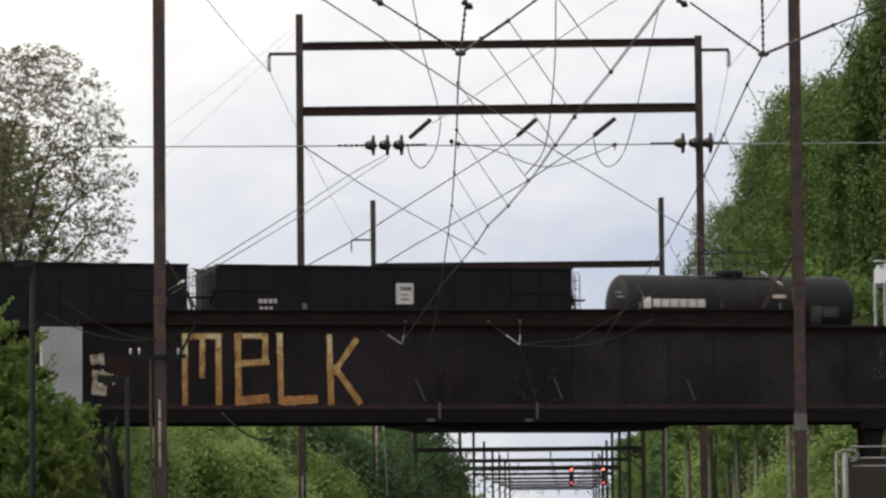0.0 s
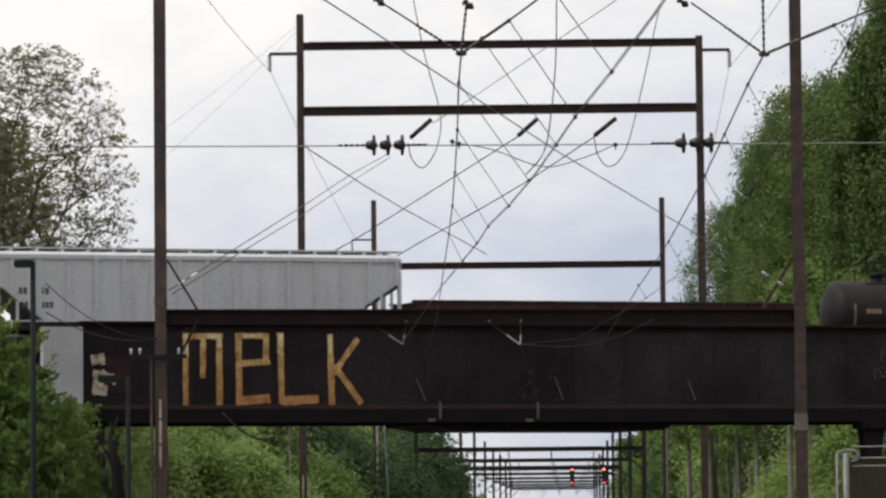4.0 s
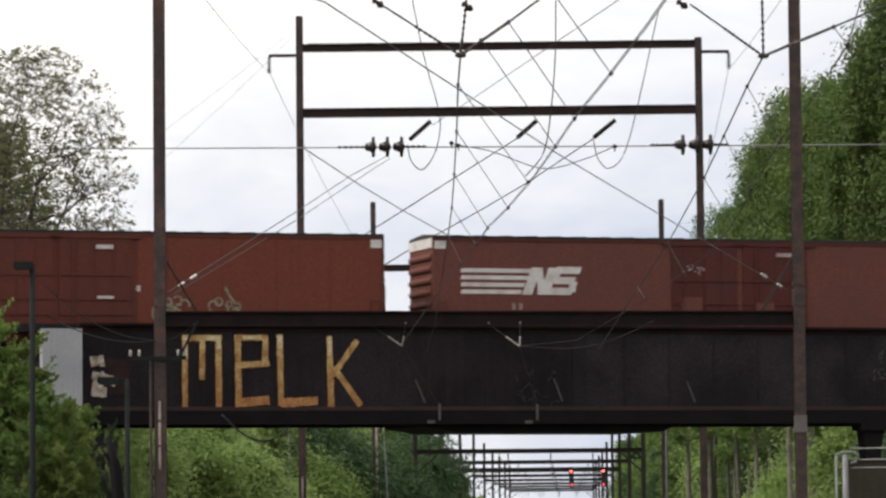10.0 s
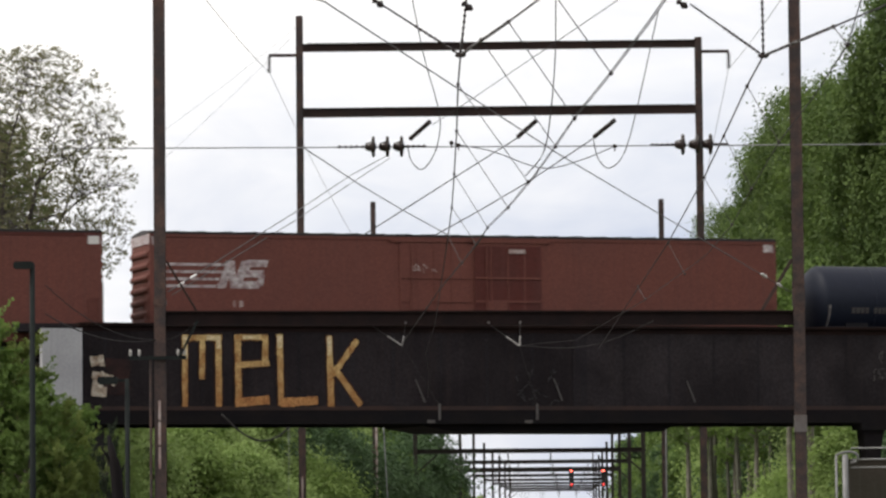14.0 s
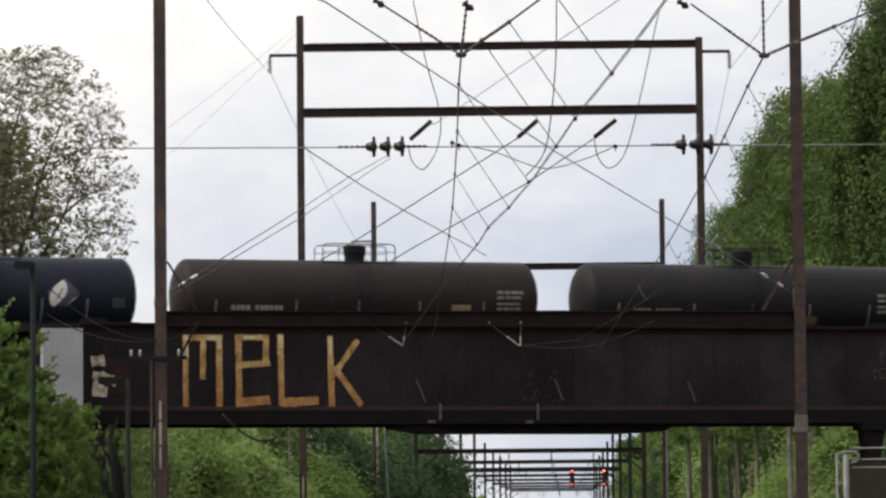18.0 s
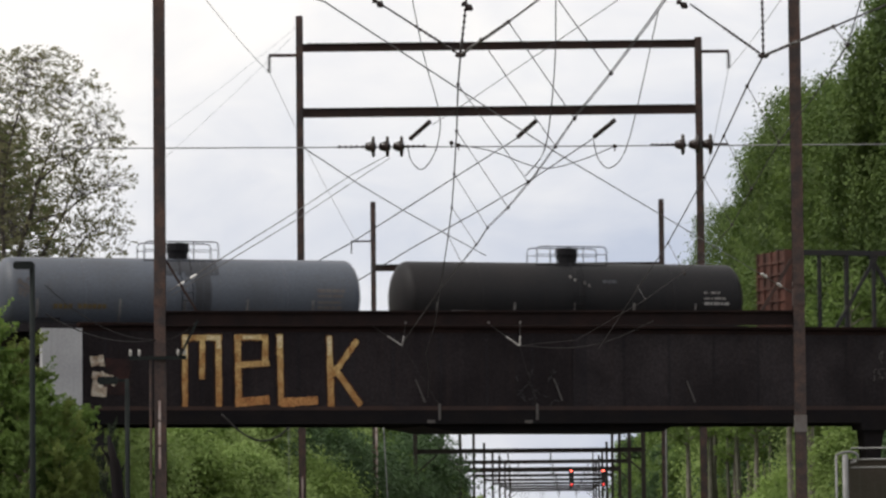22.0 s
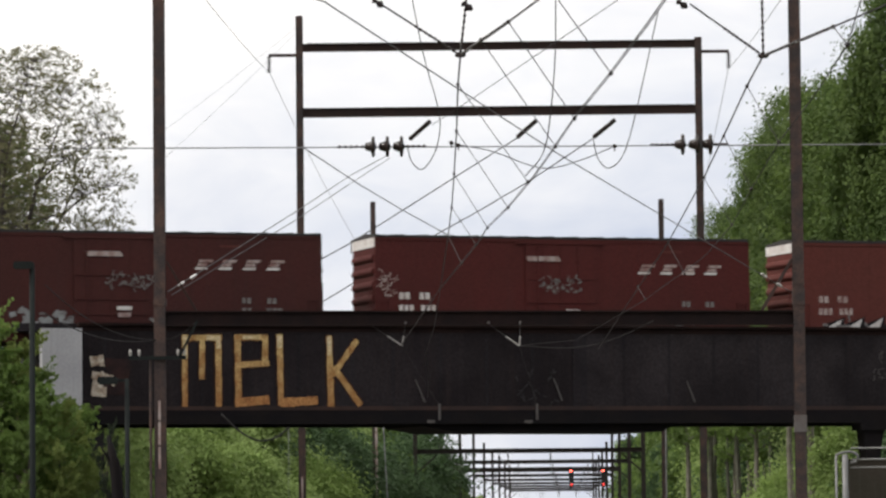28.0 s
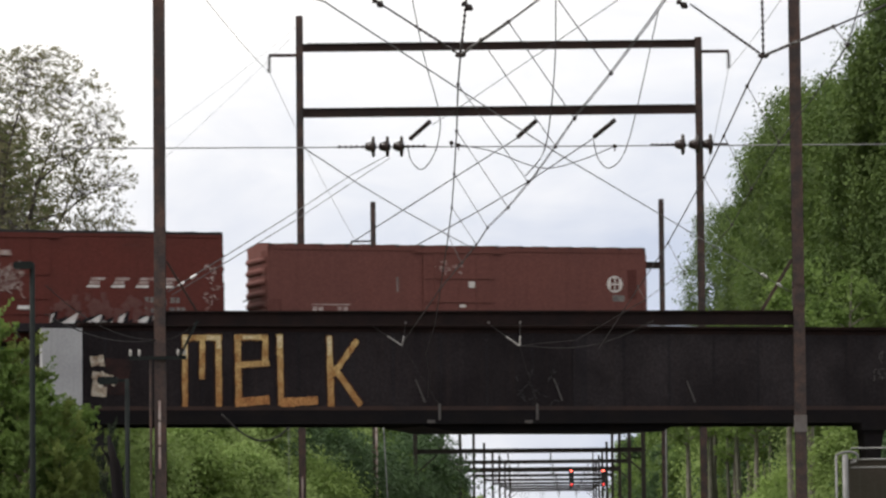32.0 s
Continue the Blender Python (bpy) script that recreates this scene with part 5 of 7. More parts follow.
def mound(seed, height, radius, clumps, per, leaf, bark, leafmat):
    """Low rounded bush: fine leaves in soft heaps over a dome."""
    rng = random.Random(seed)
    nr = np.random.RandomState(seed)
    wood = Shape()
    pos, nrm = [], []
    for c in range(clumps):
        up, ang = math.sqrt(rng.random()), rng.uniform(0, 6.283)
        flat = math.sqrt(max(1 - up * up, 0.0))
        lump = (0.8 + 0.3 * noise.noise(Vector((math.cos(ang) * 1.6, math.sin(ang) * 1.6 + seed, up * 2.2)))) * rng.uniform(0.9, 1.06)
        way = Vector((math.cos(ang) * flat, math.sin(ang) * flat, up))
        tip = Vector((way.x * radius * lump, way.y * radius * lump, 0.3 + way.z * height * lump))
        if c % 8 == 0:
            wood.tube([(0, 0, 0), tip * 0.5 + Vector((0, 0, 0.4)), tip], [0.07, 0.04, 0.01], 5, False)
        pos.append(np.array(tip) + nr.normal(0, 1, (per, 3)) * np.array([0.52, 0.52, 0.36]) * rng.uniform(0.7, 1.3))
        nrm.append(nr.normal(0, 0.5, (per, 3)) + np.array(way) * 0.8 + np.array([0, 0, 0.5]))
    return wood_mesh(wood, bark), leaf_mesh(np.concatenate(pos), np.concatenate(nrm), nr, leaf, leafmat)


def plant(meshes, x, y, label, turn=0.0, scale=1.0, category="tree", name="tree", group="", z=None, squash=1.0):
    zg = (bank(x, y) - 0.1) if z is None else z
    t = thing(name, Matrix.Translation((x, y, zg)) @ Matrix.Rotation(turn, 4, "Z"), label, category, group)
    m = Matrix.Diagonal((scale * squash, scale * squash, scale, 1))
    part("trunk", meshes[0], None, t, at=m)
    part("crown", meshes[1], None, t, at=m)
    return t


TALL = [hedge_tree(11 + i, 26.0, 3.6, 440, 70, 0.175, BARK, LEAF_WOOD if i % 2 else LEAF_WOOD_B) for i in range(3)]
BACK = hedge_tree(19, 26.0, 4.4, 260, 30, 0.36, BARK, LEAF_WOOD)
ROUND = [tree_meshes(31 + i, 11.0, 4.0, 0.06, 9500, 0.30, 0.02, BARK, (LEAF_LIGHT, LEAF_MID, LEAF_SHADE)[i], limbs=24, cluster=1.2, profile="bush") for i in range(3)]
FAR = [tree_meshes(34 + i, 11.0, 4.0, 0.06, 5000, 0.42, 0.02, BARK, (LEAF_MID, LEAF_DEEP, LEAF_SHADE)[i], limbs=18, cluster=1.2, profile="bush") for i in range(3)]
MOUND = [mound(61 + i, 5.6, 4.0, 330, 56, 0.185, BARK, (LEAF_LIGHT, LEAF_SHRUB, LEAF_SHADE)[i]) for i in range(3)]
BOUGHS = (
    (((0, 0), (0.1, 9.0), (0.2, 12.9), (0.75, 15.0), (1.1, 16.6), (1.5, 17.8), (2.0, 19.2), (2.7, 21.0)), 0.17),
    (((0.1, 8.0), (0.8, 11.5), (1.35, 13.0), (1.9, 14.2), (2.35, 15.1), (2.7, 16.0), (3.4, 17.6), (4.0, 19.3)), 0.11),
    (((0.3, 9.5), (1.5, 11.9), (2.6, 12.9), (3.1, 13.5), (3.7, 14.2), (4.6, 14.6), (5.5, 14.3)), 0.08),
    (((0.9, 14.7), (2.1, 15.1), (3.2, 14.5), (4.3, 14.3), (5.6, 13.9)), 0.05),
    (((0.0, 10.0), (-0.4, 14.0), (-0.2, 17.5), (0.5, 20.0), (1.2, 22.3)), 0.12),
    (((-0.4, 14.0), (-1.6, 17.0), (-2.2, 20.0), (-2.0, 22.5)), 0.09),
    (((1.1, 16.6), (2.6, 17.8), (4.2, 18.6), (5.2, 18.8)), 0.05),
    (((2.35, 15.1), (3.6, 16.0), (4.8, 16.4), (5.7, 16.3)), 0.05),
    (((-0.2, 12.0), (-2.4, 13.6), (-4.6, 14.4)), 0.07))
SPARSE = open_tree(53, BOUGHS, 2850, 0.13, TWIG_BARK, LEAF_BUD)
FULLER = open_tree(57, BOUGHS, 3000, 0.15, TWIG_BARK, LEAF_OLIVE, 14.9)
# pale leaf colour puts the distance haze into the farthest trees
FAR_END = tree_meshes(47, 11.0, 4.5, 0.05, 4000, 0.5, 0.04, BARK, LEAF_PALE, limbs=18, cluster=1.1, profile="bush")
SHRUB = [tree_meshes(71 + i, 8.0, 3.3, 0.03, 14000, 0.175, 0.02, BARK, (LEAF_NEAR, LEAF_MID)[i], limbs=30, cluster=0.22, profile="bush", frond=0.95, droop=0.45) for i in range(2)]
SLIM = [tree_meshes(91 + i, 13.0, 1.6, 0.45, 2600, 0.2, 0.1, (PALE_BARK, GREY_BARK)[i], LEAF_MID, limbs=9, cluster=0.6) for i in range(2)]

rng = random.Random(8)
# tall wood along the right of the electric line, from near the bridge into the distance
EDGE = ((23.6, 318, 0.985, 0.94), (24.3, 312, 0.965, 0.94), (24.9, 306, 0.95, 0.94), (25.2, 296, 0.90, 1.0), (24.7, 268, 1.022, 0.92),
        (23.9, 262, 1.008, 0.94), (23.2, 256, 0.992, 0.95), (22.9, 248, 0.975, 0.97), (23.0, 242, 0.982, 0.96), (22.8, 236, 0.992, 0.95),
        (22.8, 230, 0.99, 0.95), (23.0, 225, 0.979, 0.97), (23.3, 221, 0.96, 0.98), (23.9, 218, 0.945, 1.0), (24.4, 216, 0.934, 1.01),
        (24.9, 214, 0.973, 0.97), (25.1, 212, 1.036, 0.91), (25.7, 211, 1.087, 0.87), (26.2, 210, 1.135, 0.83), (27.0, 209, 1.177, 0.8))
for i, (x, y, tall, wide) in enumerate(EDGE):
    plant(TALL[i % 3], x, y, "tall leafy green tree on the bank beside the line", rng.uniform(0, 6.28), tall, group="wood beside the line", squash=wide)
for i in range(9):
    y = 215 + i * 18 + rng.uniform(-4, 4)
    plant(BACK, 33.5 + rng.uniform(-2, 2), y, "tall leafy green tree in the wood behind", rng.uniform(0, 6.28), rng.uniform(0.85, 0.95), group="wood beside the line")
for i in range(11):
    y = 185 + i * 13 + rng.uniform(-4, 4)
    plant(SLIM[i % 2], 18.9 + rng.uniform(-0.9, 1.2) + (y - 185) * 0.012, y, "slim pale-barked young tree at the wood's edge", rng.uniform(0, 6.28), rng.uniform(0.7, 1.0), group="young trees")
for i in range(22):
    y = 215 + i * 21 + rng.uniform(-5, 5)
    mesh, size = (MOUND[(0, 2, 1, 2)[i % 4]], rng.uniform(1.1, 1.5)) if y < 340 else (ROUND[(i + 1) % 3], rng.uniform(0.6, 0.9))
    plant(mesh, corridor(y) + 17.5 + rng.uniform(-0.6, 2.5), y, "leafy green bush below the tall trees", rng.uniform(0, 6.28), size, group="bushes beside the line", name="bush", category="bush")
# the far woods on both sides
for i in range(16):
    y = 380 + i * 38 + rng.uniform(-8, 8)
    plant(FAR[i % 3], corridor(y) + 16.5 + rng.uniform(0, 4), y, "leafy tree far down the line", rng.uniform(0, 6.28), rng.uniform(1.0, 1.4), group="far trees")
    plant(FAR[(i + 2) % 3], corridor(y) - 18.2 - rng.uniform(0, 4), y, "leafy tree far down the line", rng.uniform(0, 6.28), rng.uniform(0.9, 1.2) * (1.0 if y < 450 else 0.8), group="far trees")
for i in range(7):
    plant(FAR_END, corridor(1150) - 22 + i * 8 + rng.uniform(-2, 2), 1180 + 60 * (i % 3), "hazy green tree at the far end of the line", i * 0.9, rng.uniform(0.45, 0.6), group="far trees")
# bushes behind the bridge on the left bank
for i, (x, y, k, s) in enumerate(((-17.5, 196, 0, 0.8), (-16.4, 226, 1, 0.92), (-20.4, 240, 1, 0.95), (-12.7, 262, 0, 0.9), (-16.4, 270, 0, 1.0), (-11.5, 290, 2, 0.95), (-14.4, 305, 1, 1.0), (-10.7, 322, 2, 1.05), (-13.4, 345, 2, 1.05), (-9.9, 362, 2, 0.95), (-11.9, 390, 2, 1.1), (-9.1, 410, 2, 1.0), (-22.9, 215, 2, 0.85), (-24.9, 250, 1, 1.0))):
    plant(ROUND[k], x, y, "leafy green bush on the bank behind the bridge", i * 1.3, s, group="bushes beside the line", name="bush", category="bush")
for i, (x, y, k, s) in enumerate(((-11.9, 222, 0, 0.90), (-14.6, 218, 1, 1.0), (-9.8, 232, 0, 0.78), (-17.2, 205, 0, 1.05), (-8.6, 262, 1, 1.05), (-9.4, 282, 2, 1.35), (-7.4, 300, 2, 1.4), (-6.6, 330, 2, 1.5), (-6.2, 372, 2, 1.6), (-5.9, 400, 2, 1.9), (-5.6, 412, 2, 2.2))):
    plant(MOUND[k], x, y, "soft rounded green bush on the bank behind the bridge", i * 1.9, s, group="bushes beside the line", name="bush", category="bush")
for x, y, k, s in ((16.8, 190, 0, 1.0), (18.0, 191, 0, 1.1), (17.9, 262, 1, 1.2), (18.6, 270, 1, 1.3), (19.4, 281, 1, 1.2), (18.3, 292, 0, 1.2), (20.3, 300, 1, 1.3), (19.2, 255, 1, 1.1), (20.8, 266, 0, 1.2), (21.4, 315, 1, 1.3), (20.1, 240, 1, 1.1)):
    plant(SLIM[k], x, y, "slim straight young tree with a bare lower trunk", x * 3, s, group="young trees")
for i, (x, y, s) in enumerate(((19.0, 176, 0.62), (21.3, 172, 0.7), (17.6, 196, 0.55))):
    plant(MOUND[1 + i % 2], x, y, "green bush behind the retaining wall", i * 2.1, s * 1.35, group="bushes beside the line", name="bush", category="bush")
for i in range(12):
    plant(ROUND[(1, 0, 1)[i % 3]], -30.0 + 2.0 * i + rng.uniform(-1, 1) + (i % 2), 300 + 22 * (i % 4) + rng.uniform(-6, 6), "leafy tree in the wood behind the bridge", i * 1.7, rng.uniform(0.9, 1.2), group="wood behind the bridge")
# thinly leaved tree beyond the bridge, and the shrubs before the abutment
plant(SPARSE, -20.65, 186, "tall thin-leaved tree with bare grey limbs", 0.0, 1.0, z=1.6)
plant(FULLER, -26.2, 199, "fuller green-leaved tree behind the thin-leaved one", 2.9, 1.03, z=1.6)
plant(FULLER, -26.0, 205, "fuller green-leaved tree behind the thin-leaved one", 0.2, 1.0, z=0.2)
for i, (x, y, s, k) in enumerate(((-18.0, 138, 1.05, 0), (-17.0, 137, 0.88, 0), (-14.9, 137, 0.70, 1), (-13.8, 136.5, 0.62, 0), (-13.7, 138, 0.62, 0), (-13.7, 135, 0.44, 0), (-14.3, 133, 0.5, 1), (-18.8, 141, 1.1, 1), (-15.9, 139, 0.80, 0), (-14.2, 135, 0.66, 1), (-13.4, 136.5, 0.55, 0), (-13.2, 134, 0.5, 1), (-12.9, 135, 0.34, 0), (-16.6, 135, 0.88, 1), (-13.0, 135, 0.43, 0), (-13.4, 133.5, 0.5, 0), (-13.5, 138, 0.57, 1), (-13.5, 138, 0.66, 1))):
    plant(SHRUB[k], x, y, "dense green shrub before the bridge abutment", i * 1.1, s, squash=0.85, group="shrubs before the abutment", name="shrub", category="shrub")
# near-black foliage added as the shaded edge of the shrubs, shade in its colour
SHADE_FOLIAGE = tree_meshes(77, 8.0, 3.3, 0.03, 7000, 0.16, 0.02, BARK, LEAF_EDGE_SHADE, limbs=20, cluster=0.3, profile="bush", frond=0.6, droop=0.3)
for x, y, z in ((-11.35, 131.0, 0.66), (-11.0, 130.2, 0.50)):
    plant(SHADE_FOLIAGE, x, y, "near-black foliage standing for the shaded edge of the shrubs", x, z, squash=0.30, group="shrubs before the abutment", name="shade_foliage", category="shrub")
# added trunk shape, near black, fills the dark shaded gap beside the shrubs
gap_trunk = thing("dark_gap_trunk", Matrix.Translation((-10.65, 128.3, bank(-10.65, 128.3) - 0.1)), "dark trunk shape added for the shaded gap beside the shrubs", "tree")
part("trunk", Shape().tube([(0.10, 0, 0), (0.05, 0, 1.6), (-0.22, 0, 4.35), (-0.44, 0, 5.38)], [0.27, 0.24, 0.19, 0.05], 8), BRIDGE_DARK, gap_trunk, smooth=True)
part("limb", Shape().tube([(-0.22, 0, 4.25), (-0.72, -0.1, 5.05)], [0.07, 0.02], 6), BRIDGE_DARK, gap_trunk, smooth=True)


# ---------------------------------------------------------------- the freight train
# Car space: x along the car from its middle, y across (the near side is -1.6), z above the rail.
SIDE = -1.6
CARS = []


def car(name, start, end, label, category, group="cars of the freight train"):
    """A car whose body reaches from start to end along the line at the clip's start."""
    c = thing(name, Matrix(), label, category, group)
    CARS.append((c, (start + end) / 2))
    return c, (end - start) / 2


def shared(key, build, smooth=False, mat=None):
    if key not in CACHE:
        s = build()
        me = bpy.data.meshes.new(key)
        me.from_pydata(s.v, [], s.f)
        me.materials.append(mat)
        if smooth:
            me.polygons.foreach_set("use_smooth", [True] * len(me.polygons))
        me.update()
        CACHE[key] = me
    return CACHE[key]


def running_gear(c, half, sill=TRUCK_STEEL, inset=1.9):
    """Underframe, two trucks with their wheels, couplers."""
    part("underframe", Shape().box(-half - 0.35, half + 0.35, -0.35, 0.35, 0.72, 1.05).box(-half, half, -1.3, 1.3, 0.98, 1.08), sill, c)
    for x in (-half + inset, half - inset):
        def frames():
            s = Shape()
            for y in (-1.08, 1.0):
                s.prism([(-1.25, 0.42), (-0.95, 0.3), (-0.45, 0.22), (0.45, 0.22), (0.95, 0.3), (1.25, 0.42), (1.2, 0.62), (0.5, 0.82), (-0.5, 0.82), (-1.2, 0.62)], y, y + 0.1)
            return s.box(-0.2, 0.2, -1.0, 1.0, 0.45, 0.75)
        tk = part("truck", shared("truck", frames, mat=TRUCK_STEEL), None, c, at=Matrix.Translation((x, 0, 0)))
        for dx in (-0.88, 0.88):
            for y0, y1 in ((-0.82, -0.69), (0.69, 0.82)):
                def wheel(y0=y0, y1=y1):
                    return Shape().spin((0, y0, 0.43), (0, y1, 0.43), [(0, 0.12), (0.0, 0.42), (0.10, 0.43), (0.13, 0.46), (0.13, 0.12)], 18)
                part("wheel", shared("wheel" + str(y0), wheel, mat=RAIL), None, tk, at=Matrix.Translation((dx, 0, 0)))
    for sg in (-1, 1):
        x = sg * (half + 0.35)
        part("coupler", Shape().box(min(x, x + sg * 0.42), max(x, x + sg * 0.42), -0.08, 0.08, 0.76, 0.94).box(min(x + sg * 0.3, x + sg * 0.55), max(x + sg * 0.3, x + sg * 0.55), -0.16, 0.16, 0.7, 1.0), TRUCK_STEEL, c)


def ladder(c, x0, x1, z0, z1, mat, y=SIDE - 0.06, n=None):
    s = Shape()
    for x in (x0, x1):
        s.box(x - 0.02, x + 0.02, y - 0.02, y + 0.02, z0, z1)
    n = n or int((z1 - z0) / 0.34)
    for i in range(n):
        z = z0 + 0.15 + i * (z1 - z0 - 0.2) / max(n - 1, 1)
        s.box(x0, x1, y - 0.012, y + 0.012, z - 0.014, z + 0.014)
    part("ladder", s, mat, c)


def end_ladder(c, x, z0, z1, mat):
    s = Shape()
    for y in (-1.45, -1.02):
        s.box(x - 0.02, x + 0.02, y - 0.02, y + 0.02, z0, z1)
    for i in range(int((z1 - z0) / 0.36)):
        z = z0 + 0.15 + i * 0.36
        s.box(x - 0.012, x + 0.012, -1.45, -1.02, z - 0.014, z + 0.014)
    part("end_ladder", s, mat, c)


def mark(c, x0, x1, z0, z1, mat, label="", slant=0.0, y=None, name="marking"):
    """A flat painted mark on the near side, leaning by slant."""
    y = SIDE - 0.012 if y is None else y
    s = Shape().prism([(x0, z0), (x1, z0), (x1 + slant, z1), (x0 + slant, z1)], y, y + 0.010)
    part(name, s, mat, c, label)


def stencil(c, x, z, widths, h, mat, gap=0.06, label="unreadable stencilled characters"):
    """A row of plain bars in place of small lettering."""
    for w in widths:
        if w > 0:
            part("lettering", Shape().box(x, x + w, SIDE - 0.012, SIDE - 0.002, z, z + h), mat, c, label)
        x += abs(w) + gap


def scrawl(c, x0, x1, z0, z1, n, w, mat, seed, label, y0=None, curl=2.2, size=1.0):
    """Sprayed graffiti: a tangle of short curved strokes."""
    r = random.Random(seed)
    s = Shape()
    for i in range(n):
        x, z = r.uniform(x0, x1), r.uniform(z0, z1)
        ang, bend = r.uniform(0, 6.28), r.uniform(-curl, curl)
        ln = r.uniform(0.25, 0.6) * min(x1 - x0, z1 - z0) * 0.7 * size
        pts = []
        for k in range(9):
            pts.append((x, z))
            x += math.cos(ang + bend * k / 8) * ln / 8
            z += math.sin(ang + bend * k / 8) * ln / 8
        y = (SIDE - 0.014 if y0 is None else y0) - 0.0006 * i
        v = []
        for k, (px, pz) in enumerate(pts):
            a = ang + bend * k / 8 + 1.57
            v += [(px + math.cos(a) * w / 2, y, pz + math.sin(a) * w / 2), (px - math.cos(a) * w / 2, y, pz - math.sin(a) * w / 2)]
        s.add(v, [(2 * k, 2 * k + 1, 2 * k + 3, 2 * k + 2) for k in range(8)])
    tagged(part("graffiti", s, mat, c, label), kind="stuff")


def striped_logo(c, x, z, h, mat, faded=False, size=1.0):
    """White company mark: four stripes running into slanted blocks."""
    for i in range(4):
        zz = z + h * (0.02 + i * 0.26)
        mark(c, x, x + (2.55 + 0.16 * i) * size, zz, zz + h * (0.15 if not faded else 0.10), mat, "white painted stripe", 0.05, name="stripe")
    k = 0.42
    for a, w in ((2.62, 0.42), (3.36, 0.42)):
        mark(c, x + a * size, x + (a + w) * size, z, z + h, mat, "white slanted block of a company mark", k, name="logo_block")
    s = Shape().prism([(x + (3.12 + k * 0.9) * size, z + h), (x + (2.85 + k * 0.9) * size, z + h), (x + 3.30 * size, z), (x + 3.66 * size, z)][::-1], SIDE - 0.0135, SIDE - 0.002)
    part("logo_block", s, mat, c, "white slanted block of a company mark")
    for zz, a, b in ((z, 3.75, 4.72), (z + h * 0.40, 3.98, 4.85), (z + h * 0.78, 4.05, 5.1)):
        mark(c, x + a * size, x + b * size, zz, zz + h * 0.26, mat, "white bar of a company mark", 0.1, name="logo_block")
    mark(c, x + 3.92 * size, x + 4.2 * size, z + h * 0.5, z + h * 0.9, mat, "white bar of a company mark", 0.1, y=SIDE - 0.0125, name="logo_block")
    mark(c, x + 4.6 * size, x + 4.9 * size, z + h * 0.1, z + h * 0.5, mat, "white bar of a company mark", 0.1, y=SIDE - 0.0125, name="logo_block")


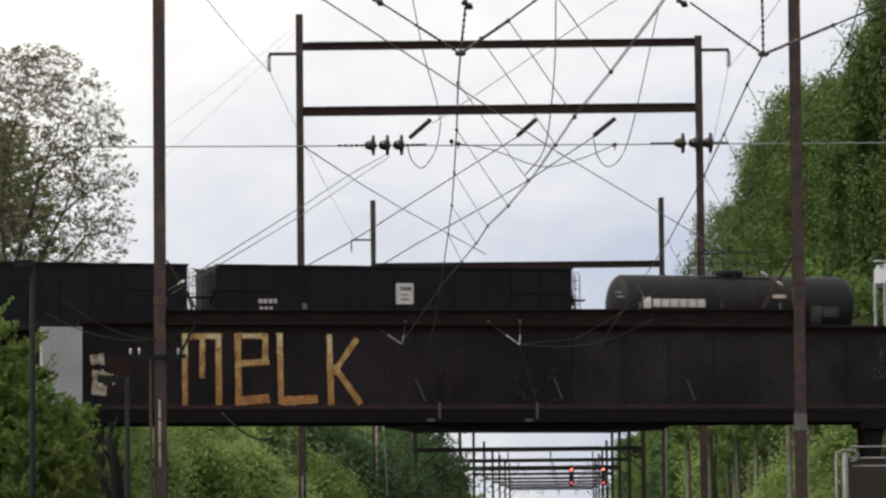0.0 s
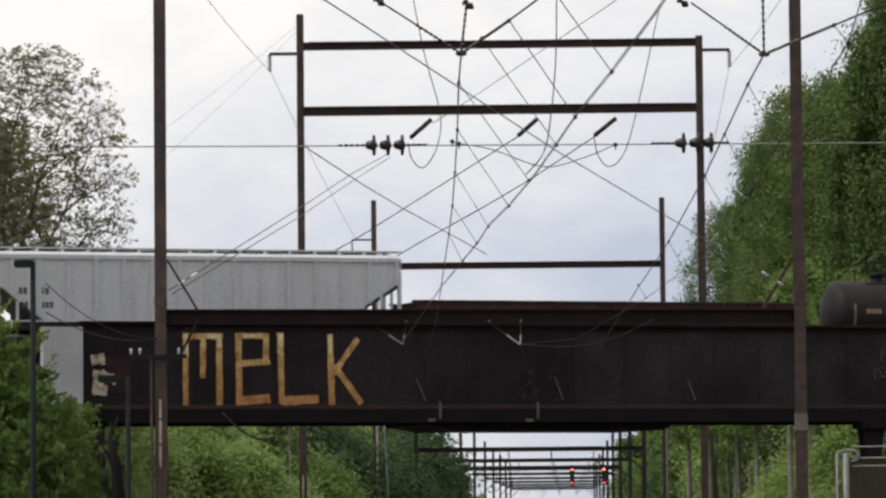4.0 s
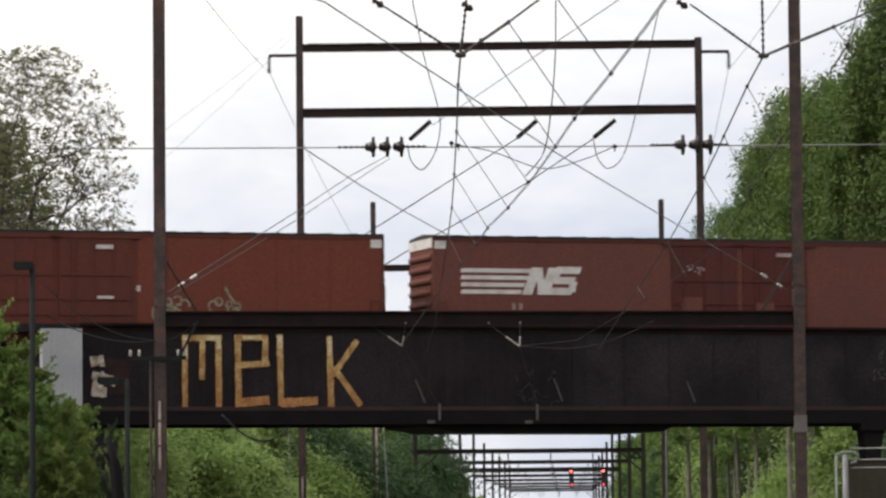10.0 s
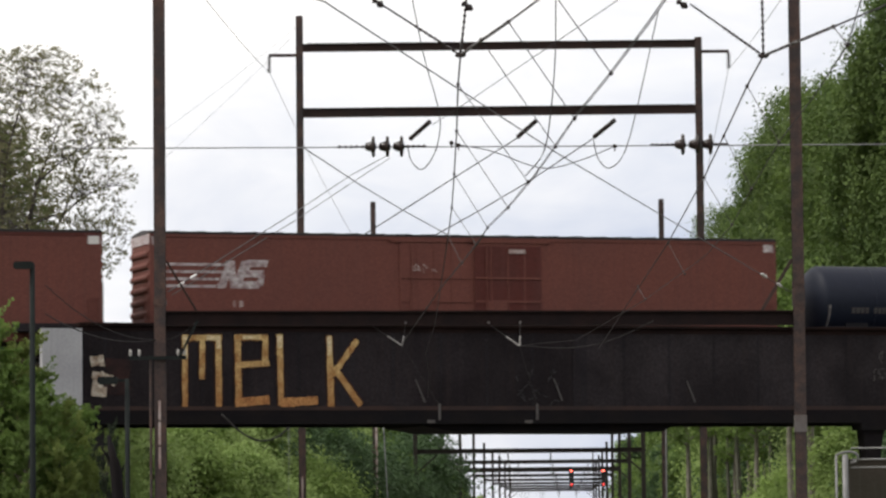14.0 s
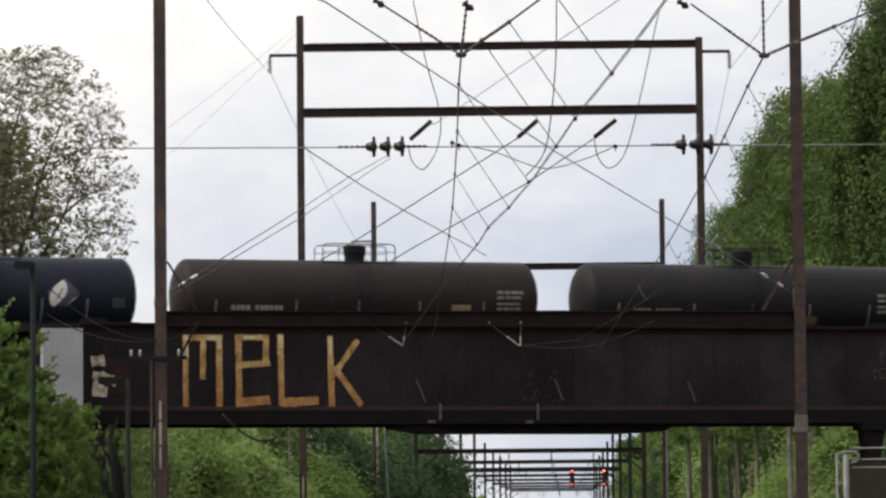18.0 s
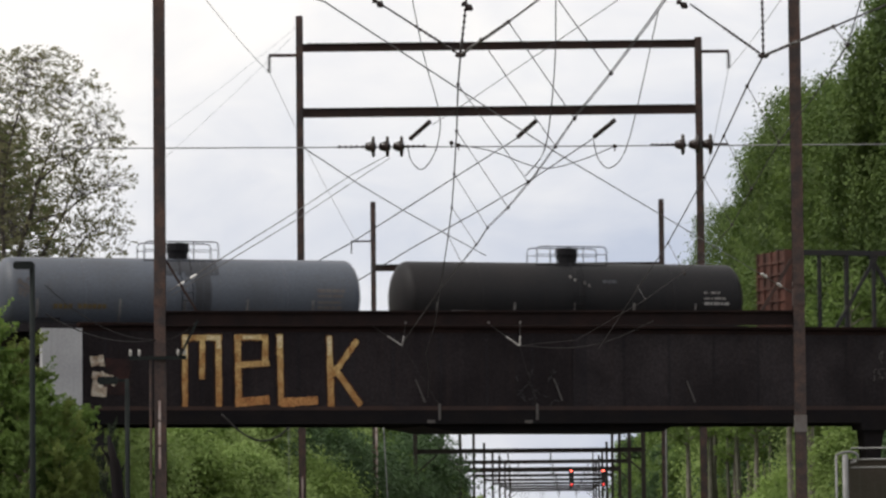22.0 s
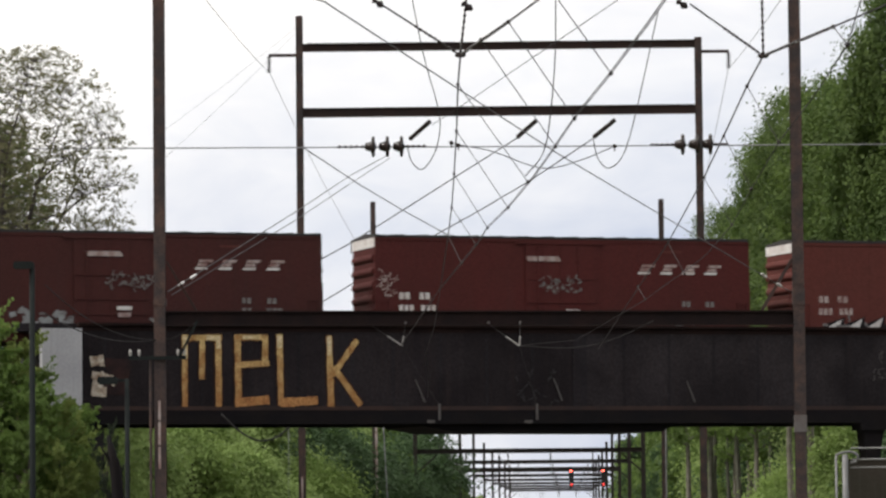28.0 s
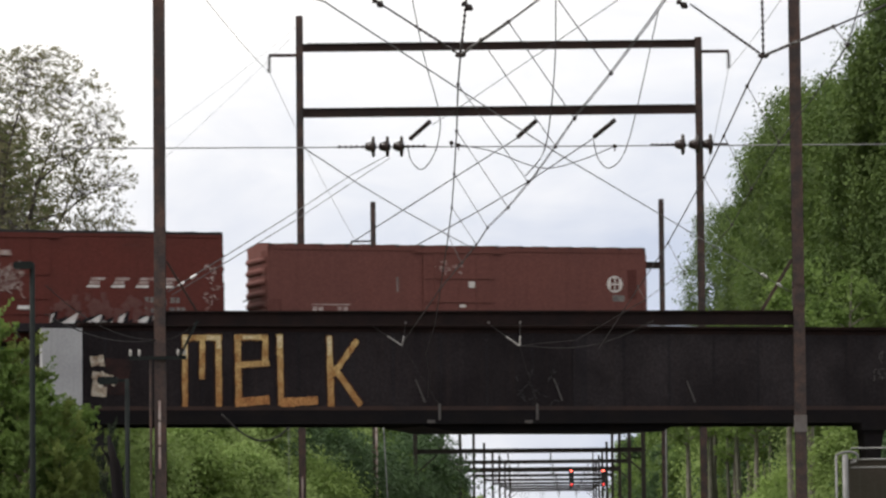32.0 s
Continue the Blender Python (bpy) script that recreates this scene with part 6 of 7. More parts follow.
def box_car(start, end, top, body_mat, door_mat, label, doors, ribs, white_cap=True, seams=0, patches=True, cap_mat=WHITE_PAINT):
    c, half = car("box_car", start, end, label, "box car")
    eave = top - 0.16
    body = Shape().prism_x([(-1.6, 1.05), (1.6, 1.05), (1.6, eave), (-1.6, eave)], -half, half)
    part("body", body, body_mat, c)
    roof = Shape().prism_x([(-1.64, eave), (1.64, eave - 0.02), (1.64, eave + 0.08), (0.0, top + 0.02), (-1.64, eave + 0.08), (-1.64, eave - 0.02)], -half - 0.03, half + 0.03)
    part("roof", roof, ROOF_GALV if white_cap else door_mat, c, "ribbed steel roof")
    s = Shape()
    n = int(half * 2 / 1.05)
    for i in range(n + 1):
        x = -half + 0.05 + i * (2 * half - 0.1) / n
        s.prism_x([(-1.67, eave - 0.02), (1.67, eave - 0.02), (1.67, eave + 0.10), (0.0, top + 0.05), (-1.67, eave + 0.10)], x - 0.04, x + 0.04)
    part("roof_ribs", s, ROOF_GALV, c, "raised seams of the roof")
    part("eave_strip", Shape().box(-half, half, SIDE - 0.035, SIDE, eave - 0.13, eave + 0.01), door_mat, c)
    part("side_sill", Shape().box(-half, half, SIDE - 0.03, SIDE, 0.85, 1.18).box(-half, half, 1.6, 1.63, 0.85, 1.18), body_mat, c)
    for sg in (-1, 1):
        x = sg * half
        e = part("end_panel", Shape().box(min(x, x + sg * 0.03), max(x, x + sg * 0.03), -1.55, 1.55, 1.1, eave), body_mat, c, "corrugated steel end")
        z0, z1 = 1.35, eave - (0.50 if white_cap else 0.25)
        for i in range(ribs):
            za = z0 + (z1 - z0) * i / ribs
            zb = z0 + (z1 - z0) * (i + 0.72) / ribs
            zm = (za + zb) / 2
            ring = [(x, za), (x + sg * 0.13, zm - 0.06), (x + sg * 0.15, zm + 0.02), (x + sg * 0.10, zb - 0.05), (x, zb)]
            rb = Shape().prism(ring if sg > 0 else ring[::-1], -1.42, 1.42)
            part("rib", rb, body_mat, e)
        part("corner_post", Shape().box(min(x, x + sg * 0.06), max(x, x + sg * 0.06), -1.6, -1.46, 1.1, eave), body_mat, e)
        if white_cap:
            part("white_panel", Shape().box(min(x + sg * 0.03, x + sg * 0.06), max(x + sg * 0.03, x + sg * 0.06), -1.58, 1.58, eave - 0.40, eave - 0.02), cap_mat, e, "white reflective end panel")
        end_ladder(c, x + sg * 0.12, 1.3, eave - 0.2 if not white_cap else 3.2, body_mat)
    if white_cap and patches:
        mark(c, half - 0.5, half - 0.05, eave - 0.46, eave - 0.12, cap_mat, "white corner patch", name="corner_patch")
        mark(c, -half + 0.02, -half + 0.5, eave - 0.46, eave - 0.12, cap_mat, "white corner patch", name="corner_patch")
    for d0, d1 in doors:
        x0, x1 = -half + d0, -half + d1
        d = part("door", Shape().box(x0, x1, SIDE - 0.07, SIDE - 0.002, 1.3, eave - 0.22), door_mat, c, "sliding steel door")
        for k in range(1, 4):
            xx = x0 + (x1 - x0) * k / 4
            part("door_post", Shape().box(xx - 0.03, xx + 0.03, SIDE - 0.10, SIDE - 0.07, 1.35, eave - 0.3), door_mat, d)
        for z in (1.9, 2.5, 3.45):
            part("door_rib", Shape().box(x0 + 0.05, x1 - 0.05, SIDE - 0.12, SIDE - 0.07, z, z + 0.09), door_mat, d)
        part("lock_rod", Shape().tube([(x0 + 0.5, SIDE - 0.14, 1.4), (x0 + 0.5, SIDE - 0.14, eave - 0.3)], 0.025, 6), door_mat, d)
        for z, h in ((eave - 0.22, 0.1), (1.2, 0.09)):
            part("door_track", Shape().box(x0 - 0.4, x1 + 0.4, SIDE - 0.12, SIDE - 0.001, z, z + h), door_mat, c)
    for i in range(1, seams):
        x = -half + 2 * half * i / seams
        if not any(d0 - 0.3 < x + half < d1 + 0.3 for d0, d1 in doors):
            part("side_seam", Shape().box(x - 0.025, x + 0.025, SIDE - 0.008, SIDE, 1.18, eave - 0.13), body_mat, c)
    ladder(c, -half + 0.12, -half + 0.5, 1.1, 2.6, body_mat)
    ladder(c, half - 0.5, half - 0.12, 1.1, 2.6, body_mat)
    running_gear(c, half)
    return c, half


def on_tank(c, r, zc, x0, x1, z0, z1, mat, label, name="marking", lift=0.012):
    """A painted patch on the near flank of a tank."""
    a0, a1 = math.asin(max(-1, min(1, (z0 - zc) / r))), math.asin(max(-1, min(1, (z1 - zc) / r)))
    s, n = Shape(), max(4, int(abs(a1 - a0) / 0.1))
    x0, x1 = x0 - 0.52, x1 - 0.52
    rr = r + lift
    v = []
    for i in range(n + 1):
        a = a0 + (a1 - a0) * i / n
        for x in (x0, x1):
            v.append((x, -rr * math.cos(a), zc + rr * math.sin(a)))
    s.add(v, [(2 * i, 2 * i + 1, 2 * i + 3, 2 * i + 2) for i in range(n)])
    part(name, s, mat, c, label)


def tank_row(c, r, zc, x, z, h, widths, mat, label="unreadable stencilled characters"):
    for w in widths:
        if w > 0:
            on_tank(c, r, zc, x, x + w, z, z + h, mat, label, "lettering")
        x += abs(w) + 0.045


def tank_car(start, end, top, radius, mat, label, dome=None, rail=None, belts=()):
    """dome: (x, width, height) of the valve housing; rail: (x0, x1, height) of the top platform's handrail, or several."""
    c, half = car("tank_car", start + 0.5, end + 0.5, label, "tank car")
    zc = top - radius
    head = [(radius * 0.40 * (1 - math.sin(a)), radius * math.cos(a)) for a in [math.pi / 2 * (1 - i / 9) for i in range(10)]]
    head[0] = (0.0, 0.02)
    full = head + [(2 * half - s, q) for s, q in reversed(head)]
    part("tank", Shape().spin((-half, 0, zc), (half, 0, zc), full, 40), mat, c, smooth=True)
    for i, x in enumerate((-half * 0.55, 0.0, half * 0.55)):
        part("weld_band", Shape().spin((x - 0.04, 0, zc), (x + 0.04, 0, zc), [(0, radius), (0.01, radius + 0.008), (0.07, radius + 0.008), (0.08, radius)], 40), mat, c, smooth=True)
    if dome:
        x, w, h = dome
        part("valve_housing", Shape().spin((x, 0, top - 0.12), (x, 0, top + h), [(0, w * 0.44), (h * 0.5, w * 0.46), (h * 0.7, w * 0.5), (h + 0.06, w * 0.5), (h + 0.12, w * 0.42)], 16), BLACK_CAR, c, "dark valve housing on top")
    if rail:
        runs = rail if isinstance(rail[0], tuple) else (rail,)
        for x0, x1, h in runs:
            part("platform", Shape().box(x0, x1, -0.62, -0.2, top - 0.15, top - 0.10).box(x0, x1, 0.2, 0.62, top - 0.15, top - 0.10), BLACK_CAR, c)
            s = Shape()
            nn = max(2, int((x1 - x0) / 0.9))
            for y in (-0.6, 0.6):
                for i in range(1, nn):
                    x = x0 + (x1 - x0) * i / nn
                    s.tube([(x, y, top - 0.1), (x, y, top + h)], 0.02, 5)
                # one bent pipe makes both end posts and the top rail
                s.tube([(x0, y, top - 0.1), (x0, y, top + h - 0.16), (x0 + 0.05, y, top + h - 0.05), (x0 + 0.16, y, top + h), (x1 - 0.16, y, top + h), (x1 - 0.05, y, top + h - 0.05), (x1, y, top + h - 0.16), (x1, y, top - 0.1)], 0.024, 5)
                if x1 - x0 > 3:
                    s.tube([(x0, y, top + h * 0.5), (x1, y, top + h * 0.5)], 0.014, 5)
            part("handrail", s, BLACK_CAR, c)
        xm = (runs[0][0] + runs[-1][1]) / 2
        s = Shape()
        for x in (xm - 0.22, xm + 0.22):
            s.tube([(x, -1.62, 1.1), (x, -1.62, zc + 0.2), (x, -1.2, top - 0.35), (x, -0.95, top)], 0.022, 5)
        for i in range(9):
            z = 1.3 + i * 0.3
            if z < zc + 0.3:
                s.tube([(xm - 0.22, -1.62, z), (xm + 0.22, -1.62, z)], 0.016, 5)
        part("side_ladder", s, BLACK_CAR, c)
    for x in belts:
        on_tank(c, radius, zc, x - 0.04, x + 0.04, 1.6, 2.55, DIM_PAINT, "", "tie_mark")
    part("running_board", Shape().box(-half - 0.1, half + 0.1, -1.55, -1.1, 1.02, 1.1).box(-half - 0.1, half + 0.1, 1.1, 1.55, 1.02, 1.1), BLACK_CAR, c)
    s = Shape()
    for i in range(9):
        x = -half + 0.2 + i * (2 * half - 0.4) / 8
        s.tube([(x, -1.55, 1.05), (x, -1.55, 1.62)], 0.018, 5)
    s.tube([(-half + 0.2, -1.55, 1.62), (half - 0.2, -1.55, 1.62)], 0.02, 5)
    part("side_handrail", s, BLACK_CAR, c)
    for x in (-half + 1.9, half - 1.9):
        part("saddle", Shape().box(x - 0.5, x + 0.5, -1.2, 1.2, 1.05, zc - radius * 0.62), BLACK_CAR, c)
    running_gear(c, half)
    return c, half, zc


def coal_gondola(start, end, marks):
    c, half = car("coal_gondola", start, end, "sooty black steel coal gondola heaped to the brim", "gondola car")
    top = 3.80
    for y0, y1 in ((-1.6, -1.54), (1.54, 1.6)):
        part("side", Shape().box(-half, half, y0, y1, 1.1, top), BLACK_CAR, c)
        part("top_chord", Shape().box(-half - 0.03, half + 0.03, y0 - 0.08, y1 + 0.08, top, top + 0.09), BLACK_CAR, c)
    for x in (-half, half - 0.06):
        part("end", Shape().box(x, x + 0.06, -1.54, 1.54, 1.1, top), BLACK_CAR, c)
    part("floor", Shape().box(-half, half, -1.54, 1.54, 1.05, 1.1), BLACK_CAR, c)
    for i in range(13):
        x = -half + 0.1 + i * (2 * half - 0.2) / 12
        part("side_stake", Shape().box(x - 0.05, x + 0.05, SIDE - 0.04, SIDE, 1.15, top), BLACK_CAR, c)
    part("mid_rib", Shape().box(-half, -half + 2.4, SIDE - 0.05, SIDE, 2.85, 2.97).box(half - 2.4, half, SIDE - 0.05, SIDE, 2.85, 2.97), BLACK_CAR, c)
    # heaped load
    nx, ny = 60, 9
    v = []
    for i in range(nx + 1):
        for j in range(ny + 1):
            x, y = -half + 0.1 + (2 * half - 0.2) * i / nx, -1.5 + 3.0 * j / ny
            z = top - 0.12 + 0.26 * math.sin(math.pi * j / ny) * (0.6 + 0.6 * noise.noise(Vector((x * 0.5, y * 0.6, start)))) + 0.05 * noise.noise(Vector((x * 3, y * 3, 1)))
            v.append((x, y, z))
    part("load", Shape().add(v, [(i * (ny + 1) + j, (i + 1) * (ny + 1) + j, (i + 1) * (ny + 1) + j + 1, i * (ny + 1) + j + 1) for i in range(nx) for j in range(ny)]), BRIDGE_DARK, c, "heap of black coal")
    for sg in (-1, 1):
        x = sg * half
        s = Shape()
        for xx in (x + sg * 0.10, x + sg * 0.36):
            for y in (-1.5, -1.0):
                s.tube([(xx, y, 1.05), (xx, y, top - 0.15)], 0.022, 5)
        for i in range(8):
            z = 1.4 + i * 0.33
            s.tube([(x + sg * 0.10, -1.5, z), (x + sg * 0.36, -1.5, z)], 0.016, 5)
        s.box(min(x, x + sg * 0.6), max(x, x + sg * 0.6), -1.5, -0.9, 2.55, 2.62)
        part("end_platform", s, BLACK_CAR, c, "ladder and platform at the car's end")
        part("end_brace", Shape().bar((x + sg * 0.55, -1.4, 1.1), (x, -1.4, 2.9), 0.09), BLACK_CAR, c)
    if marks:
        xm = 0.33
        part("notice_panel", Shape().box(xm - 0.36, xm + 0.36, SIDE - 0.055, SIDE - 0.04, 2.36, 3.20), WHITE_PAINT, c, "white square notice panel")
        for a, b, za, zb in ((-0.2, 0.28, 2.90, 3.06), (-0.16, 0.16, 2.51, 2.59), (-0.14, 0.12, 2.71, 2.78)):
            mark(c, xm + a, xm + b, za, zb, DIM_PAINT, y=SIDE - 0.059)
        scrawl(c, xm + 0.35, xm + 1.25, 2.0, 2.25, 22, 0.04, BLUE_SPRAY, 17, "faint blue sprayed tag", SIDE - 0.055)
        stencil(c, -half + 1.75, 2.36, (0.16, 0.14, 0.16, 0.15), 0.17, WHITE_PAINT)
        stencil(c, -half + 1.8, 2.08, (0.13, 0.14, 0.13), 0.14, WHITE_PAINT)
        stencil(c, -half + 3.55, 2.08, (0.28,), 0.30, DIM_PAINT)
    running_gear(c, half)
    return c


def covered_hopper(start, end):
    c, half = car("covered_hopper", start, end, "light grey ribbed covered hopper with sloping ends", "hopper car")
    top, eave = 4.52, 4.17
    slope = 2.75
    # side sheets end in a slope at each end
    body = Shape().prism([(-half + slope, 1.45), (half - slope, 1.45), (half, eave - 0.97), (half, eave), (-half, eave), (-half, eave - 0.6)], -1.6, 1.6)
    part("body", body, HOPPER_GREY, c)
    part("roof", Shape().prism_x([(-1.58, eave), (1.58, eave), (1.3, eave + 0.16), (0.5, eave + 0.2), (-0.5, eave + 0.2), (-1.3, eave + 0.16)], -half, half), HOPPER_GREY, c)
    part("running_board", Shape().box(-half - 0.25, half + 0.25, -1.1, -0.5, top - 0.05, top).box(-half - 0.25, half + 0.25, 0.5, 1.1, top - 0.05, top), HOPPER_GREY, c, "grey walkway grating along the roof")
    for i in range(17):
        x = -half + 0.3 + i * (2 * half - 0.6) / 16
        part("board_bracket", Shape().box(x - 0.07, x + 0.07, -1.12, -0.48, eave + 0.12, top - 0.05), HOPPER_GREY, c)
    part("hatch_trough", Shape().box(-half + 0.6, half - 0.6, -0.4, 0.4, eave + 0.2, eave + 0.3), HOPPER_DARK, c)
    for i in range(16):
        x = -half + 0.15 + i * (2 * half - 0.3) / 15
        zlow = 1.45 if -half + slope < x < half - slope else (1.45 + (-half + slope - x) / slope * (eave - 2.05) if x < 0 else 1.45 + (x - half + slope) / slope * (eave - 2.42))
        if zlow < eave - 0.3:
            part("side_post", Shape().box(x - 0.06, x + 0.06, SIDE - 0.11, SIDE, zlow, eave - 0.05), HOPPER_GREY, c)
    part("eave_rail", Shape().box(-half, half, SIDE - 0.09, SIDE, eave - 0.14, eave + 0.02), HOPPER_GREY, c)
    part("side_sill", Shape().box(-half - 0.5, half + 0.5, SIDE - 0.06, SIDE + 0.1, 1.3, 1.62).box(-half - 0.5, half + 0.5, 1.5, 1.66, 1.3, 1.62), HOPPER_GREY, c)
    # end frames: posts, slope sheets and ladders
    for sg in (-1, 1):
        x = sg * half
        for y in (-1.55, -0.55, 0.45, 1.47):
            part("end_post", Shape().box(x - 0.05, x + 0.05, y, y + 0.08, 1.3, eave - 0.55), HOPPER_GREY, c)
        for dx in (0.75, 1.5):
            xx = x - sg * dx
            part("end_post", Shape().box(xx - 0.05, xx + 0.05, -1.58, -1.5, 1.3, eave - 0.6 - dx * 0.78), HOPPER_GREY, c)
        ring = [(x + 0.02, eave - 0.62), (x + 0.02, eave - 0.8), (x + slope, 1.3), (x + slope, 1.43)] if sg < 0 else [(x - slope, 1.3), (x - 0.02, eave - 1.17), (x - 0.02, eave - 0.99), (x - slope, 1.43)]
        part("slope_sheet", Shape().prism(ring, -1.45, 1.45), HOPPER_DARK, c, "dark sloping hopper sheet")
        end_ladder(c, x + sg * 0.1, 1.3, eave, HOPPER_GREY)
    for i in range(3):
        x = -half * 0.52 + i * half * 0.52
        part("outlet", Shape().prism([(x - 0.4, 0.5), (x + 0.4, 0.5), (x + 1.5, 1.45), (x - 1.5, 1.45)], -1.0, 1.0), HOPPER_GREY, c)
    stencil(c, -half + 1.55, 2.64, (0.12, 0.13, -0.42, 0.13, 0.13), 0.26, HOPPER_DARK)
    stencil(c, -half + 1.6, 2.10, (0.11, 0.13, -0.42, 0.11, 0.11, 0.11), 0.24, HOPPER_DARK)
    running_gear(c, half, HOPPER_GREY)
    return c


def low_gondola(start, end):
    c, half = car("low_gondola", start, end, "low rust-brown steel gondola", "gondola car")
    top = 2.46
    for y0, y1 in ((-1.6, -1.54), (1.54, 1.6)):
        part("side", Shape().box(-half, half, y0, y1, 1.05, top), LOW_RUST, c)
        part("top_chord", Shape().box(-half - 0.05, half + 0.05, y0 - 0.08, y1 + 0.08, top, top + 0.08), LOW_RUST, c)
    for x in (-half, half - 0.06):
        part("end", Shape().box(x, x + 0.06, -1.54, 1.54, 1.05, top), LOW_RUST, c)
    part("floor", Shape().box(-half, half, -1.54, 1.54, 1.02, 1.08), LOW_RUST, c)
    for i in range(15):
        x = -half + 0.1 + i * (2 * half - 0.2) / 14
        part("side_stake", Shape().box(x - 0.06, x + 0.06, SIDE - 0.1, SIDE, 1.1, top), LOW_RUST, c)
    running_gear(c, half)
    return c


def centre_beam_flat(start, end):
    c, half = car("centre_beam_flat_car", start, end, "empty centre-beam flat car with rusty bulkheads and dark truss", "flat car")
    top = 4.92
    part("deck", Shape().box(-half, half, -1.5, 1.5, 1.05, 1.25), DARK_FRAME, c)
    for sg in (-1, 1):
        x = sg * half
        xa, xb = (x, x + 0.34) if sg < 0 else (x - 0.34, x)
        skin = RUST_FRAME if sg < 0 else PALE_RUST
        b = part("bulkhead", Shape().box(xa + 0.1, xb - 0.1, -1.5, 1.5, 1.25, top - 0.12), skin, c, "rusty braced end bulkhead")
        for y in (-1.52, -0.75, 0.0, 0.75, 1.44):
            part("bulkhead_post", Shape().box(xa, xb, y, y + 0.09, 1.25, top - 0.1), skin, b)
        for z in (1.6, 2.15, 2.7, 3.25, 3.8, 4.3):
            part("bulkhead_rib", Shape().box(xa + 0.03, xb - 0.03, -1.5, 1.5, z, z + 0.1), skin, b)
    part("top_beam", Shape().box(-half + 0.3, half - 0.3, -0.16, 0.16, top - 0.22, top), DARK_FRAME, c, "dark top beam")
    n = 18
    xs = [-half + 0.97 + i * (2 * half - 2.2) / (n - 1) for i in range(n)]
    for i, x in enumerate(xs):
        w = 0.12 if i % 2 else 0.15
        part("post", Shape().box(x - w / 2, x + w / 2, -0.1, 0.1, 1.25, top - 0.22), DARK_FRAME, c)
    for i, lean in ((3, -1), (3, 1), (5, -1), (7, -1), (8, 1), (9, -1), (10, 1), (12, 1), (14, 1)):
        y = -0.12 if lean < 0 else 0.12
        part("diagonal", Shape().bar((xs[i], y, top - 0.35), (xs[i] + lean * 1.98, y, 1.35), 0.13 if i in (3, 5, 12, 14) else 0.10), DARK_FRAME, c)
        part("gusset", Shape().prism([(xs[i] - 0.08 + lean * 0.20, top - 0.70), (xs[i] + 0.08 + lean * 0.12, top - 0.70), (xs[i] + 0.20, top - 0.22), (xs[i] - 0.20, top - 0.22)], y - 0.01, y + 0.02), DARK_FRAME, c)
    running_gear(c, half)
    return c


FAINT_RUST = paint("faint_rust_smudge", (0.115, 0.100, 0.096), (0.085, 0.080, 0.086), 0.7, 0, 4, 14, 0.8, 0)
SPRAY_HAZE = paint("grey_spray_haze", (0.120, 0.056, 0.050), (0.100, 0.038, 0.033), 0.8, 0, 4, 14, 0.8, 0)
PALE_SPRAY = paint("pale_blue_white_spray", (0.27, 0.29, 0.29), (0.15, 0.14, 0.14), 0.8, 0, 4, 14, 0.8, 0)
BLUE_SPRAY = paint("faint_blue_spray", (0.03, 0.07, 0.10), (0.015, 0.03, 0.045), 0.8, 0, 4, 14, 0.8, 0)


def leaf_on_tank(c, r, zc, x, z0, z1, half_w, tilt, mat, label, power=0.8, lift=0.02):
    """A leaf or diamond painted on the near flank of a tank."""
    n, v = 10, []
    for i in range(n + 1):
        f = i / n
        z = z0 + (z1 - z0) * f
        w = half_w * (math.sin(math.pi * f) ** power if power else 1 - abs(2 * f - 1)) + 0.004
        y = -math.sqrt(max((r + lift) ** 2 - (z - zc) ** 2, 0.01))
        v += [(x + tilt * (f - 0.5) - w, y, z), (x + tilt * (f - 0.5) + w, y, z)]
    part("logo", Shape().add(v, [(2 * i, 2 * i + 1, 2 * i + 3, 2 * i + 2) for i in range(n)]), mat, c, label)


# --- the train in its order, front to rear
coal_gondola(-25.7, -10.58, False)
coal_gondola(-9.45, 5.5, True)

c, h, zc = tank_car(7.2, 17.92, 3.74, 1.32, TANK_BLACK, "short black tank car with white lettering and a railed platform", (-0.05, 1.2, 0.22), (-1.6, 1.6, 0.98), (-4.0, -0.4, 2.2))
on_tank(c, 1.32, zc, -3.85, -3.5, 2.3, 2.75, WHITE_PAINT, "white logo leaf", "logo")
tank_row(c, 1.32, zc, -3.42, 2.35, 0.33, (0.33, 0.34, 0.35, 0.35, 0.35, 0.34), WHITE_PAINT, "white block of a company name")
tank_row(c, 1.32, zc, -3.3, 1.95, 0.2, (0.2, 0.2, 0.2, 0.2, -0.1, 0.18, 0.18, 0.18, 0.18), WHITE_PAINT)
on_tank(c, 1.32, zc, -5.05, -4.75, 2.9, 2.98, DIM_PAINT, "small white stencil")
on_tank(c, 1.32, zc, -5.0, -4.65, 2.72, 2.8, DIM_PAINT, "small white stencil")
on_tank(c, 1.32, zc, 1.9, 2.5, 2.75, 2.9, FADED_PAINT, "white notice")
on_tank(c, 1.32, zc, 3.6, 4.1, 1.7, 2.45, HANGER_GREY, "dim data panel")
on_tank(c, 1.32, zc, 4.15, 4.85, 2.0, 2.4, HANGER_GREY, "dim data panel")
on_tank(c, 1.32, zc, -0.5, 1.2, 1.8, 3.3, TANK_BROWNED, "rusty spill stain", "stain")

covered_hopper(20.33, 37.35)
low_gondola(37.95, 55.0)

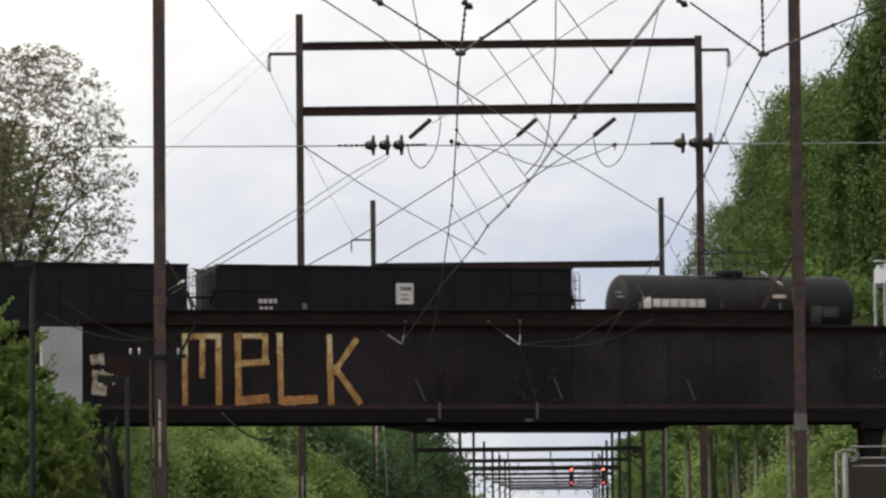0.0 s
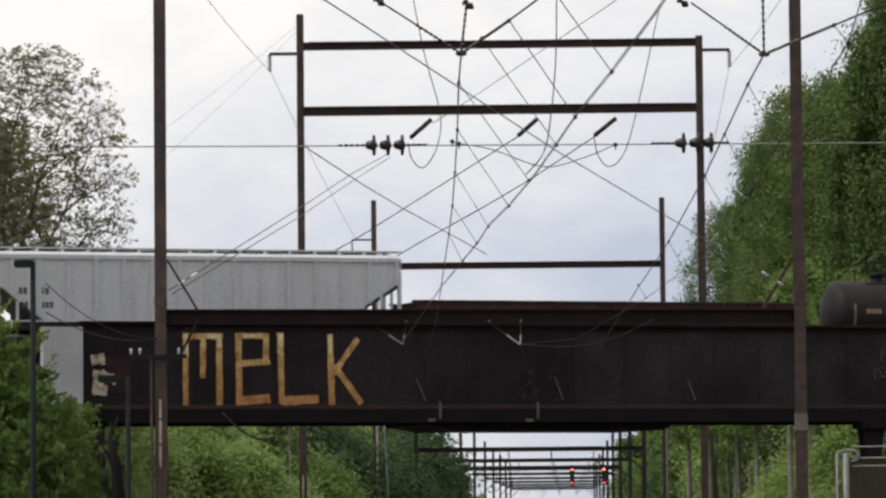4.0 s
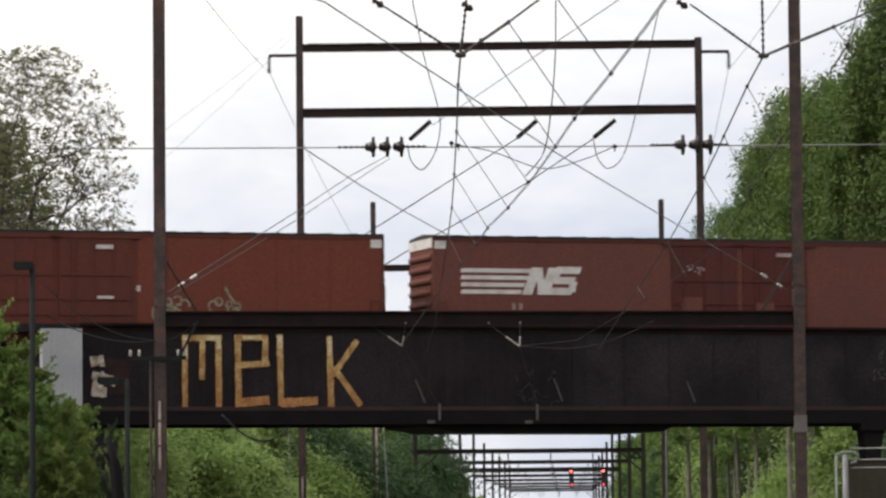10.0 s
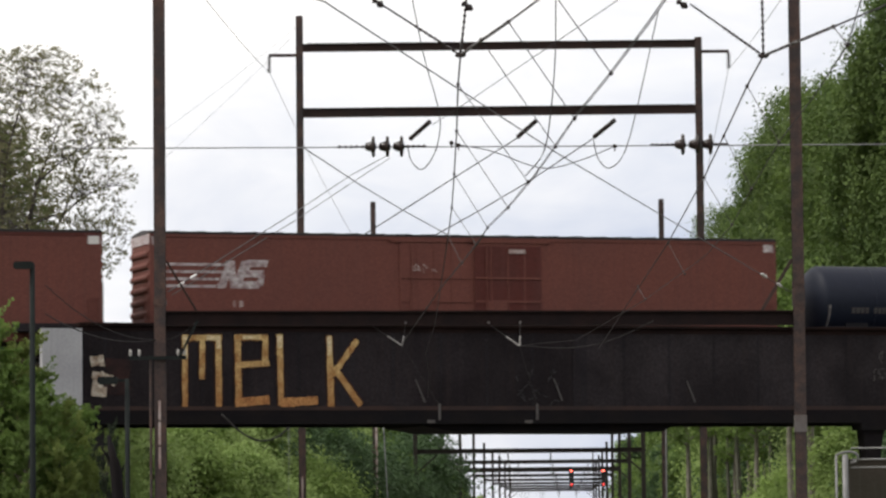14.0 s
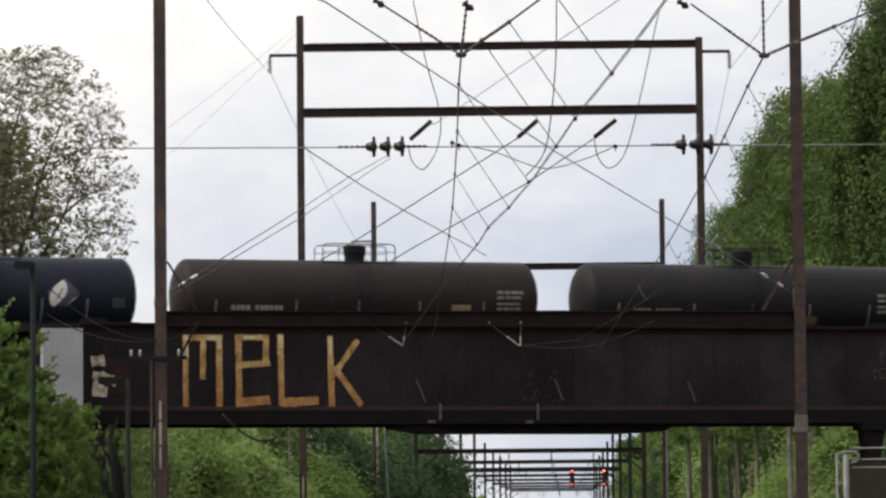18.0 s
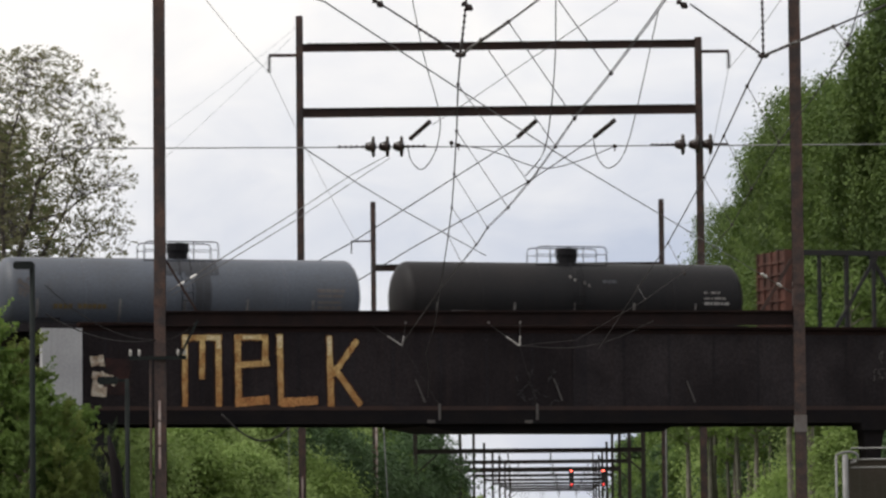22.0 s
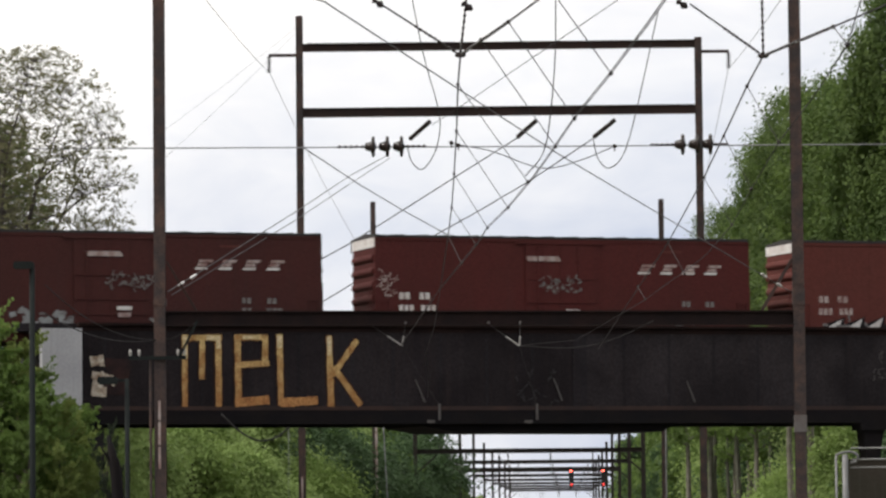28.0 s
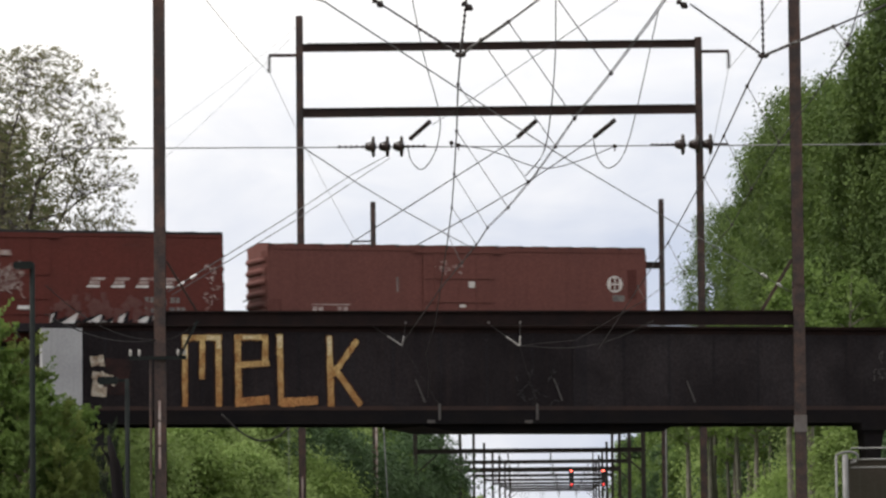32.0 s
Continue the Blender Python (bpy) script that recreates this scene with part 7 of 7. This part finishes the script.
c, h, zc = tank_car(56.02, 67.71, 3.55, 1.3, TANK_BLACK, "black tank car with long railed walkway on top", (-0.08, 0.42, 0.62), ((-4.2, -0.58, 0.82), (-0.25, 4.15, 0.82)), (-4.5, -1.85, 0.9, 3.3))
for x in (-3.45, -0.7, 3.4):
    part("hatch", Shape().spin((x, 0, 3.5), (x, 0, 3.95), [(0, 0.3), (0.2, 0.24), (0.3, 0.36), (0.42, 0.34), (0.45, 0.1)], 12), BLACK_CAR, c)
part("vent_valve", Shape().spin((0.68, 0, 3.5), (0.68, 0, 3.9), [(0, 0.10), (0.22, 0.08), (0.24, 0.15), (0.36, 0.14), (0.40, 0.04)], 10), BLACK_CAR, c)
on_tank(c, 1.3, zc, -4.9, 0.35, 1.5, 3.45, TANK_BROWNED, "dusty brown haze over half of the tank", "stain", 0.006)
on_tank(c, 1.3, zc, 4.35, 5.5, 2.62, 2.82, WHITE_PAINT, "white notice")
on_tank(c, 1.3, zc, 4.45, 5.5, 2.15, 2.55, DIM_PAINT, "dim data panel")
on_tank(c, 1.3, zc, 2.95, 3.72, 2.1, 2.32, YELLOW_BRIGHT, "yellow notice")
on_tank(c, 1.3, zc, -1.75, -1.3, 2.4, 2.75, YELLOW_DIM, "faded yellow panel")
on_tank(c, 1.3, zc, 0.0, 0.3, 3.1, 3.3, WHITE_PAINT, "white vent mark")
tank_row(c, 1.3, zc, -4.0, 2.14, 0.20, (0.15, 0.13, 0.13, 0.15, -0.1, 0.13, 0.14, 0.14, 0.13, 0.15), YELLOW_PALE)

# three long brown box cars
for start, end, mat, dmat, dz, lm, faded, seed in ((70.18, 96.73, BOX_BROWN, BOX_BROWN, 3.12, WHITE_PAINT, False, 5), (98.89, 125.61, BOX_FADED, BOX_DOOR, 2.92, WHITE_PAINT, False, 6), (127.64, 154.1, BOX_FADED, BOX_FADED, 3.05, WORN_MARK, True, 7)):
    c, h = box_car(start, end, 5.30, mat, dmat, "long high oxide-brown box car with white striped mark", ((10.2, 13.1), (13.35, 16.2)), 7, True, 12, cap_mat=WORN_MARK if faded else WHITE_PAINT)
    if seed == 5:
        mark(c, -h + 16.5, h - 0.12, 1.2, 5.0, BOX_FRESH, "brighter repainted side panel", y=SIDE - 0.006, name="side_panel")
    if faded:
        mark(c, -h + 13.36, -h + 16.19, 1.31, 4.78, BOX_DOOR, "darker red replacement door skin", y=SIDE - 0.076, name="door_skin")
    striped_logo(c, -h + (1.45 if seed == 5 else 1.1 if seed == 6 else 0.5), dz - 0.06, 1.1, lm, faded, 1.0 if not faded else 0.82)
    stencil(c, -h + 3.3, 2.25, (0.14, 0.16), 0.26, FADED_PAINT, 0.12)
    stencil(c, -h + 3.2, 1.85, (0.16,) * 6, 0.26, FADED_PAINT)
    mark(c, -h + 14.8, -h + 15.5, 4.5, 4.66, WHITE_PAINT if seed == 5 else FADED_PAINT, "white notice", y=SIDE - 0.135)
    if seed == 5:
        mark(c, -h + 14.85, -h + 15.5, 2.55, 2.66, WHITE_PAINT, "white notice", y=SIDE - 0.135)
        mark(c, -h + 16.45, -h + 16.6, 2.85, 3.08, WHITE_PAINT, "white notice")
        scrawl(c, -h + 17.5, -h + 20.6, 1.5, 2.5, 30, 0.09, TAG_PAINT, 3, "faded yellow-green graffiti", None, 6.0, 2.6)
    else:
        scrawl(c, -h + 10.7, -h + 11.7, 3.75, 4.05, 18, 0.06, FADED_PAINT, seed, "small worn white stencil", SIDE - 0.135)
        mark(c, -h + 10.6, -h + 11.5, 2.2, 2.8, BOX_FADED, "repainted patch", y=SIDE - 0.135)
        mark(c, -h + 13.9, -h + 14.7, 2.1, 2.6, BOX_FADED, "repainted patch", y=SIDE - 0.135)

# five tank cars
c, h, zc = tank_car(155.55, 167.32, 4.24, 1.5, TANK_BLUE, "blue-black tank car with a white leaf mark", (-0.4, 0.8, 0.12), (-0.9, 1.2, 0.62), (-4.8, -0.1, 2.4, 4.2))
leaf_on_tank(c, 1.5, zc, 2.70, 2.2, 3.35, 0.66, 0.15, LEAF_BLUE, "dull blue diamond behind the leaf mark", 0, 0.012)
leaf_on_tank(c, 1.5, zc, 2.51, 2.22, 3.28, 0.31, 0.40, WHITE_PAINT, "white leaf-shaped mark")
leaf_on_tank(c, 1.5, zc, 2.55, 2.45, 3.0, 0.04, 0.34, DIM_PAINT, "grey vein of the leaf mark", 0.8, 0.03)
leaf_on_tank(c, 1.5, zc, 3.07, 2.25, 2.72, 0.05, 0.55, FADED_PAINT, "pale edge of a diamond mark", 0.8, 0.03)
tank_row(c, 1.5, zc, -3.8, 2.2, 0.24, (0.15, 0.18, 0.15, 0.15, -0.15, 0.15, 0.15, 0.15, 0.15, 0.15, 0.15), HANGER_GREY)
on_tank(c, 1.5, zc, 5.2, 5.7, 2.2, 2.6, TANK_STAIN, "dim data panel")

for start, end, mat, label, stain in ((168.84, 184.06, TANK_BROWNED, "rust-hazed black tank car with a valve housing", 0), (185.80, 200.82, TANK_BLACK, "long black tank car with a valve housing", 0),
                                      (202.25, 217.10, TANK_GREY, "long blue-grey tank car stained below its valves", 1), (218.58, 233.63, TANK_BLACK, "long satin black tank car with a valve housing", 0)):
    c, h, zc = tank_car(start, end, 4.25, 1.5, mat, label, (0.0, 0.92, 0.62), (-1.5, 1.52, 0.64), [(start - end) / 2 + 0.52 + d for d in (1.45, 4.75, 7.35, 9.9, 12.6)])
    last = start > 218
    panel = DIM_PAINT if last or mat is TANK_BROWNED else BAND_GREY if mat is TANK_GREY else DIM_PAINT
    for zr, hr, widths in (((2.95, 0.09, (0.16, -0.05, 0.22, 0.14)), (2.71, 0.10, (0.24, 0.10, 0.30, 0.16)), (2.49, 0.12, (0.20, 0.12, 0.26, 0.12, 0.22))) if last else
                           ((2.86, 0.14, (0.30, 0.22, 0.30, 0.16)), (2.66, 0.12, (0.34, 0.20, 0.42)), (2.42, 0.10, (0.98,)), (2.20, 0.14, (0.22, 0.26, 0.16, 0.24)))):
        tank_row(c, 1.5, zc, h - 1.55, zr, hr, widths, STENCIL_GREY if last and zr < 2.5 else panel)
    if last:
        on_tank(c, 1.5, zc, 2.0, 2.85, 1.78, 2.05, HANGER_GREY, "dim lettered plate")
    else:
        on_tank(c, 1.5, zc, 0.9, 2.0, 1.75, 2.1, DIM_PAINT, "grey lettered plate")
    if last:
        tank_row(c, 1.5, zc, 1.6, 3.35, 0.13, (0.16, 0.12, 0.2), TANK_STAIN)
        for x, z in ((0.35, 3.42), (0.75, 3.30), (0.95, 3.18), (0.2, 3.55)):
            on_tank(c, 1.5, zc, x, x + 0.07, z, z + 0.12, DIM_PAINT, "pale splash", "stain")
    tank_row(c, 1.5, zc, -h + 2.6, 2.02 if last else 2.16, 0.19, (0.17, 0.15, 0.15, 0.17, -0.12, 0.15, 0.15, 0.15, 0.15, 0.15, 0.15), STENCIL_GREY if last or mat is TANK_BROWNED else YELLOW_DIM if mat is TANK_GREY else DIM_PAINT)
    if start < 170:
        on_tank(c, 1.5, zc, h - 3.45, h - 2.65, 2.16, 2.42, YELLOW_PALE, "pale yellow notice")
        mark(c, -h + 0.25, -h + 0.6, 2.6, 3.1, DIM_PAINT, y=-1.0)
    if stain:
        r = random.Random(77)
        for i in range(14):
            x = -0.5 + i * 0.17
            low = r.uniform(1.6, 1.9) if 7 < i < 12 else r.uniform(3.45, 3.8)
            on_tank(c, 1.5, zc, x, x + r.uniform(0.14, 0.20), low, 4.08, TANK_STAIN, "dark run of spilled tar", "stain", 0.012 + 0.002 * (i % 3))
        scrawl(c, -h + 0.75, -h + 1.3, 2.75, 3.35, 26, 0.12, FAINT_RUST, 78, "pale rust smudge", -1.50)
    if 185 < start < 186:
        on_tank(c, 1.5, zc, h - 5.0, h - 4.2, 1.72, 2.05, YELLOW_DIM, "grimy yellow notice")

centre_beam_flat(235.65, 258.95)

# red box cars with slanted white company letters
for start, end, mat, seed in ((260.2, 276.52, BOX_WINE, 21), (278.85, 294.87, BOX_RED, 22), (297.08, 313.29, BOX_BRIGHT, 23)):
    c, h = box_car(start, end, 5.28, mat, mat, "high mineral-red box car with slanted white letters", ((6.3, 9.3),), 6, True, 10, False, WORN_MARK if seed == 21 else WHITE_PAINT)
    for i in range(4):
        x = -h + (11.15 if seed < 23 else 10.75) + i * 0.98
        zb = 3.72 if seed < 23 else 2.98
        mark(c, x, x + 0.52, zb, zb + 0.10, WHITE_PAINT, "slanted white block of a company name", 0.05, name="logo_block")
        mark(c, x + 0.1, x + 0.5, zb + 0.13, zb + 0.26, FADED_PAINT, "slanted white block of a company name", 0.06, name="logo_block")
        mark(c, x + 0.16, x + 0.72, zb + 0.29, zb + 0.40, FADED_PAINT, "slanted white block of a company name", 0.06, name="logo_block")
    stencil(c, -h + 0.95, 2.62, (0.19, 0.19, -0.3, 0.18, 0.18), 0.27, WHITE_PAINT if seed == 22 else FADED_PAINT)
    stencil(c, -h + 0.95, 2.12, (0.16, 0.16, 0.16, -0.2, 0.16, 0.16, 0.16), 0.27, WHITE_PAINT if seed == 22 else FADED_PAINT)
    mark(c, -h + 6.4 + (0.45 if seed == 21 else 0), -h + 7.8 + (0.45 if seed == 21 else 0), 4.20, 4.40, FADED_PAINT, "white slanted notice", -0.1, y=SIDE - 0.135)
    mark(c, -h + 12.2, -h + 13.1, 4.6, 4.7, BOX_DOOR, "dark notice")
    stencil(c, -h + 13.1, 2.40, (0.14, 0.16, -0.55, 0.16, 0.14), 0.22, DIM_PAINT)
    stencil(c, -h + 13.1, 1.98, (0.14, 0.16, -0.50, 0.22, 0.16, 0.14), 0.24, DIM_PAINT)
    if seed == 21:
        scrawl(c, -h + 4.0, -h + 6.1, 1.40, 1.95, 26, 0.20, PALE_SPRAY, 93, "pale blue-white sprayed block along the sill", None, 1.2, 1.8)
        mark(c, -h + 8.05, -h + 8.55, 1.82, 2.0, FADED_PAINT, "white notice", y=SIDE - 0.135)
    if seed == 22:
        scrawl(c, -h + 0.1, -h + 0.8, 2.7, 3.7, 34, 0.035, FADED_PAINT, seed, "white graffiti tag")
    if seed == 23:
        scrawl(c, -h + 7.05, -h + 8.15, 2.75, 3.8, 96, 0.032, FADED_PAINT, seed, "round white graffiti", SIDE - 0.135, 6.0, 0.8)
        # sharp-toothed white lettering with black shadows along the sill
        xs = [-h + 1.0 + i * 0.92 for i in range(6)] + [h - 7.7 + i * 0.95 for i in range(6)]
        for i, x in enumerate(xs):
            k = 0.85 + 0.3 * ((i * 7) % 5) / 5
            part("graffiti_shadow", Shape().prism([(x - 0.12, 1.20), (x + 1.02, 1.20), (x + 1.10, 1.72 + 0.34 * k), (x + 0.18, 1.72)], SIDE - 0.022, SIDE - 0.012), BLACK_CAR, c, "black shadow of sprayed lettering")
            part("graffiti_tooth", Shape().prism([(x - 0.02, 1.26), (x + 0.70, 1.28), (x + 0.98, 1.64 + 0.34 * k), (x + 0.30, 1.60)], SIDE - 0.030, SIDE - 0.023), WHITE_PAINT, c, "white sprayed tooth-shaped letter")
        scrawl(c, h - 7.9, h - 2.6, 1.95, 2.45, 46, 0.22, SPRAY_HAZE, 91, "grey spray cloud above the sprayed teeth", None, 0.8, 2.6)
        scrawl(c, h - 0.7, h - 0.25, 2.2, 3.9, 30, 0.05, FADED_PAINT, seed + 9, "white graffiti tag")
    else:
        x = 0.8 if seed == 21 else 0.0
        scrawl(c, -h + 6.9 + x, -h + 8.7 + x, 2.95, 3.5, 60, 0.04, DIM_PAINT, seed, "dim grey graffiti", SIDE - 0.135)
    # pale dust and spray along the sill
    scrawl(c, -h + 1, h - 1, 1.1, 1.9, 60, 0.10, DIM_PAINT, seed + 40, "pale sprayed graffiti along the sill")
    mark(c, -h + 8.0, -h + 8.6, 2.1, 2.25, WHITE_PAINT, "white notice", y=SIDE - 0.135)

c, h = box_car(315.22, 331.13, 4.87, BOX_ORANGE, BOX_ORANGE, "older lower red box car with a round white emblem", ((6.4, 9.4),), 7, False, 14)
disc = Shape().spin((h - 1.3, SIDE - 0.014, 3.3), (h - 1.3, SIDE - 0.002, 3.3), [(0, 0.34), (0.012, 0.34)], 24)
part("emblem", disc, WHITE_PAINT, c, "round white emblem")
for dx in (-0.1, 0.1):
    for z0, z1 in ((3.06, 3.27), (3.33, 3.54)):
        mark(c, h - 1.3 + dx - 0.07, h - 1.3 + dx + 0.07, z0, z1, BOX_DOOR, y=SIDE - 0.022)
scrawl(c, -h + 6.9, -h + 8.0, 3.7, 4.1, 22, 0.06, FADED_PAINT, 61, "small worn white stencil", SIDE - 0.135)
mark(c, -h + 8.3, -h + 8.55, 3.1, 3.35, WHITE_PAINT, "white notice", y=SIDE - 0.135)
mark(c, -h + 7.9, -h + 8.15, 2.3, 2.42, WHITE_PAINT, "white notice", y=SIDE - 0.135)
mark(c, -h + 1.75, -h + 3.35, 2.36, 2.41, FADED_PAINT, "pale painted line")
stencil(c, -h + 1.8, 2.08, (0.18, 0.18, -0.5, 0.16, 0.18), 0.22, FADED_PAINT)
mark(c, h - 1.4, h - 0.9, 2.6, 2.85, DIM_PAINT, "dim data panel")
mark(c, -h + 5.3, -h + 5.36, 2.9, 3.5, DIM_PAINT, "pale scrape", name="scrape")
mark(c, -h + 4.2, -h + 4.24, 2.6, 3.1, BOX_FADED, "pale scrape", name="scrape")
mark(c, h - 0.75, h - 0.35, 2.7, 3.9, BOX_DOOR, "dark oily streak", name="stain")


# ---------------------------------------------------------------- what moves
def travelled(t):
    """Metres that the train has gone since the clip's start; it gains a little speed."""
    return 9.68802 * t + 0.0676516 * t ** 2 / 2 - 0.00342362 * t ** 3 / 3 + 5.80712e-05 * t ** 4 / 4


def motions():
    a = radians(TURN)
    for c, s0 in CARS:
        rows = []
        for k in range(17):
            t = 2.0 * k
            s = s0 - travelled(t)
            rows.append((t, pose(s * math.cos(a) - 1.6 * math.sin(a), 156 + s * math.sin(a) + 1.6 * math.cos(a), RAIL_TOP, 0, 0, TURN)))
        walk(c, rows)


motions()
